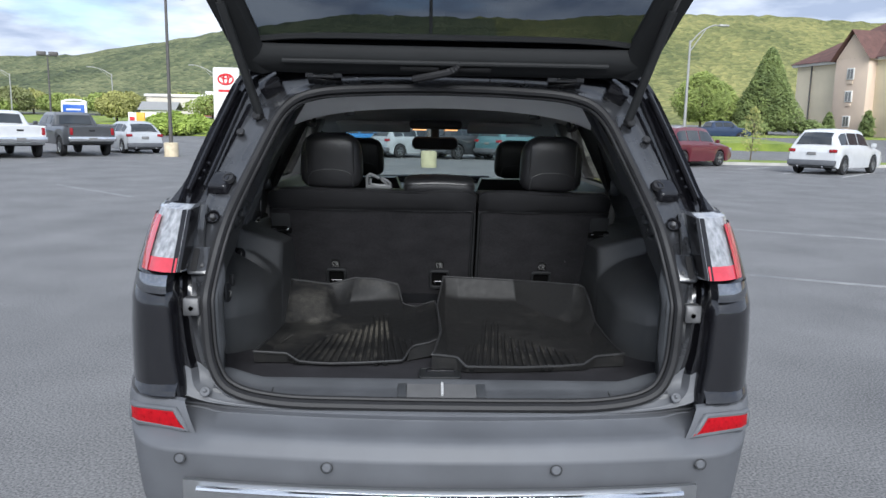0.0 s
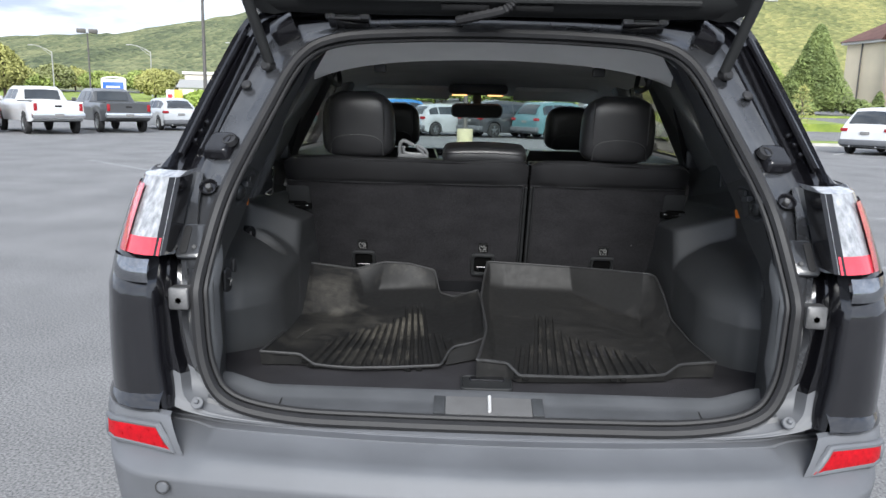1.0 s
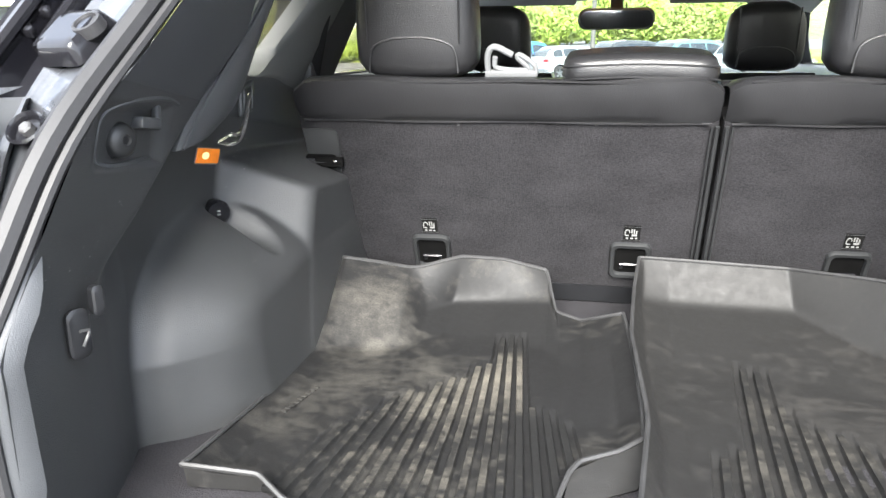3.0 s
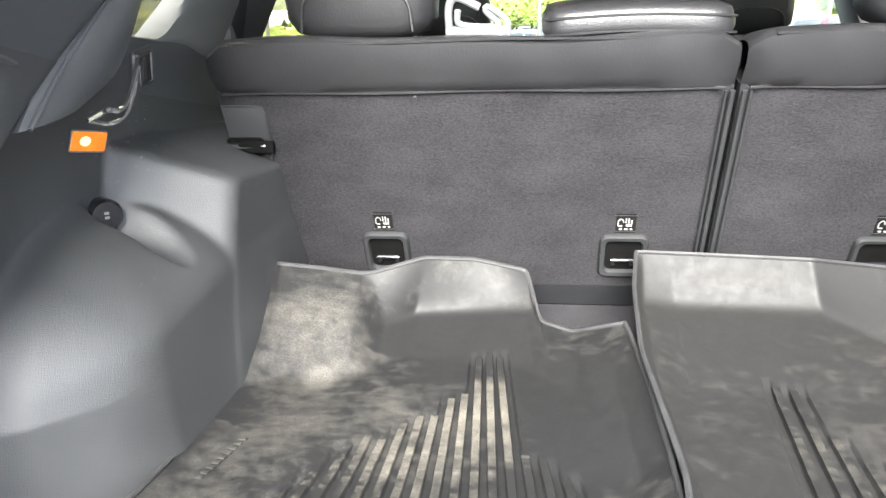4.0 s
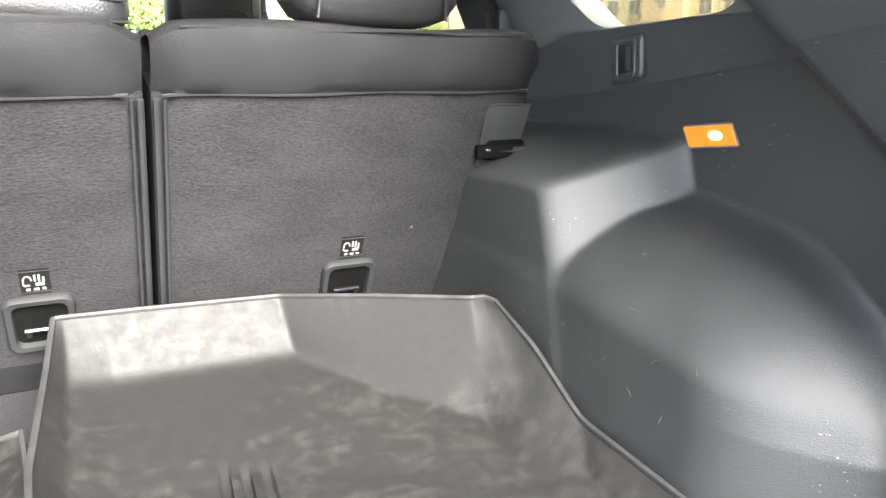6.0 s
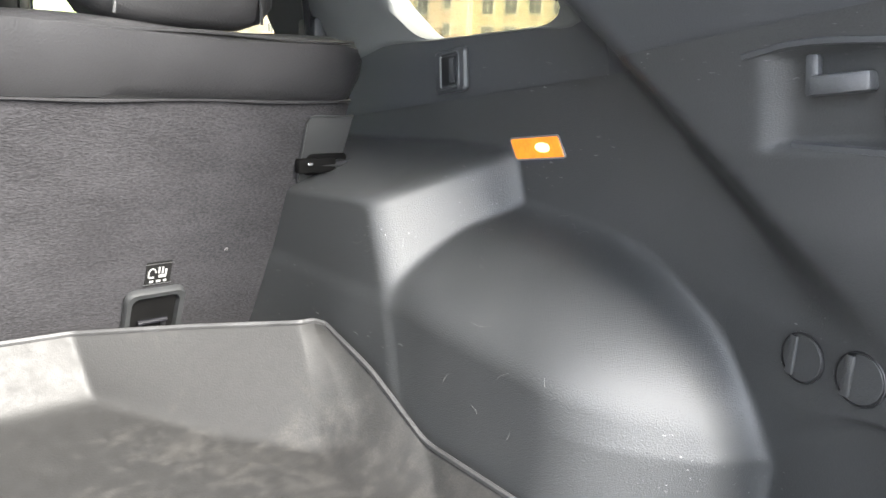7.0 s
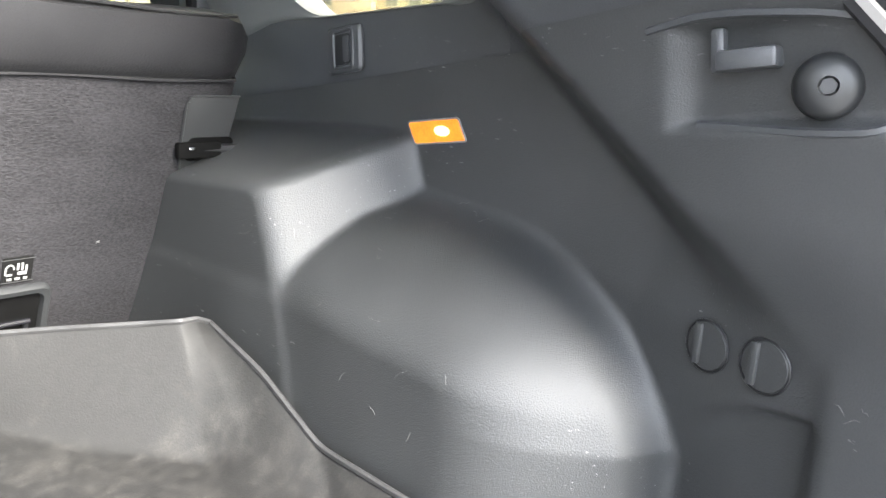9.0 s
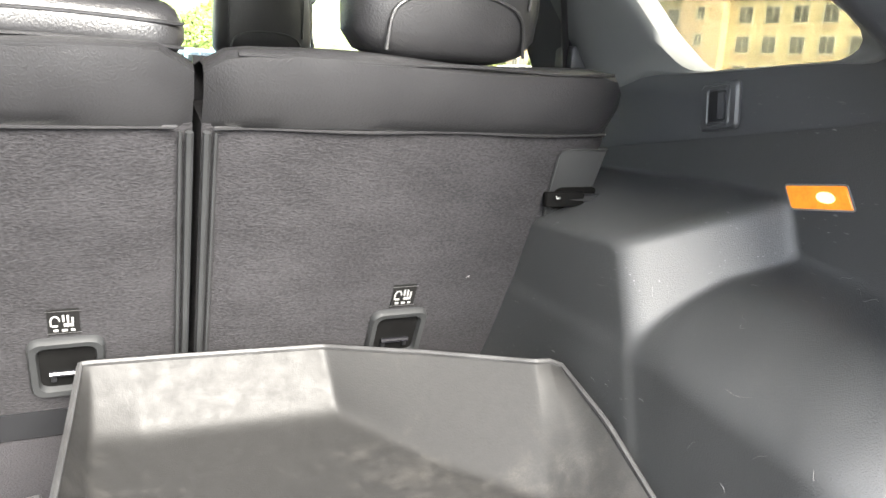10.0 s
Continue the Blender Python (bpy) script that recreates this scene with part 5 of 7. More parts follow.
def tether(parent, x):
    m = seat_pose(x, 0.858)
    ring = rounded(0.082, 0.090, 0.014)
    rows = [[m @ Vector((a * k, b * k2, h)) for a, b in ring] for k, k2, h in ((1.0, 1.0, 0.0), (1.0, 1.0, 0.005), (0.94, 0.945, 0.0095), (0.78, 0.79, 0.0085), (0.74, 0.75, 0.004), (0.73, 0.74, 0.0005))]
    cup = part("tether_cup", loft(rows, True), "panel", parent, "black plastic tether anchor cup")
    # flat back in near-black: painted shade for depth the shallow cup lacks
    part("cup_back", prism([(a * 0.74, b * 0.75) for a, b in ring], m @ Matrix.Translation((0, 0, 0.0004)), 0.0006), "void", cup)
    part("anchor_bar", tube([m @ Vector((-0.020, -0.010, 0.0045)), m @ Vector((0.020, -0.010, 0.0045))], 0.0036, 8), "gloss", cup)
    for dx in (-0.016, 0.016):
        part("bar_bracket", box(-0.003, 0.003, -0.010, 0.004, 0, 0.005, 0.001, m @ Matrix.Translation((dx, -0.012, 0.001))), "cup", cup)
    m = seat_pose(x, 0.921)
    tag = part("woven_label", prism(rounded(0.033, 0.038, 0.001, 2), m, 0.0015), "tag", parent, "woven black label with a white symbol")
    mk = Matrix.Translation((0, 0, 0.0017))
    part("symbol", tube([m @ mk @ Vector((-0.0085 + 0.0045 * math.cos(t), 0.002 + 0.007 * math.sin(t), 0)) for t in np.linspace(0, math.pi, 9)] + [m @ mk @ Vector((-0.013, -0.005, 0))], 0.0011, 5), "white", tag)
    for bx, by, bw, bh in ((0.0000, 0.006, 0.0032, 0.012), (0.0046, 0.0055, 0.0032, 0.013), (0.0092, 0.003, 0.0032, 0.010), (0.0050, -0.0040, 0.0130, 0.0050), (-0.009, -0.005, 0.008, 0.0028), (-0.0085, -0.0118, 0.0065, 0.0036), (0.0005, -0.0118, 0.0075, 0.0036), (0.0090, -0.0118, 0.0055, 0.0036)):
        part("symbol_bar", box(bx - bw * 0.38, bx + bw * 0.38, by - bh * 0.40, by + bh * 0.40, 0, 0.0012, 0.0, m @ mk), "white", tag)
    for by in (-0.0165, 0.0165):
        part("stitching", box(-0.018, 0.018, by - 0.0004, by + 0.0004, 0, 0.0006, 0.0, m @ mk), "rim", tag)


def seat(x0, x1, zlo=0.755):
    """One seat back: carpeted rear board, leather cap and cushion."""
    w = x1 - x0
    ob = part("rear_seat", seat_board(x0, x1, zlo), "carpet", suv, "charcoal carpeted back of a folded-up rear seat")
    rows = []
    for i in range(25):
        t = i / 24
        x = x0 + w * t
        e = min(t, 1 - t) * w
        rd = 0.028 * (1 - min(1, e / 0.035)) ** 2
        wob = 0.003 * math.sin(x * 9) + 0.002 * math.sin(x * 23 + 1)
        sec = [(1.147 + wob * 0.4, -0.002), (1.150, 0.006), (1.165, 0.011), (1.200 + wob, 0.010), (1.219 + wob, 0.006), (1.226 + wob, -0.004), (1.230 + wob, -0.03), (1.226, -0.10), (1.20, -0.14), (1.14, -0.15)]
        rows.append([Vector((x, seat_y(z) - o + rd * 0.8, z - rd * (0.6 if k in (3, 4, 5, 6, 7) else 0))) for k, (z, o) in enumerate(sec)])
    cap = part("leather_cap", loft(rows), "leather", ob, "black leather seat top")
    for t0, t1, z in ((0.02, 0.98, 1.148), (0.06, 0.94, 1.222)):
        part("seam", tube([(x0 + w * t, seat_y(z) - 0.004, z + 0.0012 * math.sin(t * 14)) for t in np.linspace(t0, t1, 30)], 0.0022, 6), "leather", cap)
    for k, xe in enumerate((x1 - 0.004, x1 - 0.013) if x0 < 0 else (x0 + 0.004, x0 + 0.013)):
        part("seat_edge", tube([(xe, seat_y(z) - 0.001, z) for z in np.linspace(0.78, 1.144, 8)], 0.0042 if k == 0 else 0.0022, 6), "panel", ob)
    rows = [[Vector((x, seat_y(z) - 0.004, z)) for x in np.linspace(x0 + 0.01, x1 - 0.01, 6)] for z in (0.748, 0.768, 0.790)]
    part("hinge_flap", sheet(rows, 0.006, (0, 1, 0)), "cup", ob, "black hinge flap at the foot of the seat")
    rows = [[Vector((x, seat_y(z) + 0.16 + 0.02 * math.sin((x - x0) / w * math.pi), z)) for x in np.linspace(x0, x1, 8)] for z in np.linspace(0.70, 1.22, 8)]
    part("front_cushion", sheet(rows, 0.05, (0, -1, 0)), "leather", ob)
    return ob


def seat_board(x0, x1, zlo):
    rows = []
    for z in np.linspace(zlo, 1.152, 14):
        row = []
        for x in np.linspace(x0, x1, 20):
            e = min(x - x0, x1 - x)
            row.append(Vector((x, seat_y(z) + 0.012 * (1 - min(1, e / 0.015)) ** 2, z)))
        rows.append(row)
    return sheet(rows, 0.12, (0, 1, 0.2))


seat_l = seat(-0.655, 0.134)
seat_r = seat(0.143, 0.645)
for x in (-0.414, 0.0):
    tether(seat_l, x)
tether(seat_r, 0.410)
for sgn, st in ((-1, seat_l), (1, seat_r)):
    # smooth panel let into the seat's outer edge, with the slot for its striker
    out = [(0.030, -0.082), (0.030, 0.056), (-0.030, 0.056), (-0.037, 0.053), (-0.041, 0.045), (-0.037, -0.010), (-0.027, -0.080)]
    out = [(sgn * a, b) for a, b in out]
    m = seat_pose(sgn * 0.618, 1.079)
    sp = part("latch_panel", prism(out if sgn > 0 else out[::-1], m, 0.0025, 0.0006), "panel", st, "smooth black latch panel")
    part("panel_edge", tube([m @ Vector((a, b, 0.0025)) for a, b in out[1:]], 0.0016, 6), "panel", sp)
    # flat near-black plate, not cut in: the slot's shade as colour
    part("latch_slot", prism([(sgn * a, b) for a, b in rounded(0.066, 0.034, 0.010)], m @ Matrix.Translation((sgn * 0.004, -0.018, 0.0026)), 0.0006), "void", sp)


# specks of lint caught in the seat carpet
for ob, x, z in ((seat_l, -0.335, 1.142), (seat_l, -0.080, 1.145), (seat_r, 0.500, 0.945)):
    part("lint", tube([seat_pose(x, z) @ Vector(p) for p in ((-0.002, -0.002, 0.001), (-0.001, 0.001, 0.0015), (0.001, 0.0018, 0.0015), (0.0014, -0.002, 0.001))], 0.00045, 5), "white", ob)


def headrest(x, y, z0, z1, w, d, parent, lean=-0.12):
    """A padded headrest with piping on two posts."""
    h = z1 - z0
    rows = []
    n = 28
    for k, t in enumerate([0, 0.02, 0.06, 0.15, 0.3, 0.45, 0.6, 0.72, 0.82, 0.9, 0.95, 0.985, 1]):
        zz = z0 + h * t
        f = (1 - abs(2 * t - 1) ** (4 if t > 0.5 else 8)) ** 0.5 if 0 < t < 1 else 0.0
        ww = w / 2 * (0.30 + 0.70 * max(f, 0.35 if 0 < t < 1 else 0.3)) * (1.0 - 0.08 * t ** 3)
        dd = d / 2 * (0.35 + 0.65 * f)
        ring = []
        for j in range(n):
            a = 2 * math.pi * j / n
            cx, sy = math.cos(a), math.sin(a)
            ring.append(Vector((x + ww * math.copysign(abs(cx) ** 0.5, cx), y + lean * (zz - z0) + dd * math.copysign(abs(sy) ** 0.6, sy), zz)))
        rows.append(ring)
    hr = part("headrest", loft(rows, True, True), "leather", parent, "black leather headrest")
    yb = y - d / 2 - 0.003
    pts = [(x - w * 0.36, z0 + h * 0.05), (x - w * 0.33, z0 + h * 0.25), (x - w * 0.2, z0 + h * 0.33), (x, z0 + h * 0.35), (x + w * 0.2, z0 + h * 0.33), (x + w * 0.33, z0 + h * 0.25), (x + w * 0.36, z0 + h * 0.05)]
    part("piping", tube([(p[0], yb + lean * (p[1] - z0) + 0.003, p[1]) for p in spline(pts, 26)], 0.0022, 6), "leather", hr)
    for s in (-1, 1):
        part("piping", tube([(x + s * w * 0.37, yb + lean * h * t + 0.006, z0 + h * t) for t in np.linspace(0.3, 0.9, 8)], 0.0020, 6), "leather", hr)
    for s in (-1, 1):
        part("post", tube([(x + s * w * 0.22, y, z0 - 0.05), (x + s * w * 0.22, y, z0 + 0.02)], 0.006, 8), "chrome", hr)
    return hr


headrest(-0.418, 2.885, 1.226, 1.438, 0.235, 0.115, suv)
headrest(0.418, 2.885, 1.226, 1.438, 0.235, 0.115, suv)
rows = []
for t in np.linspace(-1, 1, 33):
    f = max(0.0, 1 - abs(t) ** 14) ** 0.5
    g = max(0.0, 1 - abs(t) ** 7) ** 0.5
    rows.append([Vector((-0.008 + 0.136 * t, 2.885 + y * (0.55 + 0.45 * g), 1.248 + 0.004 * math.cos(t * 2.2) + z * (0.30 + 0.70 * f) + 0.10 * y)) for y, z in rounded(0.150, 0.050, 0.020, 5)])
pad = part("headrest", loft(rows, True, True), "leather", suv, "low black leather middle headrest")
for z in (1.234, 1.256):
    part("piping", tube([(-0.008 + 0.133 * t, 2.8095 + 0.014 * t ** 8, z - 0.007 + 0.003 * math.cos(t * 2.2)) for t in np.linspace(-1, 1, 25)], 0.0018, 6), "leather", pad)
for dx in (-0.055, 0.045):
    part("post", tube([(-0.012 + dx, 2.87, 1.19), (-0.012 + dx, 2.87, 1.245)], 0.006, 8), "chrome", pad)
# belt guide on the seat top
gm = Matrix.Translation((-0.243, 2.868, 1.232)) @ TILT_M @ Euler((radians(90), 0, 0)).to_matrix().to_4x4()
gpts = spline([(-0.040, 0.0), (-0.040, 0.035), (-0.034, 0.052), (-0.022, 0.055), (0.006, 0.040)], 14)
part("belt_guide", tube([gm @ Vector((p[0], p[1], 0)) for p in gpts], 0.006, 8), "guide", seat_l, "pale grey belt guide")
part("belt_guide", tube([gm @ Vector((p[0], p[1], 0)) for p in spline([(-0.026, 0.036), (-0.026, 0.016), (0.0, 0.010), (0.030, 0.010), (0.034, 0.016), (0.016, 0.034), (0.020, 0.040), (0.046, 0.020), (0.048, 0.0)], 26)], 0.005, 8), "guide", seat_l)
part("guide_base", box(-0.046, 0.052, -0.002, 0.010, -0.006, 0.006, 0.002, gm), "guide", seat_l)
# front seats
for sgn in (-1, 1):
    fs = part("front_seat", sheet([[Vector((sgn * 0.37 + x, 3.98 - 0.32 * (z - 0.6) - 0.03 * math.cos(x / 0.25 * 1.5), z)) for x in np.linspace(-0.25 + 0.10 * sst((z - 0.95) / 0.3), 0.25 - 0.10 * sst((z - 0.95) / 0.3), 10)] for z in np.linspace(0.55, 1.21, 10)], 0.13, (0, 1, 0)), "leather", suv, "black leather front seat")
    headrest(sgn * 0.385, 3.80, 1.215, 1.405, 0.215, 0.11, fs, -0.1)
# hanging seat belts
for sgn in (-1, 1):
    part("seat_belt", tube([(sgn * 0.70, 3.03, 1.20), (sgn * 0.655, 2.985, 1.32), (sgn * 0.62, 2.96, 1.42)], 0.018, 8, flat=0.2), "rubber", suv)
    part("belt_anchor", box(-0.018, 0.018, -0.025, 0.025, -0.03, 0.03, 0.008, Matrix.Translation((sgn * 0.70, 3.02, 1.235))), "softplastic", suv)


# ---- rubber mats lying on the load floor ----
def rubber_mat(label, cols, material, ribmat, grooves, ends, y_front, seed):
    """A tray mat. cols: lines from the front lip to the top of the back wall; grooves: (x, lean) of each moulded
    groove; ends: how far back the grooves reach, as two lists."""
    ob = thing("rubber_floor_mat", label, "floor mat", "rubber floor mats")
    C = np.array(cols, float)
    nc, nr = C.shape[:2]
    nu, nv = 360, 150
    mid = C[:, nr // 2, 0]
    pos = (mid - mid[0]) / (mid[-1] - mid[0])
    ly = C[nc // 2, :, 1]
    vpos = (ly - ly[0]) / (ly[-1] - ly[0])
    vs, us = np.linspace(0, 1, nv), np.linspace(0, 1, nu)
    vpos = 0.6 * vpos + 0.4 * np.linspace(0, 1, nr)
    A = np.stack([[np.interp(vs, vpos, C[c, :, k]) for k in range(3)] for c in range(nc)])
    G = np.zeros((nv, nu, 3))
    for j in range(nv):
        for k in range(3):
            G[j, :, k] = np.interp(us, pos, A[:, k, j])
    for _ in range(8):                                   # round the folds off
        P = np.pad(G, ((1, 1), (1, 1), (0, 0)), mode="edge")
        H = (P[:-2, 1:-1] + P[2:, 1:-1] + P[1:-1, :-2] + P[1:-1, 2:]) / 4
        H[0, 1:-1] = (G[0, :-2] + G[0, 2:]) / 2
        H[-1, 1:-1] = (G[-1, :-2] + G[-1, 2:]) / 2
        H[1:-1, 0] = (G[:-2, 0] + G[2:, 0]) / 2
        H[1:-1, -1] = (G[:-2, -1] + G[2:, -1]) / 2
        for a, b in ((0, 0), (0, -1), (-1, 0), (-1, -1)):
            H[a, b] = G[a, b]
        G = H
    rng = np.random.default_rng(seed)
    base = G.copy()
    flat = base.reshape(-1, 3)

    def height(x, y):
        return float(flat[np.argmin((flat[:, 0] - x) ** 2 + (flat[:, 1] - y) ** 2), 2])

    X, Y = G[:, :, 0], G[:, :, 1]
    reach = {}
    for x0, lean in grooves:
        end = float(np.interp(x0 + lean * 0.2, *ends)) + rng.uniform(-0.012, 0.012)
        reach[x0] = end
        d = np.abs(X - (x0 + lean * (Y - 2.2)))
        prof = np.clip((0.0074 - d) / 0.0030, 0, 1)
        fade = np.clip((end - Y) / 0.03, 0, 1) * np.clip((Y - y_front(x0)) / 0.006, 0, 1)
        G[:, :, 2] -= 0.0055 * prof * fade
    rows = [[Vector(p) for p in r] for r in G]
    part("mat_body", sheet(rows, 0.004, (0, 0, -1)), material, ob)
    rim = rows[0] + [r[-1] for r in rows[1:]] + rows[-1][-2::-1] + [r[0] for r in rows[-2:0:-1]]
    part("raised_rim", tube([p + Vector((0, 0, 0.001)) for p in rim[::2]], 0.0036, 6, closed=True), "rim", ob)
    # flat-topped ribs between the grooves
    for (xa, la), (xb, lb) in zip(grooves, grooves[1:]):
        end = min(reach[xa], reach[xb]) - rng.uniform(0.0, 0.02)
        x0, lean = (xa + xb) / 2, (la + lb) / 2
        half = (xb - xa) / 2 - 0.0068
        y0 = y_front(x0) + 0.004
        rws = []
        for t in np.linspace(0, 1, 14):
            y = y0 + (end - y0) * t
            x = x0 + lean * (y - 2.2)
            h = height(x, y) + 0.0016 * min(1, sst(t / 0.05), sst((1 - t) / 0.15))
            rws.append([Vector((x - half, y, h - 0.002)), Vector((x - half * 0.86, y, h)), Vector((x + half * 0.86, y, h)), Vector((x + half, y, h - 0.002))])
        part("rib", loft(rws), ribmat, ob)
    for f in (0.20, 0.24, 0.62, 0.66):
        p = rows[1][int(f * (nu - 1))]
        part("stud", box(-0.008, 0.008, -0.004, 0.008, -0.012, -0.003, 0.003, Matrix.Translation(p)), "tag", ob)
    sk = [[p + Vector((0, 0.002, -0.002)) for p in rows[0]], [Vector((p.x, p.y + 0.010, min(p.z - 0.006, 0.750))) for p in rows[0]]]
    part("front_skirt", loft(sk), "mat_b", ob)
    return ob


mat_l = rubber_mat("muddy black rubber floor mat lying on the load floor", [
    [(-0.566, 2.180, 0.786), (-0.563, 2.200, 0.785), (-0.566, 2.40, 0.764), (-0.569, 2.60, 0.761), (-0.571, 2.70, 0.794), (-0.572, 2.825, 0.874)],
    [(-0.530, 2.182, 0.784), (-0.530, 2.205, 0.757), (-0.535, 2.42, 0.752), (-0.530, 2.645, 0.753), (-0.548, 2.725, 0.815), (-0.562, 2.818, 0.876)],
    [(-0.468, 2.186, 0.780), (-0.468, 2.206, 0.757), (-0.474, 2.42, 0.751), (-0.475, 2.650, 0.752), (-0.488, 2.735, 0.815), (-0.498, 2.825, 0.868)],
    [(-0.428, 2.166, 0.762), (-0.428, 2.190, 0.755), (-0.430, 2.42, 0.751), (-0.424, 2.655, 0.752), (-0.424, 2.740, 0.812), (-0.432, 2.825, 0.860)],
    [(-0.390, 2.164, 0.759), (-0.390, 2.190, 0.754), (-0.392, 2.42, 0.751), (-0.386, 2.680, 0.758), (-0.388, 2.790, 0.785), (-0.412, 2.826, 0.861)],
    [(-0.330, 2.160, 0.758), (-0.330, 2.190, 0.754), (-0.340, 2.42, 0.751), (-0.345, 2.720, 0.762), (-0.347, 2.846, 0.787), (-0.330, 2.852, 0.880)],
    [(-0.240, 2.172, 0.758), (-0.240, 2.195, 0.754), (-0.250, 2.42, 0.751), (-0.255, 2.720, 0.762), (-0.250, 2.850, 0.791), (-0.250, 2.874, 0.872)],
    [(-0.115, 2.196, 0.759), (-0.118, 2.215, 0.755), (-0.137, 2.42, 0.752), (-0.155, 2.700, 0.762), (-0.152, 2.838, 0.799), (-0.163, 2.892, 0.848)],
    [(-0.098, 2.270, 0.772), (-0.100, 2.285, 0.758), (-0.112, 2.42, 0.753), (-0.125, 2.640, 0.762), (-0.131, 2.740, 0.778), (-0.142, 2.815, 0.788)],
    [(-0.085, 2.290, 0.778), (-0.084, 2.302, 0.760), (-0.083, 2.42, 0.756), (-0.087, 2.600, 0.768), (-0.090, 2.700, 0.778), (-0.092, 2.778, 0.786)],
    [(-0.036, 2.318, 0.781), (-0.036, 2.330, 0.763), (-0.034, 2.42, 0.764), (-0.038, 2.580, 0.782), (-0.044, 2.680, 0.799), (-0.050, 2.752, 0.806)],
    [(-0.005, 2.345, 0.787), (-0.004, 2.356, 0.787), (-0.002, 2.43, 0.789), (-0.006, 2.570, 0.804), (-0.014, 2.680, 0.816), (-0.019, 2.735, 0.820)]],
    "mat_a", "rib_a", [(-0.455 + 0.0242 * k, 0.12 - 0.017 * k) for k in range(17)],
    ([-0.46, -0.44, -0.39, -0.354, -0.296, -0.240, -0.228, -0.155, -0.145, -0.09, -0.06], [2.37, 2.39, 2.48, 2.52, 2.57, 2.64, 2.74, 2.74, 2.48, 2.44, 2.39]),
    lambda x: float(np.interp(x, [-0.47, -0.42, -0.12, -0.09, -0.05], [2.21, 2.176, 2.205, 2.295, 2.33])), 3)
# the torn tab that folds down at the mat's corner
rows = [[Vector((-0.100 + 0.098 * t, 2.272 + 0.075 * t, 0.771 + 0.014 * t)), Vector((-0.100 + 0.098 * t, 2.250 + 0.065 * t, 0.764 + 0.008 * t)), Vector((-0.104 + 0.09 * t, 2.222 + 0.06 * t, 0.752))] for t in np.linspace(0, 1, 9)]
part("folded_tab", sheet(rows, 0.004, (0, 0.7, -0.7)), "mat_b", mat_l)
mat_r = rubber_mat("dusty black rubber floor mat with ribbed centre, resting against the seat", [
    [(-0.028, 2.122, 0.802), (-0.022, 2.150, 0.802), (0.002, 2.37, 0.804), (-0.010, 2.630, 0.826), (0.004, 2.830, 0.842), (0.015, 2.908, 0.878)],
    [(-0.008, 2.130, 0.799), (0.010, 2.165, 0.767), (0.026, 2.37, 0.761), (0.018, 2.630, 0.772), (0.022, 2.862, 0.808), (0.026, 2.909, 0.878)],
    [(0.045, 2.136, 0.792), (0.050, 2.165, 0.761), (0.055, 2.37, 0.754), (0.062, 2.650, 0.759), (0.075, 2.876, 0.797), (0.072, 2.911, 0.876)],
    [(0.074, 2.112, 0.770), (0.078, 2.150, 0.757), (0.090, 2.37, 0.751), (0.108, 2.660, 0.756), (0.132, 2.880, 0.795), (0.122, 2.913, 0.874)],
    [(0.240, 2.125, 0.766), (0.240, 2.155, 0.755), (0.254, 2.37, 0.750), (0.275, 2.640, 0.755), (0.303, 2.876, 0.792), (0.294, 2.918, 0.866)],
    [(0.360, 2.140, 0.767), (0.360, 2.170, 0.755), (0.374, 2.37, 0.750), (0.388, 2.580, 0.754), (0.390, 2.760, 0.772), (0.402, 2.832, 0.878)],
    [(0.428, 2.150, 0.770), (0.428, 2.176, 0.757), (0.448, 2.37, 0.750), (0.462, 2.520, 0.753), (0.478, 2.655, 0.765), (0.504, 2.745, 0.888)],
    [(0.470, 2.180, 0.787), (0.484, 2.210, 0.759), (0.508, 2.37, 0.752), (0.522, 2.505, 0.760), (0.508, 2.630, 0.788), (0.524, 2.745, 0.887)],
    [(0.560, 2.190, 0.792), (0.560, 2.210, 0.788), (0.552, 2.38, 0.784), (0.547, 2.555, 0.795), (0.546, 2.655, 0.847), (0.543, 2.748, 0.878)]],
    "mat_b", "rib_b", [(0.072 + 0.0246 * k, 0.113 - 0.0075 * k) for k in range(15)],
    ([0.06, 0.099, 0.118, 0.125, 0.19, 0.20, 0.213, 0.261, 0.316, 0.368, 0.41, 0.43], [2.34, 2.41, 2.42, 2.69, 2.69, 2.565, 2.545, 2.49, 2.44, 2.395, 2.34, 2.28]),
    lambda x: float(np.interp(x, [0.04, 0.07, 0.43], [2.15, 2.125, 2.160])), 11)
material_of = {mat_l.name: "mat_a", mat_r.name: "mat_b"}
for ob, x, y, z, rz in ((mat_l, -0.515, 2.44, 0.7525, 78), (mat_r, 0.520, 2.39, 0.7545, 102)):
    for k in range(9):
        d = (k - 4) * 0.011
        m = Matrix.Translation((x + d * math.cos(radians(rz)), y + d * math.sin(radians(rz)), z)) @ Euler((0, 0, radians(rz))).to_matrix().to_4x4()
        part("moulded_mark", box(-0.0035, 0.0035, -0.0045, 0.0045, 0, 0.0018, 0.0006, m), material_of[ob.name], ob)


# ---- the lot and its surroundings ----
def ground_z(x, y):
    return max(0.0, y - 42) * 0.028 if y < 140 else 2.744 + (y - 140) * 0.004


rows = []
for y in [-400, -120, -40, -10, 0, 10, 20, 30, 36, 42, 46, 52, 60, 70, 80, 95, 110, 125, 140, 180, 260, 400]:
    rows.append([Vector((x, y, ground_z(x, y))) for x in (-600, -300, -150, -80, -50, -35, -25, -15, -8, 0, 8, 15, 25, 35, 50, 80, 150, 300, 600)])
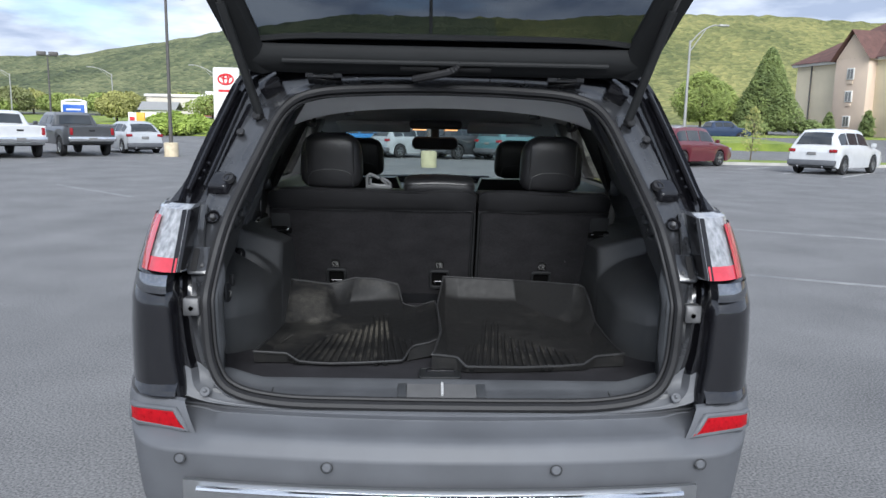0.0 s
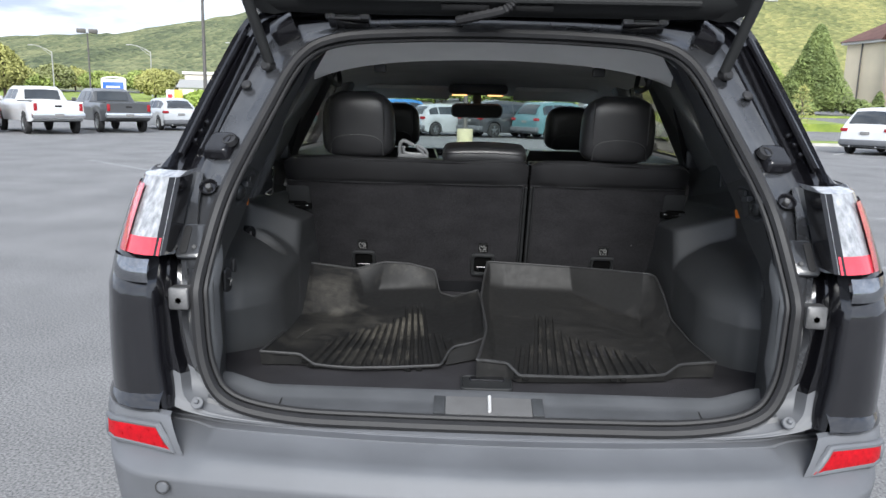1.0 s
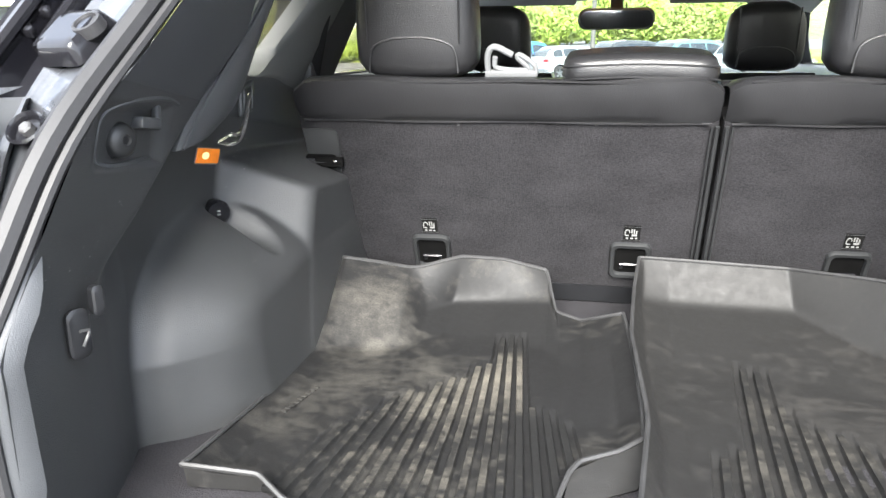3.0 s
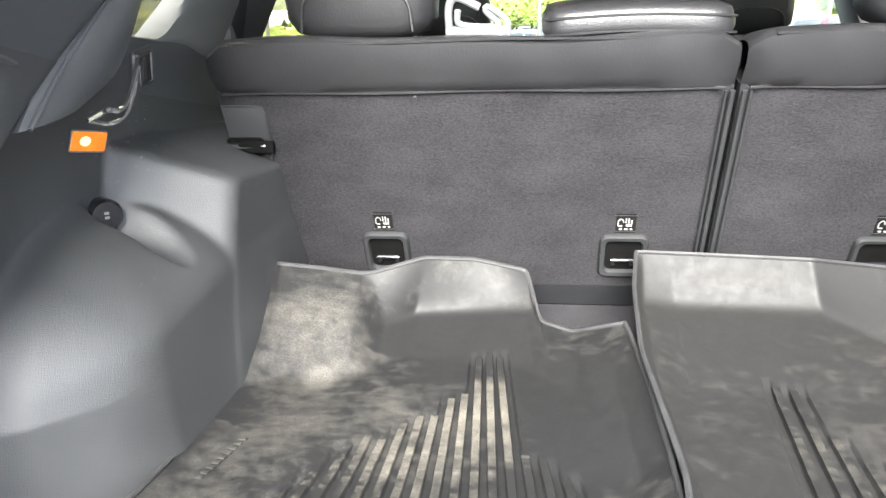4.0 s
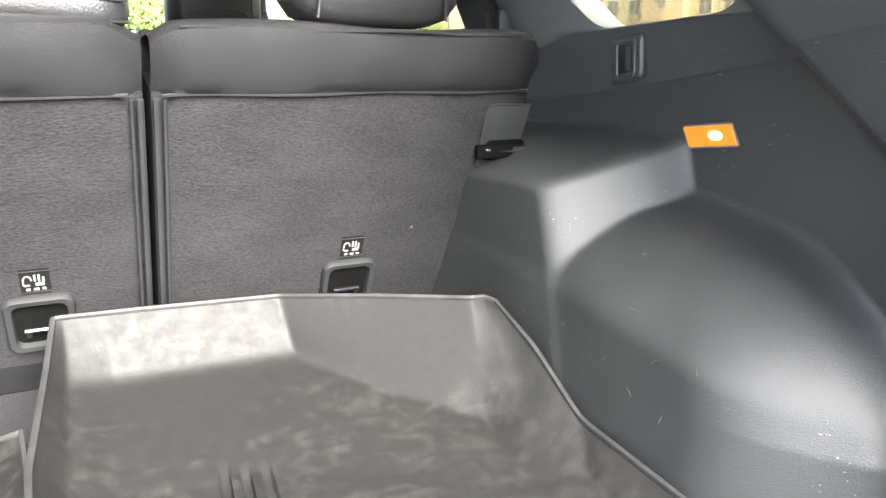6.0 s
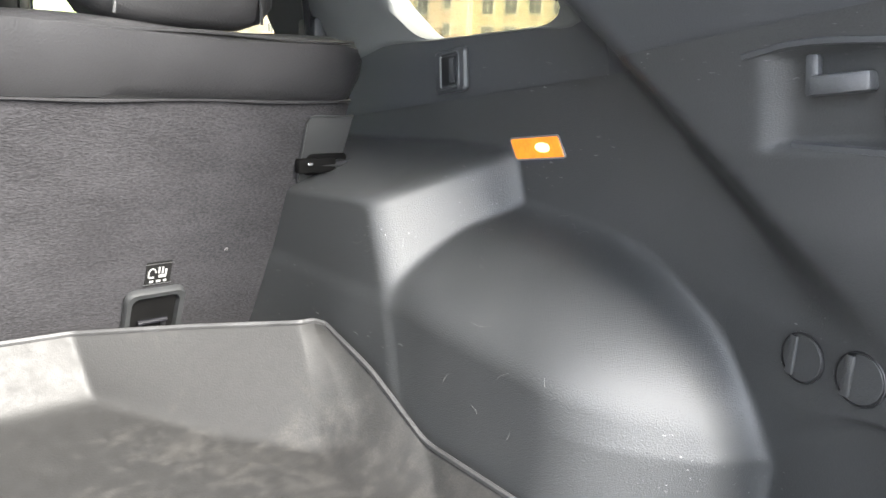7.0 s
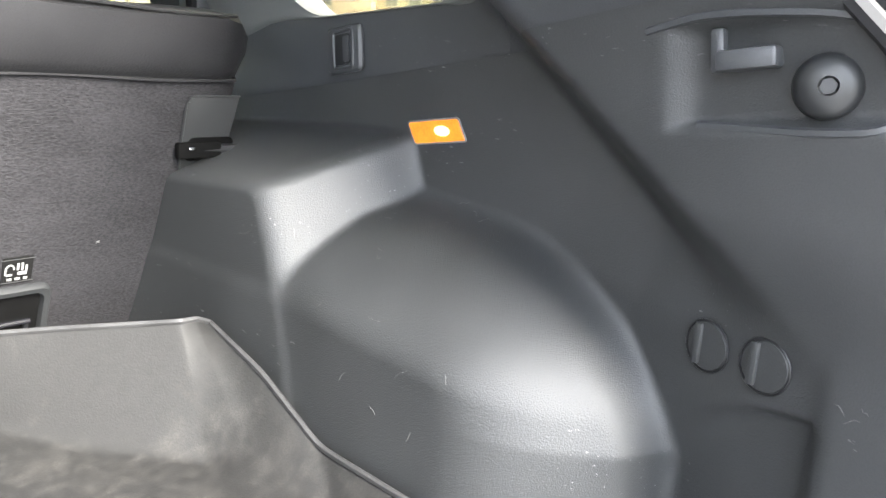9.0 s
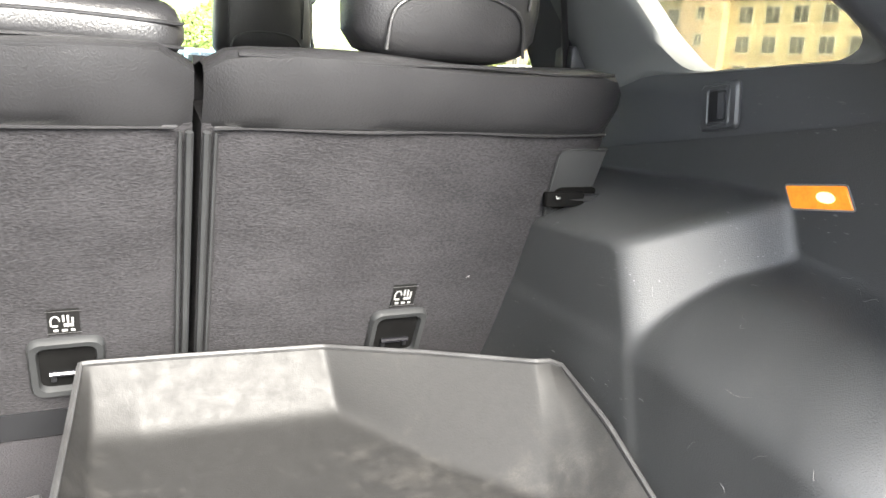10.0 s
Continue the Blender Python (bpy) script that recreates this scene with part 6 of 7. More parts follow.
ground = tagged(part("ground", loft(rows), "asphalt"), "worn grey asphalt parking lot with faded lines", "ground", "", "structure")


def strip(name, x0, y0, x1, y1, w, material, label, category, h=0.006, skirt=0.0):
    """A flat band laid on the ground along a line."""
    d = Vector((x1 - x0, y1 - y0, 0)).normalized()
    s = Vector((-d.y, d.x, 0)) * w / 2
    rows = []
    for t in np.linspace(0, 1, 9):
        p = Vector((x0 + (x1 - x0) * t, y0 + (y1 - y0) * t, 0))
        row = []
        for e, hh in ((-1, -0.05), (-1, h), (1, h), (1, -0.05)):
            q = p + s * e
            row.append(Vector((q.x, q.y, ground_z(q.x, q.y) + hh)))
        rows.append(row)
    return tagged(part(name, loft(rows), material, smooth=False), label, category, "", "structure")


for x0, y0, x1, y1 in ((3.3, 7.6, 5.6, 6.6), (4.6, 11.3, 7.4, 10.0), (-8.6, 17.2, -5.9, 14.7), (12.6, 30.6, 14.6, 32.4), (13.0, 27.6, 15.4, 30.2), (14.3, 25.9, 17.6, 29.6), (17.0, 25.0, 20.2, 28.4)):
    strip("parking_line", x0, y0, x1, y1, 0.10, "line" if y0 > 20 else "oldline", "faded white parking line on the asphalt", "parking line", 0.004)
strip("grass_strip", 9.0, 36.5, 46.0, 35.5, 3.4, "grass", "strip of spring grass behind a low kerb", "grass", 0.12)
strip("kerb", 9.0, 34.7, 46.0, 33.7, 0.16, "kerb", "low pale concrete kerb along the grass", "kerb", 0.13)
strip("grass_verge", -90.0, 66.0, -8.0, 62.0, 9.0, "grass", "green grass verge beyond the lot", "grass", 0.10)
strip("grass_verge", -120.0, 105.0, -8.0, 98.0, 36.0, "grass", "green grass verge at the foot of the trees", "grass", 0.10)
strip("grass_verge", 20.0, 82.0, 60.0, 80.0, 5.0, "grass", "green grass verge beyond the lot", "grass", 0.10)
strip("grass_bank", -14.0, 62.0, 26.0, 58.0, 14.0, "grass", "bright grass bank beyond the parked cars", "grass", 0.5)

PAINTS = {"white": (0.58, 0.59, 0.60), "grey": (0.055, 0.058, 0.062), "silver": (0.42, 0.44, 0.46), "red": (0.105, 0.012, 0.020), "blue": (0.03, 0.17, 0.42),
          "navy": (0.018, 0.035, 0.08), "teal": (0.08, 0.17, 0.19), "dark": (0.03, 0.032, 0.036), "pale": (0.36, 0.38, 0.40), "tan": (0.42, 0.31, 0.16)}
for k, c in PAINTS.items():
    M["paint_" + k] = mat(k + "_vehicle_paint", c, 0.3, var=0.08, scale=3, coat=0.8, rvar=0.04)
M["lamp_red"] = mat("vehicle_lamp_red", (0.26, 0.012, 0.018), 0.2, var=0.2, scale=10)

# lengthwise shapes: stations from the tail (0) to the nose; belt and roof heights, and roof half width
SHAPES = {
    "suv": dict(L=4.55, W=0.92, r=0.34, wheels=(0.82, 3.55), s=[0, 0.10, 0.28, 0.62, 1.2, 2.3, 2.75, 3.35, 3.6, 4.3, 4.55], belt=[0.80, 0.98, 1.02, 1.02, 1.01, 1.00, 0.99, 0.97, 0.96, 0.84, 0.62],
                top=[0.82, 1.02, 1.36, 1.62, 1.67, 1.66, 1.58, 1.06, 1.00, 0.86, 0.64], tw=[0.84, 0.80, 0.68, 0.63, 0.64, 0.64, 0.64, 0.72, 0.80, 0.78, 0.70], bot=0.24),
    "hatch": dict(L=4.2, W=0.86, r=0.31, wheels=(0.72, 3.32), s=[0, 0.10, 0.30, 0.70, 1.2, 2.0, 2.45, 3.1, 3.4, 4.0, 4.2], belt=[0.72, 0.90, 0.94, 0.94, 0.93, 0.92, 0.91, 0.90, 0.88, 0.74, 0.55],
                  top=[0.74, 0.95, 1.20, 1.41, 1.46, 1.45, 1.38, 0.97, 0.92, 0.76, 0.57], tw=[0.78, 0.76, 0.62, 0.57, 0.58, 0.58, 0.58, 0.66, 0.74, 0.72, 0.64], bot=0.20),
    "pickup": dict(L=5.8, W=0.99, r=0.40, wheels=(1.10, 4.75), s=[0, 0.05, 0.5, 1.95, 2.02, 2.2, 2.5, 3.6, 3.95, 4.55, 4.8, 5.6, 5.8], belt=[1.18, 1.22, 1.22, 1.22, 1.22, 1.22, 1.22, 1.22, 1.22, 1.20, 1.18, 1.10, 0.80],
                   top=[1.19, 1.23, 1.23, 1.23, 1.25, 1.68, 1.79, 1.80, 1.74, 1.27, 1.22, 1.12, 0.82], tw=[0.96, 0.96, 0.96, 0.96, 0.80, 0.73, 0.70, 0.70, 0.70, 0.80, 0.88, 0.86, 0.8], bot=0.48),
}


def vehicle(kind, colour, label, x, y, heading, group):
    """A parked vehicle; heading: degrees by which its nose turns left from straight ahead."""
    d = SHAPES[kind]
    ob = thing("pickup_truck" if kind == "pickup" else "parked_car", label, "truck" if kind == "pickup" else "car", group, Matrix.Translation((x, y, ground_z(x, y))) @ Euler((0, 0, radians(heading))).to_matrix().to_4x4())
    L, W, r = d["L"], d["W"], d["r"]

    def sec(s):
        belt, top, tw = (lerp_table(s, d["s"], d[k]) for k in ("belt", "top", "tw"))
        f = min(s, L - s)
        w = W * (0.90 + 0.10 * sst(f / 0.5))
        lo = d["bot"] + 0.10 * (1 - sst(f / 0.35))
        for wy in d["wheels"]:
            q = abs(s - wy)
            if q < r + 0.06:
                lo = max(lo, r + math.sqrt((r + 0.06) ** 2 - q * q))
        lo = min(lo, belt - 0.08)
        return w, lo, belt, top, min(tw, w)

    def ring(s):
        w, lo, belt, top, tw = sec(s)
        mid = lo + (belt - lo) * 0.55
        half = [(w * 0.96, lo), (w, mid), (w * 0.985, belt - 0.05), (w * 0.95, belt), (tw + (w * 0.95 - tw) * 0.12, belt + (top - belt) * 0.86), (tw - 0.04, top), (tw * 0.5, top + 0.02)]
        return [Vector((a, s, b)) for a, b in half] + [Vector((-a, s, b)) for a, b in half[::-1]]

    st = sorted(set([round(v, 3) for v in np.linspace(0, L, 64)] + d["s"]))
    rows = [ring(s) for s in st]
    part("body", loft(rows, True, True), "paint_" + colour, ob)
    part("underbody", box(-W * 0.86, W * 0.86, 0.25, L - 0.25, d["bot"] - 0.02, d["bot"] + 0.30, 0.04), "undercar", ob)
    for wy in d["wheels"]:
        wheel(ob, W - 0.13, wy, r, 0.22, False)
        wheel(ob, -(W - 0.13), wy, r, 0.22, True)

    def side_patch(s0, s1, k0, k1, sg):
        out = []
        for s in np.linspace(s0, s1, 7):
            w, lo, belt, top, tw = sec(s)
            a, b = Vector((w * 0.95, s, belt)), Vector((tw + (w * 0.95 - tw) * 0.12, s, belt + (top - belt) * 0.86))
            out.append([Vector((sg * (p.x + 0.008), p.y, p.z)) for p in (a.lerp(b, k0), a.lerp(b, (k0 + k1) / 2), a.lerp(b, k1))])
        return loft(out)

    def top_patch(s0, s1, kx, push):
        out = []
        for s in np.linspace(s0, s1, 6):
            w, lo, belt, top, tw = sec(s)
            out.append([Vector((tw * kx * t, s + push, top + 0.012 + 0.016 * (1 - abs(t)) - (0.01 if abs(t) > 0.9 else 0))) for t in np.linspace(-1, 1, 7)])
        return loft(out)

    wins = {"suv": ((0.42, 1.05), (1.12, 1.95), (2.02, 2.95)), "hatch": ((0.42, 0.9), (0.96, 1.7), (1.76, 2.65)), "pickup": ((2.32, 3.0), (3.08, 4.15))}[kind]
    for s0, s1 in wins:
        for sg in (-1, 1):
            part("side_window", side_patch(s0, s1, 0.16, 0.92, sg), "carglass", ob)
    rear = {"suv": (0.14, 0.50), "hatch": (0.14, 0.56), "pickup": (2.04, 2.19)}[kind]
    part("rear_window", top_patch(rear[0], rear[1], 0.82, -0.035), "carglass", ob)
    front = {"suv": (2.80, 3.30), "hatch": (2.5, 3.05), "pickup": (3.98, 4.52)}[kind]
    part("windscreen", top_patch(front[0], front[1], 0.86, 0.035), "carglass", ob)
    zt = {"suv": 0.88, "hatch": 0.84, "pickup": 1.02}[kind]
    for sg in (-1, 1):
        part("tail_light", box(sg * W * 0.80 - (0.12 if kind != "pickup" else 0.06), sg * W * 0.80 + (0.12 if kind != "pickup" else 0.06), -0.03, 0.14, zt - (0.06 if kind != "pickup" else 0.14), zt + (0.06 if kind != "pickup" else 0.14), 0.02), "lamp_red", ob)
        part("headlight", box(sg * W * 0.74 - 0.16, sg * W * 0.74 + 0.16, L - 0.16, L - 0.02, 0.66, 0.80, 0.02), "clearlamp", ob)
        part("door_mirror", box(sg * (W + 0.09) - 0.09, sg * (W + 0.09) + 0.09, L * 0.66, L * 0.66 + 0.10, sec(L * 0.64)[2] + 0.02, sec(L * 0.64)[2] + 0.18, 0.03), "paint_" + colour, ob)
    zb = d["bot"] + (0.14 if kind == "pickup" else 0.10)
    part("bumper", box(-W * 0.93, W * 0.93, -0.10, 0.14, zb, zb + 0.20, 0.04), "chrome" if kind == "pickup" else "bumper", ob)
    part("number_plate", box(-0.16, 0.16, -0.115 if kind == "pickup" else -0.035, -0.02, zb + 0.06 if kind == "pickup" else zt - 0.16, zb + 0.16 if kind == "pickup" else zt - 0.05, 0.005), "white", ob)
    if kind == "pickup":
        part("cargo_bed", box(-0.80, 0.80, 0.12, 1.88, 1.20, 1.242, 0.005), "undercar", ob)
        part("tailgate_handle", box(-0.12, 0.12, -0.012, 0.02, 1.02, 1.09, 0.01), "undercar", ob)
        for sg in (-1, 1):
            part("bed_rail", box(sg * 0.90 - 0.05, sg * 0.90 + 0.05, 0.05, 1.95, 1.222, 1.262, 0.012), "softplastic", ob)
    else:
        part("lower_cladding", box(-W * 0.9, W * 0.9, -0.02, 0.12, d["bot"] + 0.04, d["bot"] + 0.22, 0.03), "softplastic", ob)
        for sg in (-1, 1):
            part("exhaust_tip", disc(bmesh.new(), (sg * 0.45, -0.10, d["bot"] + 0.06), (0, 1, 0), 0.035, 0.12, 12), "chrome", ob)
    return ob


ROW = "vehicles parked across the lot"
vehicle("pickup", "white", "white crew-cab pickup truck parked beside a dark pickup", -15.4, 28.4, 44, ROW)
vehicle("pickup", "grey", "dark grey pickup truck parked between two paler vehicles", -13.9, 31.0, 42, ROW)
vehicle("hatch", "silver", "silver hatchback parked beside a dark grey pickup", -13.2, 34.8, 40, ROW)
vehicle("suv", "red", "dark red SUV parked beside a white pickup", -18.5, 28.2, 42, ROW)
vehicle("suv", "white", "white SUV parked across a faded bay line", 14.0, 27.6, -50, "vehicles parked near the kerb")
vehicle("suv", "red", "maroon SUV parked near the grass strip", 9.3, 31.4, -52, "vehicles parked near the kerb")
vehicle("pickup", "navy", "dark blue pickup parked on the far road", 22.2, 66.0, -80, "")
vehicle("suv", "dark", "dark SUV parked by the cream hotel", 40.0, 62.0, -60, "")
vehicle("pickup", "tan", "tan pickup truck parked at the end of the row", -20.3, 26.4, 42, ROW)
vehicle("suv", "navy", "dark blue SUV parked beyond a tan pickup", -35.0, 47.0, 42, ROW)
FAR = "row of cars beyond the windscreen"
for k, (kind, col, x, y, hd, lb) in enumerate((
        ("suv", "blue", -4.9, 36.2, -52, "bright blue SUV in a row of parked cars"), ("suv", "teal", -7.6, 36.6, -52, "teal SUV in a row of parked cars"), ("hatch", "pale", -2.6, 35.6, -52, "grey hatchback in a row of parked cars"),
        ("suv", "dark", 0.0, 35.2, -52, "dark grey SUV in a row of parked cars"), ("suv", "teal", 2.5, 34.8, -52, "green-grey SUV in a row of parked cars"), ("suv", "pale", 5.2, 34.6, -52, "pale SUV in a row of parked cars"), ("suv", "blue", -10.4, 37.2, -52, "blue SUV in a row of parked cars"))):
    vehicle(kind, col, lb, x, y, hd, FAR)

M["pole"] = mat("galvanised_pole", (0.34, 0.34, 0.33), 0.5, metal=0.3, var=0.1)
M["hotelglass"] = pane_mat("curtained_window_glass", (0.20, 0.20, 0.19))
M["brown_pole"] = mat("bronze_pole", (0.085, 0.08, 0.075), 0.55, var=0.15)
M["yellow"] = mat("faded_yellow_concrete", (0.44, 0.41, 0.26), 0.85, var=0.2, scale=5)
M["bone"] = mat("pale_concrete_base", (0.55, 0.47, 0.33), 0.85, var=0.2, scale=5)
M["render"] = mat("cream_stucco", (0.68, 0.60, 0.44), 0.9, var=0.06, scale=0.5, bump=0.1, bscale=20)
M["render2"] = mat("pinkish_stucco", (0.66, 0.53, 0.42), 0.9, var=0.06, scale=0.5)
M["shingle"] = mat("brown_roof_shingles", (0.13, 0.07, 0.06), 0.9, var=0.25, scale=1.2, bump=0.4, bscale=12)
M["trimwhite"] = mat("white_trim", (0.74, 0.73, 0.70), 0.7, var=0.06)
M["store"] = mat("pale_store_wall", (0.58, 0.54, 0.46), 0.9, var=0.08, scale=0.3)
M["brick"] = mat("red_brick_wall", (0.30, 0.10, 0.07), 0.9, var=0.2, scale=2)
M["bluesign"] = mat("blue_sign_face", (0.02, 0.10, 0.42), 0.5, var=0.1)
M["redsign"] = mat("red_sign_paint", (0.60, 0.02, 0.03), 0.5, var=0.05)
M["orange"] = mat("orange_sign_face", (0.75, 0.42, 0.05), 0.5, var=0.05)
M["bark"] = mat("bark", (0.11, 0.085, 0.065), 0.95, var=0.3, scale=6, bump=0.6, bscale=30)


def leaf_mat(name, col, col2):
    m = mat(name, col, 0.75, var=0.35, scale=0.7, col2=col2, bscale=9)
    n, l = m.node_tree.nodes, m.node_tree.links
    g = n.new("ShaderNodeNewGeometry")
    h = n.new("ShaderNodeHueSaturation")
    r = n.new("ShaderNodeMapRange")
    r.inputs["To Min"].default_value, r.inputs["To Max"].default_value = 0.8, 1.2
    l.new(g.outputs["Random Per Island"], r.inputs["Value"])
    l.new(r.outputs["Result"], h.inputs["Value"])
    b = n["Principled BSDF"]
    src = b.inputs["Base Color"].links[0].from_socket
    l.new(src, h.inputs["Color"])
    l.new(h.outputs["Color"], b.inputs["Base Color"])
    return m


M["leaf"] = leaf_mat("fresh_leaves", (0.22, 0.29, 0.07), (0.34, 0.41, 0.11))
M["conifer"] = leaf_mat("conifer_needles", (0.15, 0.21, 0.07), (0.25, 0.31, 0.10))
M["hedge"] = leaf_mat("hedge_leaves", (0.25, 0.36, 0.06), (0.40, 0.50, 0.10))
M["yellowleaf"] = leaf_mat("budding_leaves", (0.30, 0.31, 0.09), (0.42, 0.42, 0.14))
M["olive"] = leaf_mat("olive_leaves", (0.19, 0.215, 0.085), (0.29, 0.31, 0.13))
M["pinkleaf"] = leaf_mat("pink_blossom", (0.42, 0.16, 0.28), (0.55, 0.25, 0.38))


def leaf_cloud(rng, pts, size):
    """Loose small leaves, four to a clump, as one mesh."""
    vs, fs = [], []
    for p in pts:
        for _ in range(2):
            c = Vector(p) + Vector(rng.normal(0, size * 0.6, 3))
            a = Vector(rng.normal(0, 1, 3)).normalized()
            b = a.orthogonal().normalized()
            s = size * rng.uniform(0.6, 1.3)
            k = len(vs)
            vs += [c - a * s, c - b * s * 0.6, c + a * s, c + b * s * 0.6]
            fs.append((k, k + 1, k + 2, k + 3))
    me = bpy.data.meshes.new("crown")
    me.from_pydata([tuple(v) for v in vs], [], fs)
    return me


def tree(name, label, x, y, h, w, material, seed, shape="round", n=2600, trunk=0.16, leaf=0.22, group=""):
    rng = np.random.default_rng(seed)
    z0 = ground_z(x, y)
    ob = thing(name, label, "tree" if h > 2.2 else "shrub", group, Matrix.Translation((x, y, z0)))
    lo = 0.05 * h if shape == "cone" else 0.22 * h
    stem = [(0.03 * h * math.sin(t * 3 + seed) * 0.4, 0, h * 0.82 * t) for t in np.linspace(0, 1, 7)]
    bm = tube(stem, [trunk * (1 - 0.85 * t) for t in np.linspace(0, 1, 7)], 8)
    for k in range(12):
        a, t = rng.uniform(0, 6.28), rng.uniform(0.25, 0.85)
        r = w / 2 * rng.uniform(0.5, 0.85) * (1 - t if shape == "cone" else math.sin(t * math.pi))
        z = h * 0.82 * t
        tube([(0, 0, z), (r * 0.5 * math.cos(a), r * 0.5 * math.sin(a), z + 0.10 * h), (r * math.cos(a), r * math.sin(a), z + 0.16 * h)], [trunk * 0.3, trunk * 0.2, trunk * 0.06], 5, bm)
    part("trunk", bm, "bark", ob)
    pts = []
    lumps = [(rng.uniform(0, 6.28), rng.uniform(0, 1), rng.uniform(0.75, 1.2)) for _ in range(26)]
    while len(pts) < n:
        t = rng.uniform(0, 1)
        a = rng.uniform(0, 2 * math.pi)
        if shape == "cone":
            prof = (1 - t) ** 0.75 * (0.55 + 0.45 * min(1, t / 0.12)) + 0.04
        else:
            prof = math.sin(math.pi * min(1, (0.06 + 0.94 * t)) ** 0.85) ** 0.6
        k = 1.0
        for la, lt, ls in lumps:
            dd = (math.cos(a - la) - 1) * 6 - (t - lt) ** 2 * 40
            k += 0.28 * (ls - 0.9) * math.exp(dd) * 3
        r = w / 2 * prof * k * rng.uniform(0.15, 1) ** 0.45
        pts.append((r * math.cos(a), r * math.sin(a), lo + (h - lo) * t))
    me = leaf_cloud(rng, pts, leaf)
    me.materials.append(M[material])
    c = new("crown", me)
    c.parent = ob
    return ob


tree("conifer_tree", "tall dense green conifer beside a cream hotel", 39.0, 88.0, 9.8, 7.4, "conifer", 3, "cone", 20000, 0.3, 0.13)
tree("leafy_tree", "light green spring tree behind a street lamp", 29.9, 84.0, 6.8, 5.6, "leaf", 4, "round", 8000, 0.18, 0.12)
tree("leafy_tree", "light green spring tree near the verge", 34.2, 90.0, 6.0, 4.2, "leaf", 14, "round", 5000, 0.16, 0.12)
tree("young_tree", "thin young tree in the grass strip", 15.6, 36.6, 2.7, 1.1, "yellowleaf", 5, "round", 240, 0.04, 0.06)
for k, (x, y, h, w) in enumerate(((43.0, 86.0, 1.7, 3.6), (45.6, 86.6, 2.6, 1.7), (49.2, 85.0, 2.9, 1.9), (36.6, 86.0, 1.6, 4.0))):
    tree("shrub", "clipped green shrub at the foot of the hotel", x, y, h, w, "conifer", 20 + k, "cone" if w < 2.5 else "round", 1100, 0.06, 0.16, "shrubs by the hotel")
for k, (x, y, h, w) in enumerate(((-21.2, 59.6, 1.5, 2.3), (-19.9, 59.0, 1.65, 2.5), (-18.6, 59.6, 1.5, 2.2), (-20.6, 58.0, 1.2, 1.9), (-19.2, 57.8, 1.25, 1.9))):
    tree("hedge", "bright green rounded hedge on the verge", x, y, h, w, "hedge", 40 + k, "round", 1500, 0.06, 0.14, "hedges on the verge")
rng0 = np.random.default_rng(7)
for k in range(104):
    x = -100 + k * 1.14 + rng0.uniform(-1, 1)
    y = 118 + rng0.uniform(-14, 24)
    if -52 < x < -33:
        y = 145
    tree("roadside_tree", "budding tree in a line along the road", x, y, rng0.uniform(2.2, 4.3), rng0.uniform(4.5, 7.5), ("yellowleaf", "leaf", "olive", "olive", "leaf")[k % 5], 60 + k, "round", 900, 0.16, 0.20, "trees along the road")
for k in range(9):
    x = -8 + k * 2.6 + rng0.uniform(-0.8, 0.8)
    tree("bank_tree", "bright green tree on the bank", x, 74 + rng0.uniform(-3, 5), rng0.uniform(4.0, 6.0), rng0.uniform(4.0, 5.6), ("leaf", "hedge")[k % 2], 120 + k, "round", 1300, 0.14, 0.19, "trees on the bank")
tree("blossom_tree", "small pink blossoming tree by the road", -57.5, 80.0, 3.8, 3.8, "pinkleaf", 180, "round", 1500, 0.1, 0.16)
tree("leafy_tree", "tall yellow-green spring tree by the road", -54.0, 81.0, 7.4, 4.4, "yellowleaf", 181, "round", 3600, 0.16, 0.17)
tree("leafy_tree", "small yellow-green spring tree by the road", -50.0, 81.0, 5.4, 4.4, "yellowleaf", 182, "round", 2600, 0.16, 0.17)
tree("leafy_tree", "tall yellow-green spring tree behind the signs", -36.5, 88.0, 3.4, 4.2, "yellowleaf", 183, "round", 2000, 0.16, 0.17)


def lot_lamp(x, y, h, base, heads=2):
    ob = thing("parking_lot_lamp", "bronze parking lot lamp with two box heads on a concrete base", "street lamp", "parking lot lamps", Matrix.Translation((x, y, ground_z(x, y))))
    part("base", loft([[Vector((r * math.cos(t), r * math.sin(t), z)) for t in (2 * math.pi * j / 20 for j in range(20))] for r, z in ((0.29, -0.05), (0.29, 0.56), (0.26, 0.60))], True, True), base, ob)
    part("pole", tube([(0, 0, 0.55), (0, 0, h)], [0.085, 0.055], 10), "brown_pole", ob)
    for s in (-1, 1):
        hd = part("lamp_head", box(s * 0.42 - 0.33, s * 0.42 + 0.33, -0.26, 0.26, h - 0.05, h + 0.27, 0.04, Euler((0, 0, radians(24))).to_matrix().to_4x4()), "brown_pole", ob)
    return ob


lot_lamp(-11.2, 32.4, 6.6, "bone")
lot_lamp(-30.0, 60.0, 5.9, "bone")
lot_lamp(-0.15, 27.6, 7.0, "yellow")


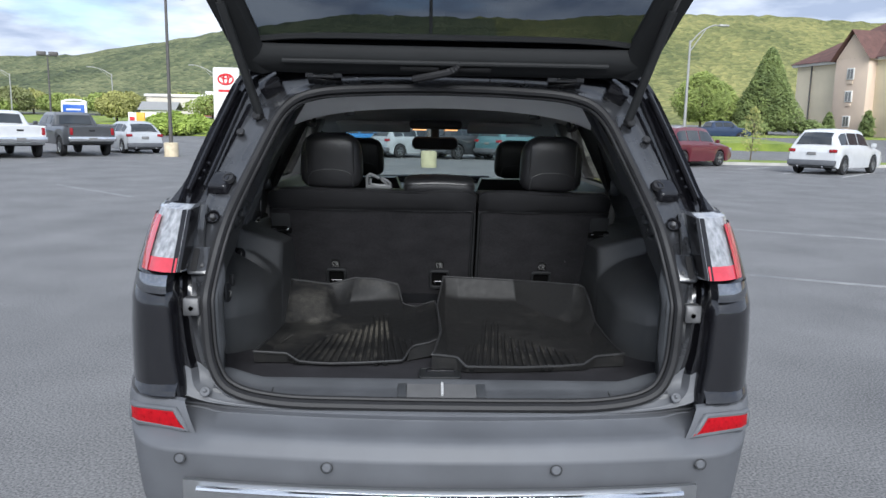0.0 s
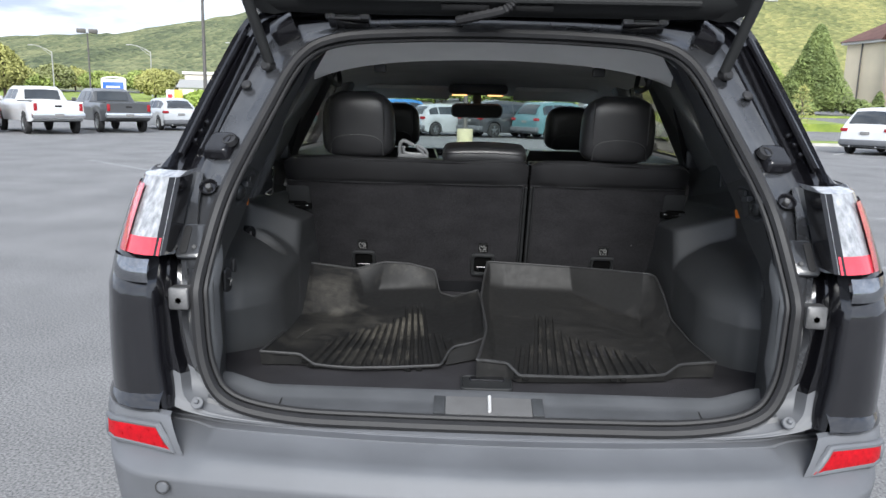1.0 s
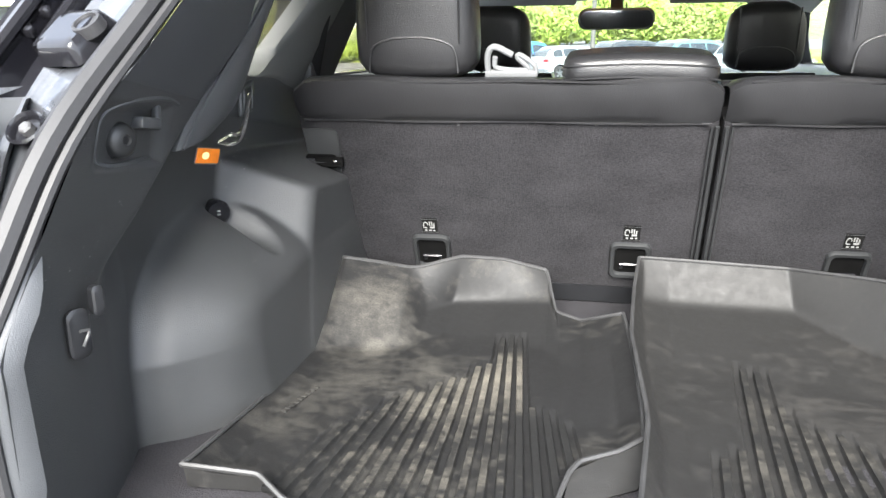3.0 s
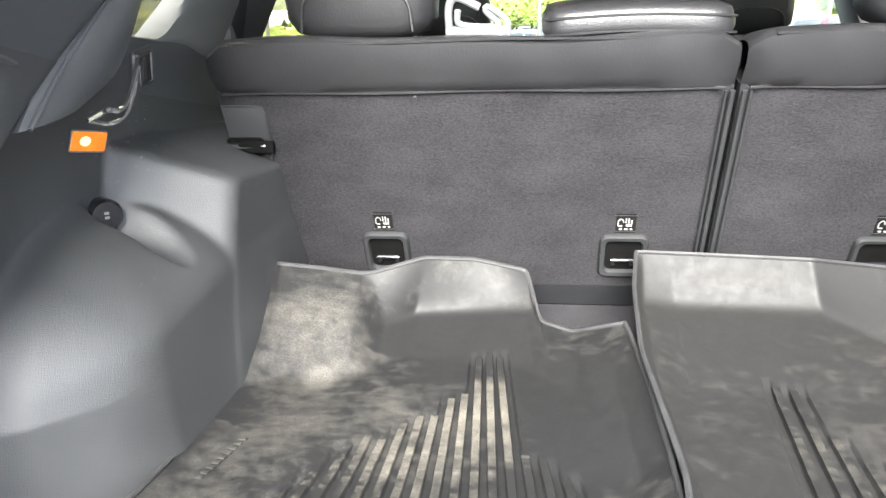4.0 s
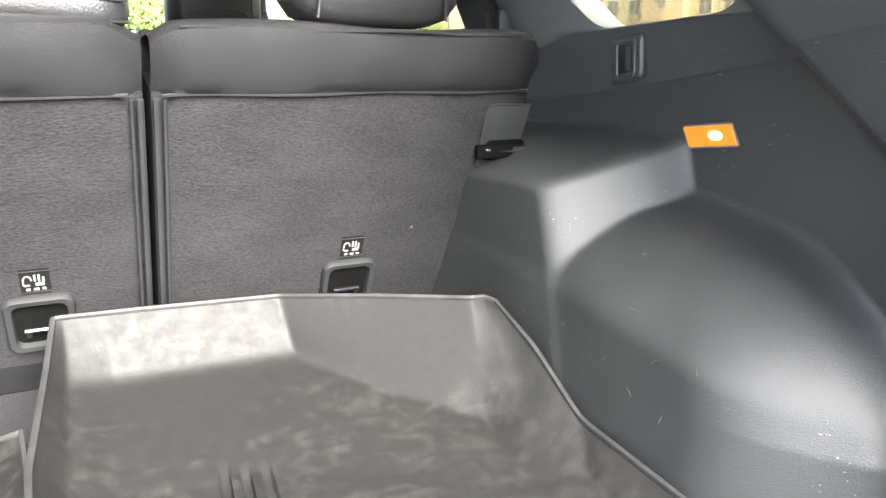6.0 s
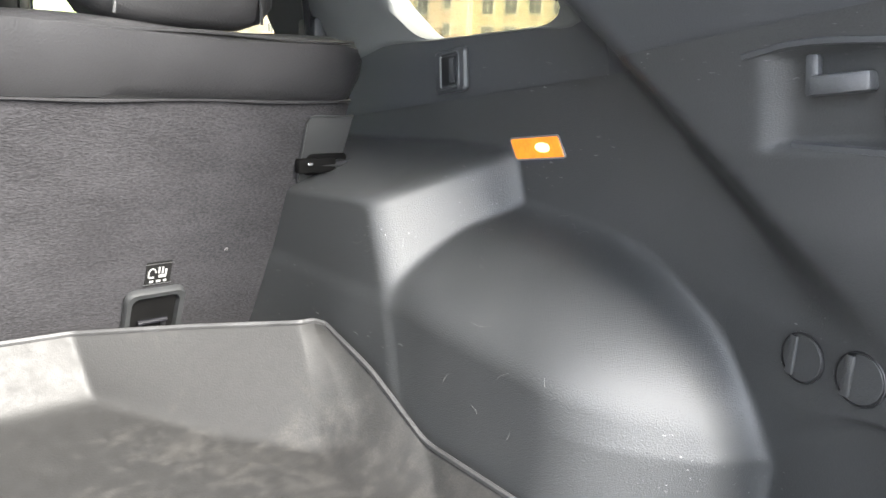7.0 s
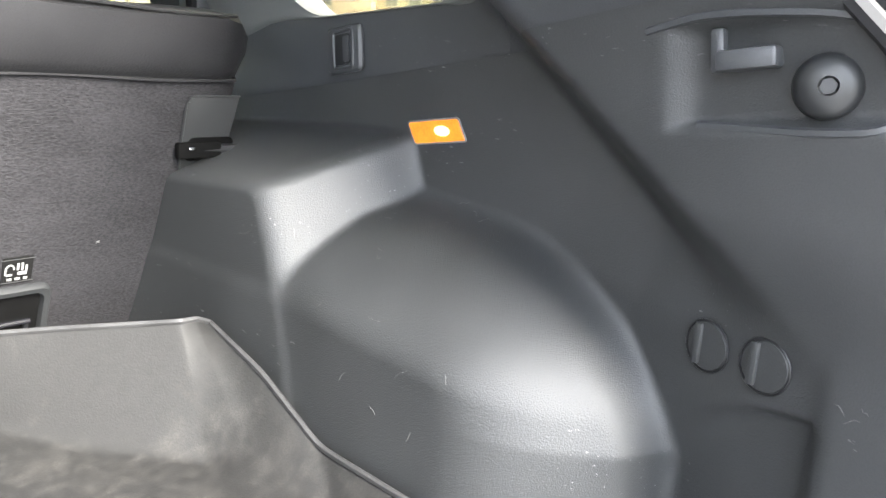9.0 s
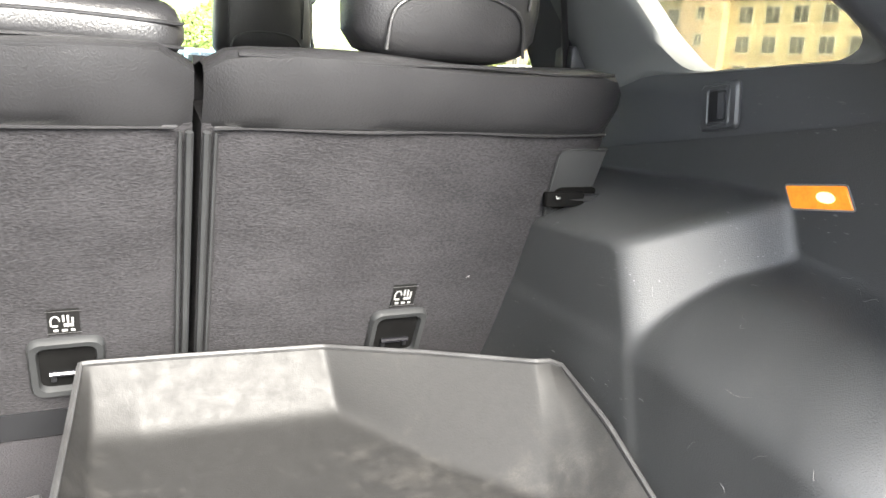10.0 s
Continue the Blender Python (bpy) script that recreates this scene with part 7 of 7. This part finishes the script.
def cobra_lamp(x, y, h, reach, yaw=0):
    ob = thing("street_lamp", "pale metal street lamp with a bracket arm", "street lamp", "street lamps", Matrix.Translation((x, y, ground_z(x, y))) @ Euler((0, 0, radians(yaw))).to_matrix().to_4x4())
    part("pole", tube([(0, 0, 0), (0, 0, h * 0.88)], [0.11, 0.07], 10), "pole", ob)
    part("arm", tube(spline([(0, 0, h * 0.86), (reach * 0.35, 0, h * 0.95), (reach * 0.75, 0, h), (reach, 0, h)], 12), 0.045, 8), "pole", ob)
    part("brace", tube([(0, 0, h * 0.79), (reach * 0.5, 0, h * 0.968)], 0.03, 6), "pole", ob)
    part("lamp_head", box(reach - 0.1, reach + 0.55, -0.13, 0.13, h - 0.05, h + 0.07, 0.03), "pole", ob)
    return ob


cobra_lamp(16.7, 50.0, 8.1, 1.9)
for x, y, h, r in ((-55.0, 100.0, 6.4, -3.0), (-41.0, 98.0, 6.6, -3.0), (-27.5, 96.0, 7.0, -3.0), (-66.0, 102.0, 6.2, -3.0)):
    cobra_lamp(x, y, h, r)

# tall dealer sign, shown as plain shapes
ob = thing("totem_sign", "tall white roadside sign with a red ring emblem", "sign", "", Matrix.Translation((-21.6, 80.0, ground_z(0, 80))))
part("panel", box(-1.35, 1.35, -0.25, 0.25, 0, 6.1, 0.12), "trimwhite", ob)
for rx, rz in ((0.78, 0.52), (0.26, 0.50)):
    part("emblem_ring", tube([(rx * math.cos(t), -0.28, 4.9 + rz * math.sin(t)) for t in np.linspace(0, 2 * math.pi, 29)[:-1]], 0.09, 6, closed=True), "redsign", ob)
part("emblem_arc", tube([(0.5 * math.cos(t), -0.28, 5.15 + 0.18 * math.sin(t)) for t in np.linspace(0, 2 * math.pi, 21)[:-1]], 0.07, 6, closed=True), "redsign", ob)
part("lettering_bar", box(-0.8, 0.8, -0.27, -0.25, 3.6, 3.85), "redsign", ob)
ob = thing("blue_sign", "blue roadside sign with a white arched frame", "sign", "", Matrix.Translation((-35.2, 75.0, ground_z(0, 75))))
part("frame", box(-1.25, 1.25, -0.12, 0.12, 0.0, 2.3, 0.06), "trimwhite", ob)
part("face", box(-1.05, 1.05, -0.17, -0.10, 0.25, 2.05, 0.02), "bluesign", ob)
part("arch", tube([(1.2 * math.cos(t), 0, 2.25 + 0.25 * math.sin(t)) for t in np.linspace(0, math.pi, 13)], 0.10, 8), "trimwhite", ob)
for k, w in enumerate((0.7, 0.8, 0.5)):
    part("lettering_bar", box(-w, w, -0.19, -0.165, 1.50 - 0.45 * k, 1.66 - 0.45 * k), "trimwhite", ob)
ob = thing("small_sign", "low red, white and orange price sign on the verge", "sign", "", Matrix.Translation((-27.2, 70.0, ground_z(0, 70))))
part("face", box(-0.75, 0.0, -0.1, 0.1, 0.5, 1.5, 0.03), "trimwhite", ob)
part("face", box(0.0, 0.75, -0.1, 0.1, 0.5, 1.5, 0.03), "orange", ob)
part("emblem", box(-0.6, -0.15, -0.13, -0.09, 0.75, 1.1, 0.03), "redsign", ob)
part("plinth", box(-0.75, 0.75, -0.2, 0.2, -0.3, 0.5, 0.03), "brown_pole", ob)

# long low store beyond the road
gz = ground_z(0, 130)
ob = thing("store_building", "long low pale store with red brick panels", "building", "", Matrix.Translation((-43.0, 132.0, gz)))
part("wall", box(-6.4, 8.0, -0.2, 12, -1.0, 3.3, 0.05), "store", ob)
part("parapet", box(-6.7, 8.3, -0.5, 12.3, 3.3, 3.75, 0.05), "trimwhite", ob)
for x0, x1 in ((-5.4, -1.8), (2.8, 6.0)):
    part("brick_panel", box(x0, x1, -0.35, -0.1, -1.0, 1.5, 0.03), "brick", ob)
part("roof_unit", box(2.5, 5.0, 4, 7, 3.7, 4.5, 0.05), "trimwhite", ob)
part("emblem", box(-3.9, -3.3, -0.42, -0.2, 1.0, 2.0, 0.03), "redsign", ob)
# dealership with a glazed front under a blue fascia
ob = thing("showroom_building", "glass-fronted showroom under a white and blue fascia", "building", "", Matrix.Translation((-55.2, 71.0, ground_z(0, 71))))
part("wall", box(-26, 0, 0.3, 4, -0.5, 5.2, 0.05), "store", ob)
part("fascia", box(-27, 3.3, -1.2, 4, 5.1, 5.6, 0.04), "trimwhite", ob)
part("blue_band", box(-27.05, 3.35, -1.25, 4, 5.6, 6.3, 0.04), "bluesign", ob, "blue fascia band")
for k in range(10):
    for j in range(4):
        part("pane", box(-2.5 * k - 2.45, -2.5 * k - 0.05, 0.18, 0.26, 0.05 + 1.27 * j, 1.22 + 1.27 * j), "carglass", ob)
    part("mullion", box(-2.5 * k - 0.05, -2.5 * k + 0.05, 0.08, 0.26, 0.0, 5.1), "trimwhite", ob)
gz = ground_z(0, 110)
ob = thing("small_house", "small pale house among the trees", "house", "", Matrix.Translation((-39.0, 108.0, gz)))
part("wall", box(-2.4, 2.4, 0, 3.0, -0.5, 1.3, 0.03), "trimwhite", ob)
part("roof", loft([[Vector((x, y, z)) for x in (-2.7, 2.7)] for y, z in ((-0.4, 1.2), (1.5, 2.4), (3.4, 1.2))]), "pole", ob)


# cream hotel along the right
HP = Matrix.Translation((47.4, 99.0, ground_z(0, 99))) @ Euler((0, 0, radians(-74))).to_matrix().to_4x4()
hotel = thing("hotel_building", "three-storey cream stucco hotel with a brown shingled roof", "building", "", HP)
LEN, EAVE = 78.0, 8.4
part("wall", box(0, LEN, 0, 16, -2.5, EAVE, 0.03), "render", hotel)
part("eave", box(-0.5, LEN + 0.5, -0.5, 16.5, EAVE, EAVE + 0.3, 0.05), "trimwhite", hotel)
part("roof", loft([[Vector((x, y, z)) for x, y, z in ((-0.7 + i, -0.7 + i * 0.9, EAVE + 0.3 + i * 0.62), (LEN + 0.7 - i, -0.7 + i * 0.9, EAVE + 0.3 + i * 0.62), (LEN + 0.7 - i, 16.7 - i * 0.9, EAVE + 0.3 + i * 0.62), (-0.7 + i, 16.7 - i * 0.9, EAVE + 0.3 + i * 0.62))] for i in (0, 2.0, 4.5, 7.5, 9.3)], True, True), "shingle", hotel, smooth=False)


def hotel_window(x, y, z, w=1.3, h=1.5):
    wd = part("window", box(x - w / 2 - 0.12, x + w / 2 + 0.12, y - 0.10, y + 0.02, z - 0.12, z + h + 0.12, 0.02), "trimwhite", hotel)
    part("pane", box(x - w / 2, x - 0.04, y - 0.115, y - 0.05, z, z + h), "hotelglass", wd)
    part("pane", box(x + 0.04, x + w / 2, y - 0.115, y - 0.05, z, z + h), "hotelglass", wd)
    part("vent", box(x - w / 2, x + w / 2, y - 0.07, y + 0.02, z - 0.62, z - 0.25, 0.01), "render2", wd)


for gx in (10.0, 36.0, 62.0):
    gb = part("gable_bay", box(gx - 2.4, gx + 2.4, -1.2, 0.5, -2.5, EAVE + 0.3, 0.03), "render2", hotel)
    part("gable_roof", loft([[Vector((gx + a, y, z)) for a, z in ((-2.9, EAVE + 0.1), (0, EAVE + 3.6), (2.9, EAVE + 0.1))] for y in (-1.7, 7.0)]), "shingle", hotel, smooth=False)
    bm = bmesh.new()
    bm.faces.new([bm.verts.new(p) for p in ((gx - 2.4, -1.2, EAVE + 0.3), (gx + 2.4, -1.2, EAVE + 0.3), (gx, -1.2, EAVE + 3.3))])
    part("gable_wall", bm, "render2", hotel, smooth=False)
    for s in (0.9, 3.8, 6.4):
        hotel_window(gx, -1.22, s, 0.8, 1.1)
for k in range(24):
    x = 15.5 + k * 2.75
    if min(abs(x - g) for g in (10.0, 36.0, 62.0)) < 3.2:
        continue
    for s in (0.4, 3.2, 6.0):
        hotel_window(x, 0.0, s)
part("downpipe", tube([(2.6, -0.12, -1), (2.6, -0.12, EAVE)], 0.09, 8), "brown_pole", hotel)


# wooded hills
def hills(x0, x1, y0, y1, height, material, label, seed):
    rng = np.random.default_rng(seed)
    rows = []
    nx, ny = 150, 34
    for j in range(ny):
        v = j / (ny - 1)
        row = []
        for i in range(nx):
            u = i / (nx - 1)
            x = x0 + (x1 - x0) * u
            y = y0 + (y1 - y0) * v
            h = height(x) * sst(v * 1.15) + noise.noise(Vector((x * 0.012 + seed, y * 0.012, 0))) * 7 * v + noise.noise(Vector((x * 0.07, y * 0.07, seed))) * 2.2 + rng.uniform(-1.2, 1.4)
            row.append(Vector((x, y, max(-1, h))))
        rows.append(row)
    return tagged(part("hills", loft(rows), material), label, "hill", "", "structure")


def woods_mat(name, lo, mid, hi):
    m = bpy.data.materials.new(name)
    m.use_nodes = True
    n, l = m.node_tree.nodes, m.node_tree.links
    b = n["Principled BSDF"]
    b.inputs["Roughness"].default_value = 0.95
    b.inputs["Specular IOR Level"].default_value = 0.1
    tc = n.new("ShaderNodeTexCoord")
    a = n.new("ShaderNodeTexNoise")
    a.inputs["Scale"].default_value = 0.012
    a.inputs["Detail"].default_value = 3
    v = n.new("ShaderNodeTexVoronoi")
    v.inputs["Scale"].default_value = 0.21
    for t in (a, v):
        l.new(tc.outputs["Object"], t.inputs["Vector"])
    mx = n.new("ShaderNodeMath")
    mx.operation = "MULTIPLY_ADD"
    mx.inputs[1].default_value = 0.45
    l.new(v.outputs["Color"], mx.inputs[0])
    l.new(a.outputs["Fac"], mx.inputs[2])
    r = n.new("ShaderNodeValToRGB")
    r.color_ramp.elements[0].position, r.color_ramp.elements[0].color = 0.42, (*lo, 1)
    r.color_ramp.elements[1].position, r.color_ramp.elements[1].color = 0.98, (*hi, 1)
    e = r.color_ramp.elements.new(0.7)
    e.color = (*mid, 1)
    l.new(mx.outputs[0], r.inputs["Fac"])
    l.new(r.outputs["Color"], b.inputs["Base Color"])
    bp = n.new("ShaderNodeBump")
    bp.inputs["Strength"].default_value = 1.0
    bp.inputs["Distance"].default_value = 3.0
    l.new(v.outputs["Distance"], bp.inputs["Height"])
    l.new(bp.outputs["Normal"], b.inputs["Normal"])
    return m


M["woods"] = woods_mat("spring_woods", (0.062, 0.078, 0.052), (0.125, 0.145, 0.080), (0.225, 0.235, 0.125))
# same woods in paler yellow: sunlight on the right hillside, put into the colour
M["sunwoods"] = woods_mat("spring_woods_painted_sunlit", (0.105, 0.125, 0.055), (0.20, 0.21, 0.085), (0.32, 0.305, 0.12))
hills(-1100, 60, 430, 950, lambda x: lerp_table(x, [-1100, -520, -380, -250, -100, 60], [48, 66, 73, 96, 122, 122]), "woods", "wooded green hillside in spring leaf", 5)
hills(40, 1500, 430, 950, lambda x: lerp_table(x, [40, 180, 300, 400, 520, 900, 1500], [120, 126, 131, 128, 125, 110, 80]), "sunwoods", "wooded hillside coloured yellow-green as if sunlit", 9)
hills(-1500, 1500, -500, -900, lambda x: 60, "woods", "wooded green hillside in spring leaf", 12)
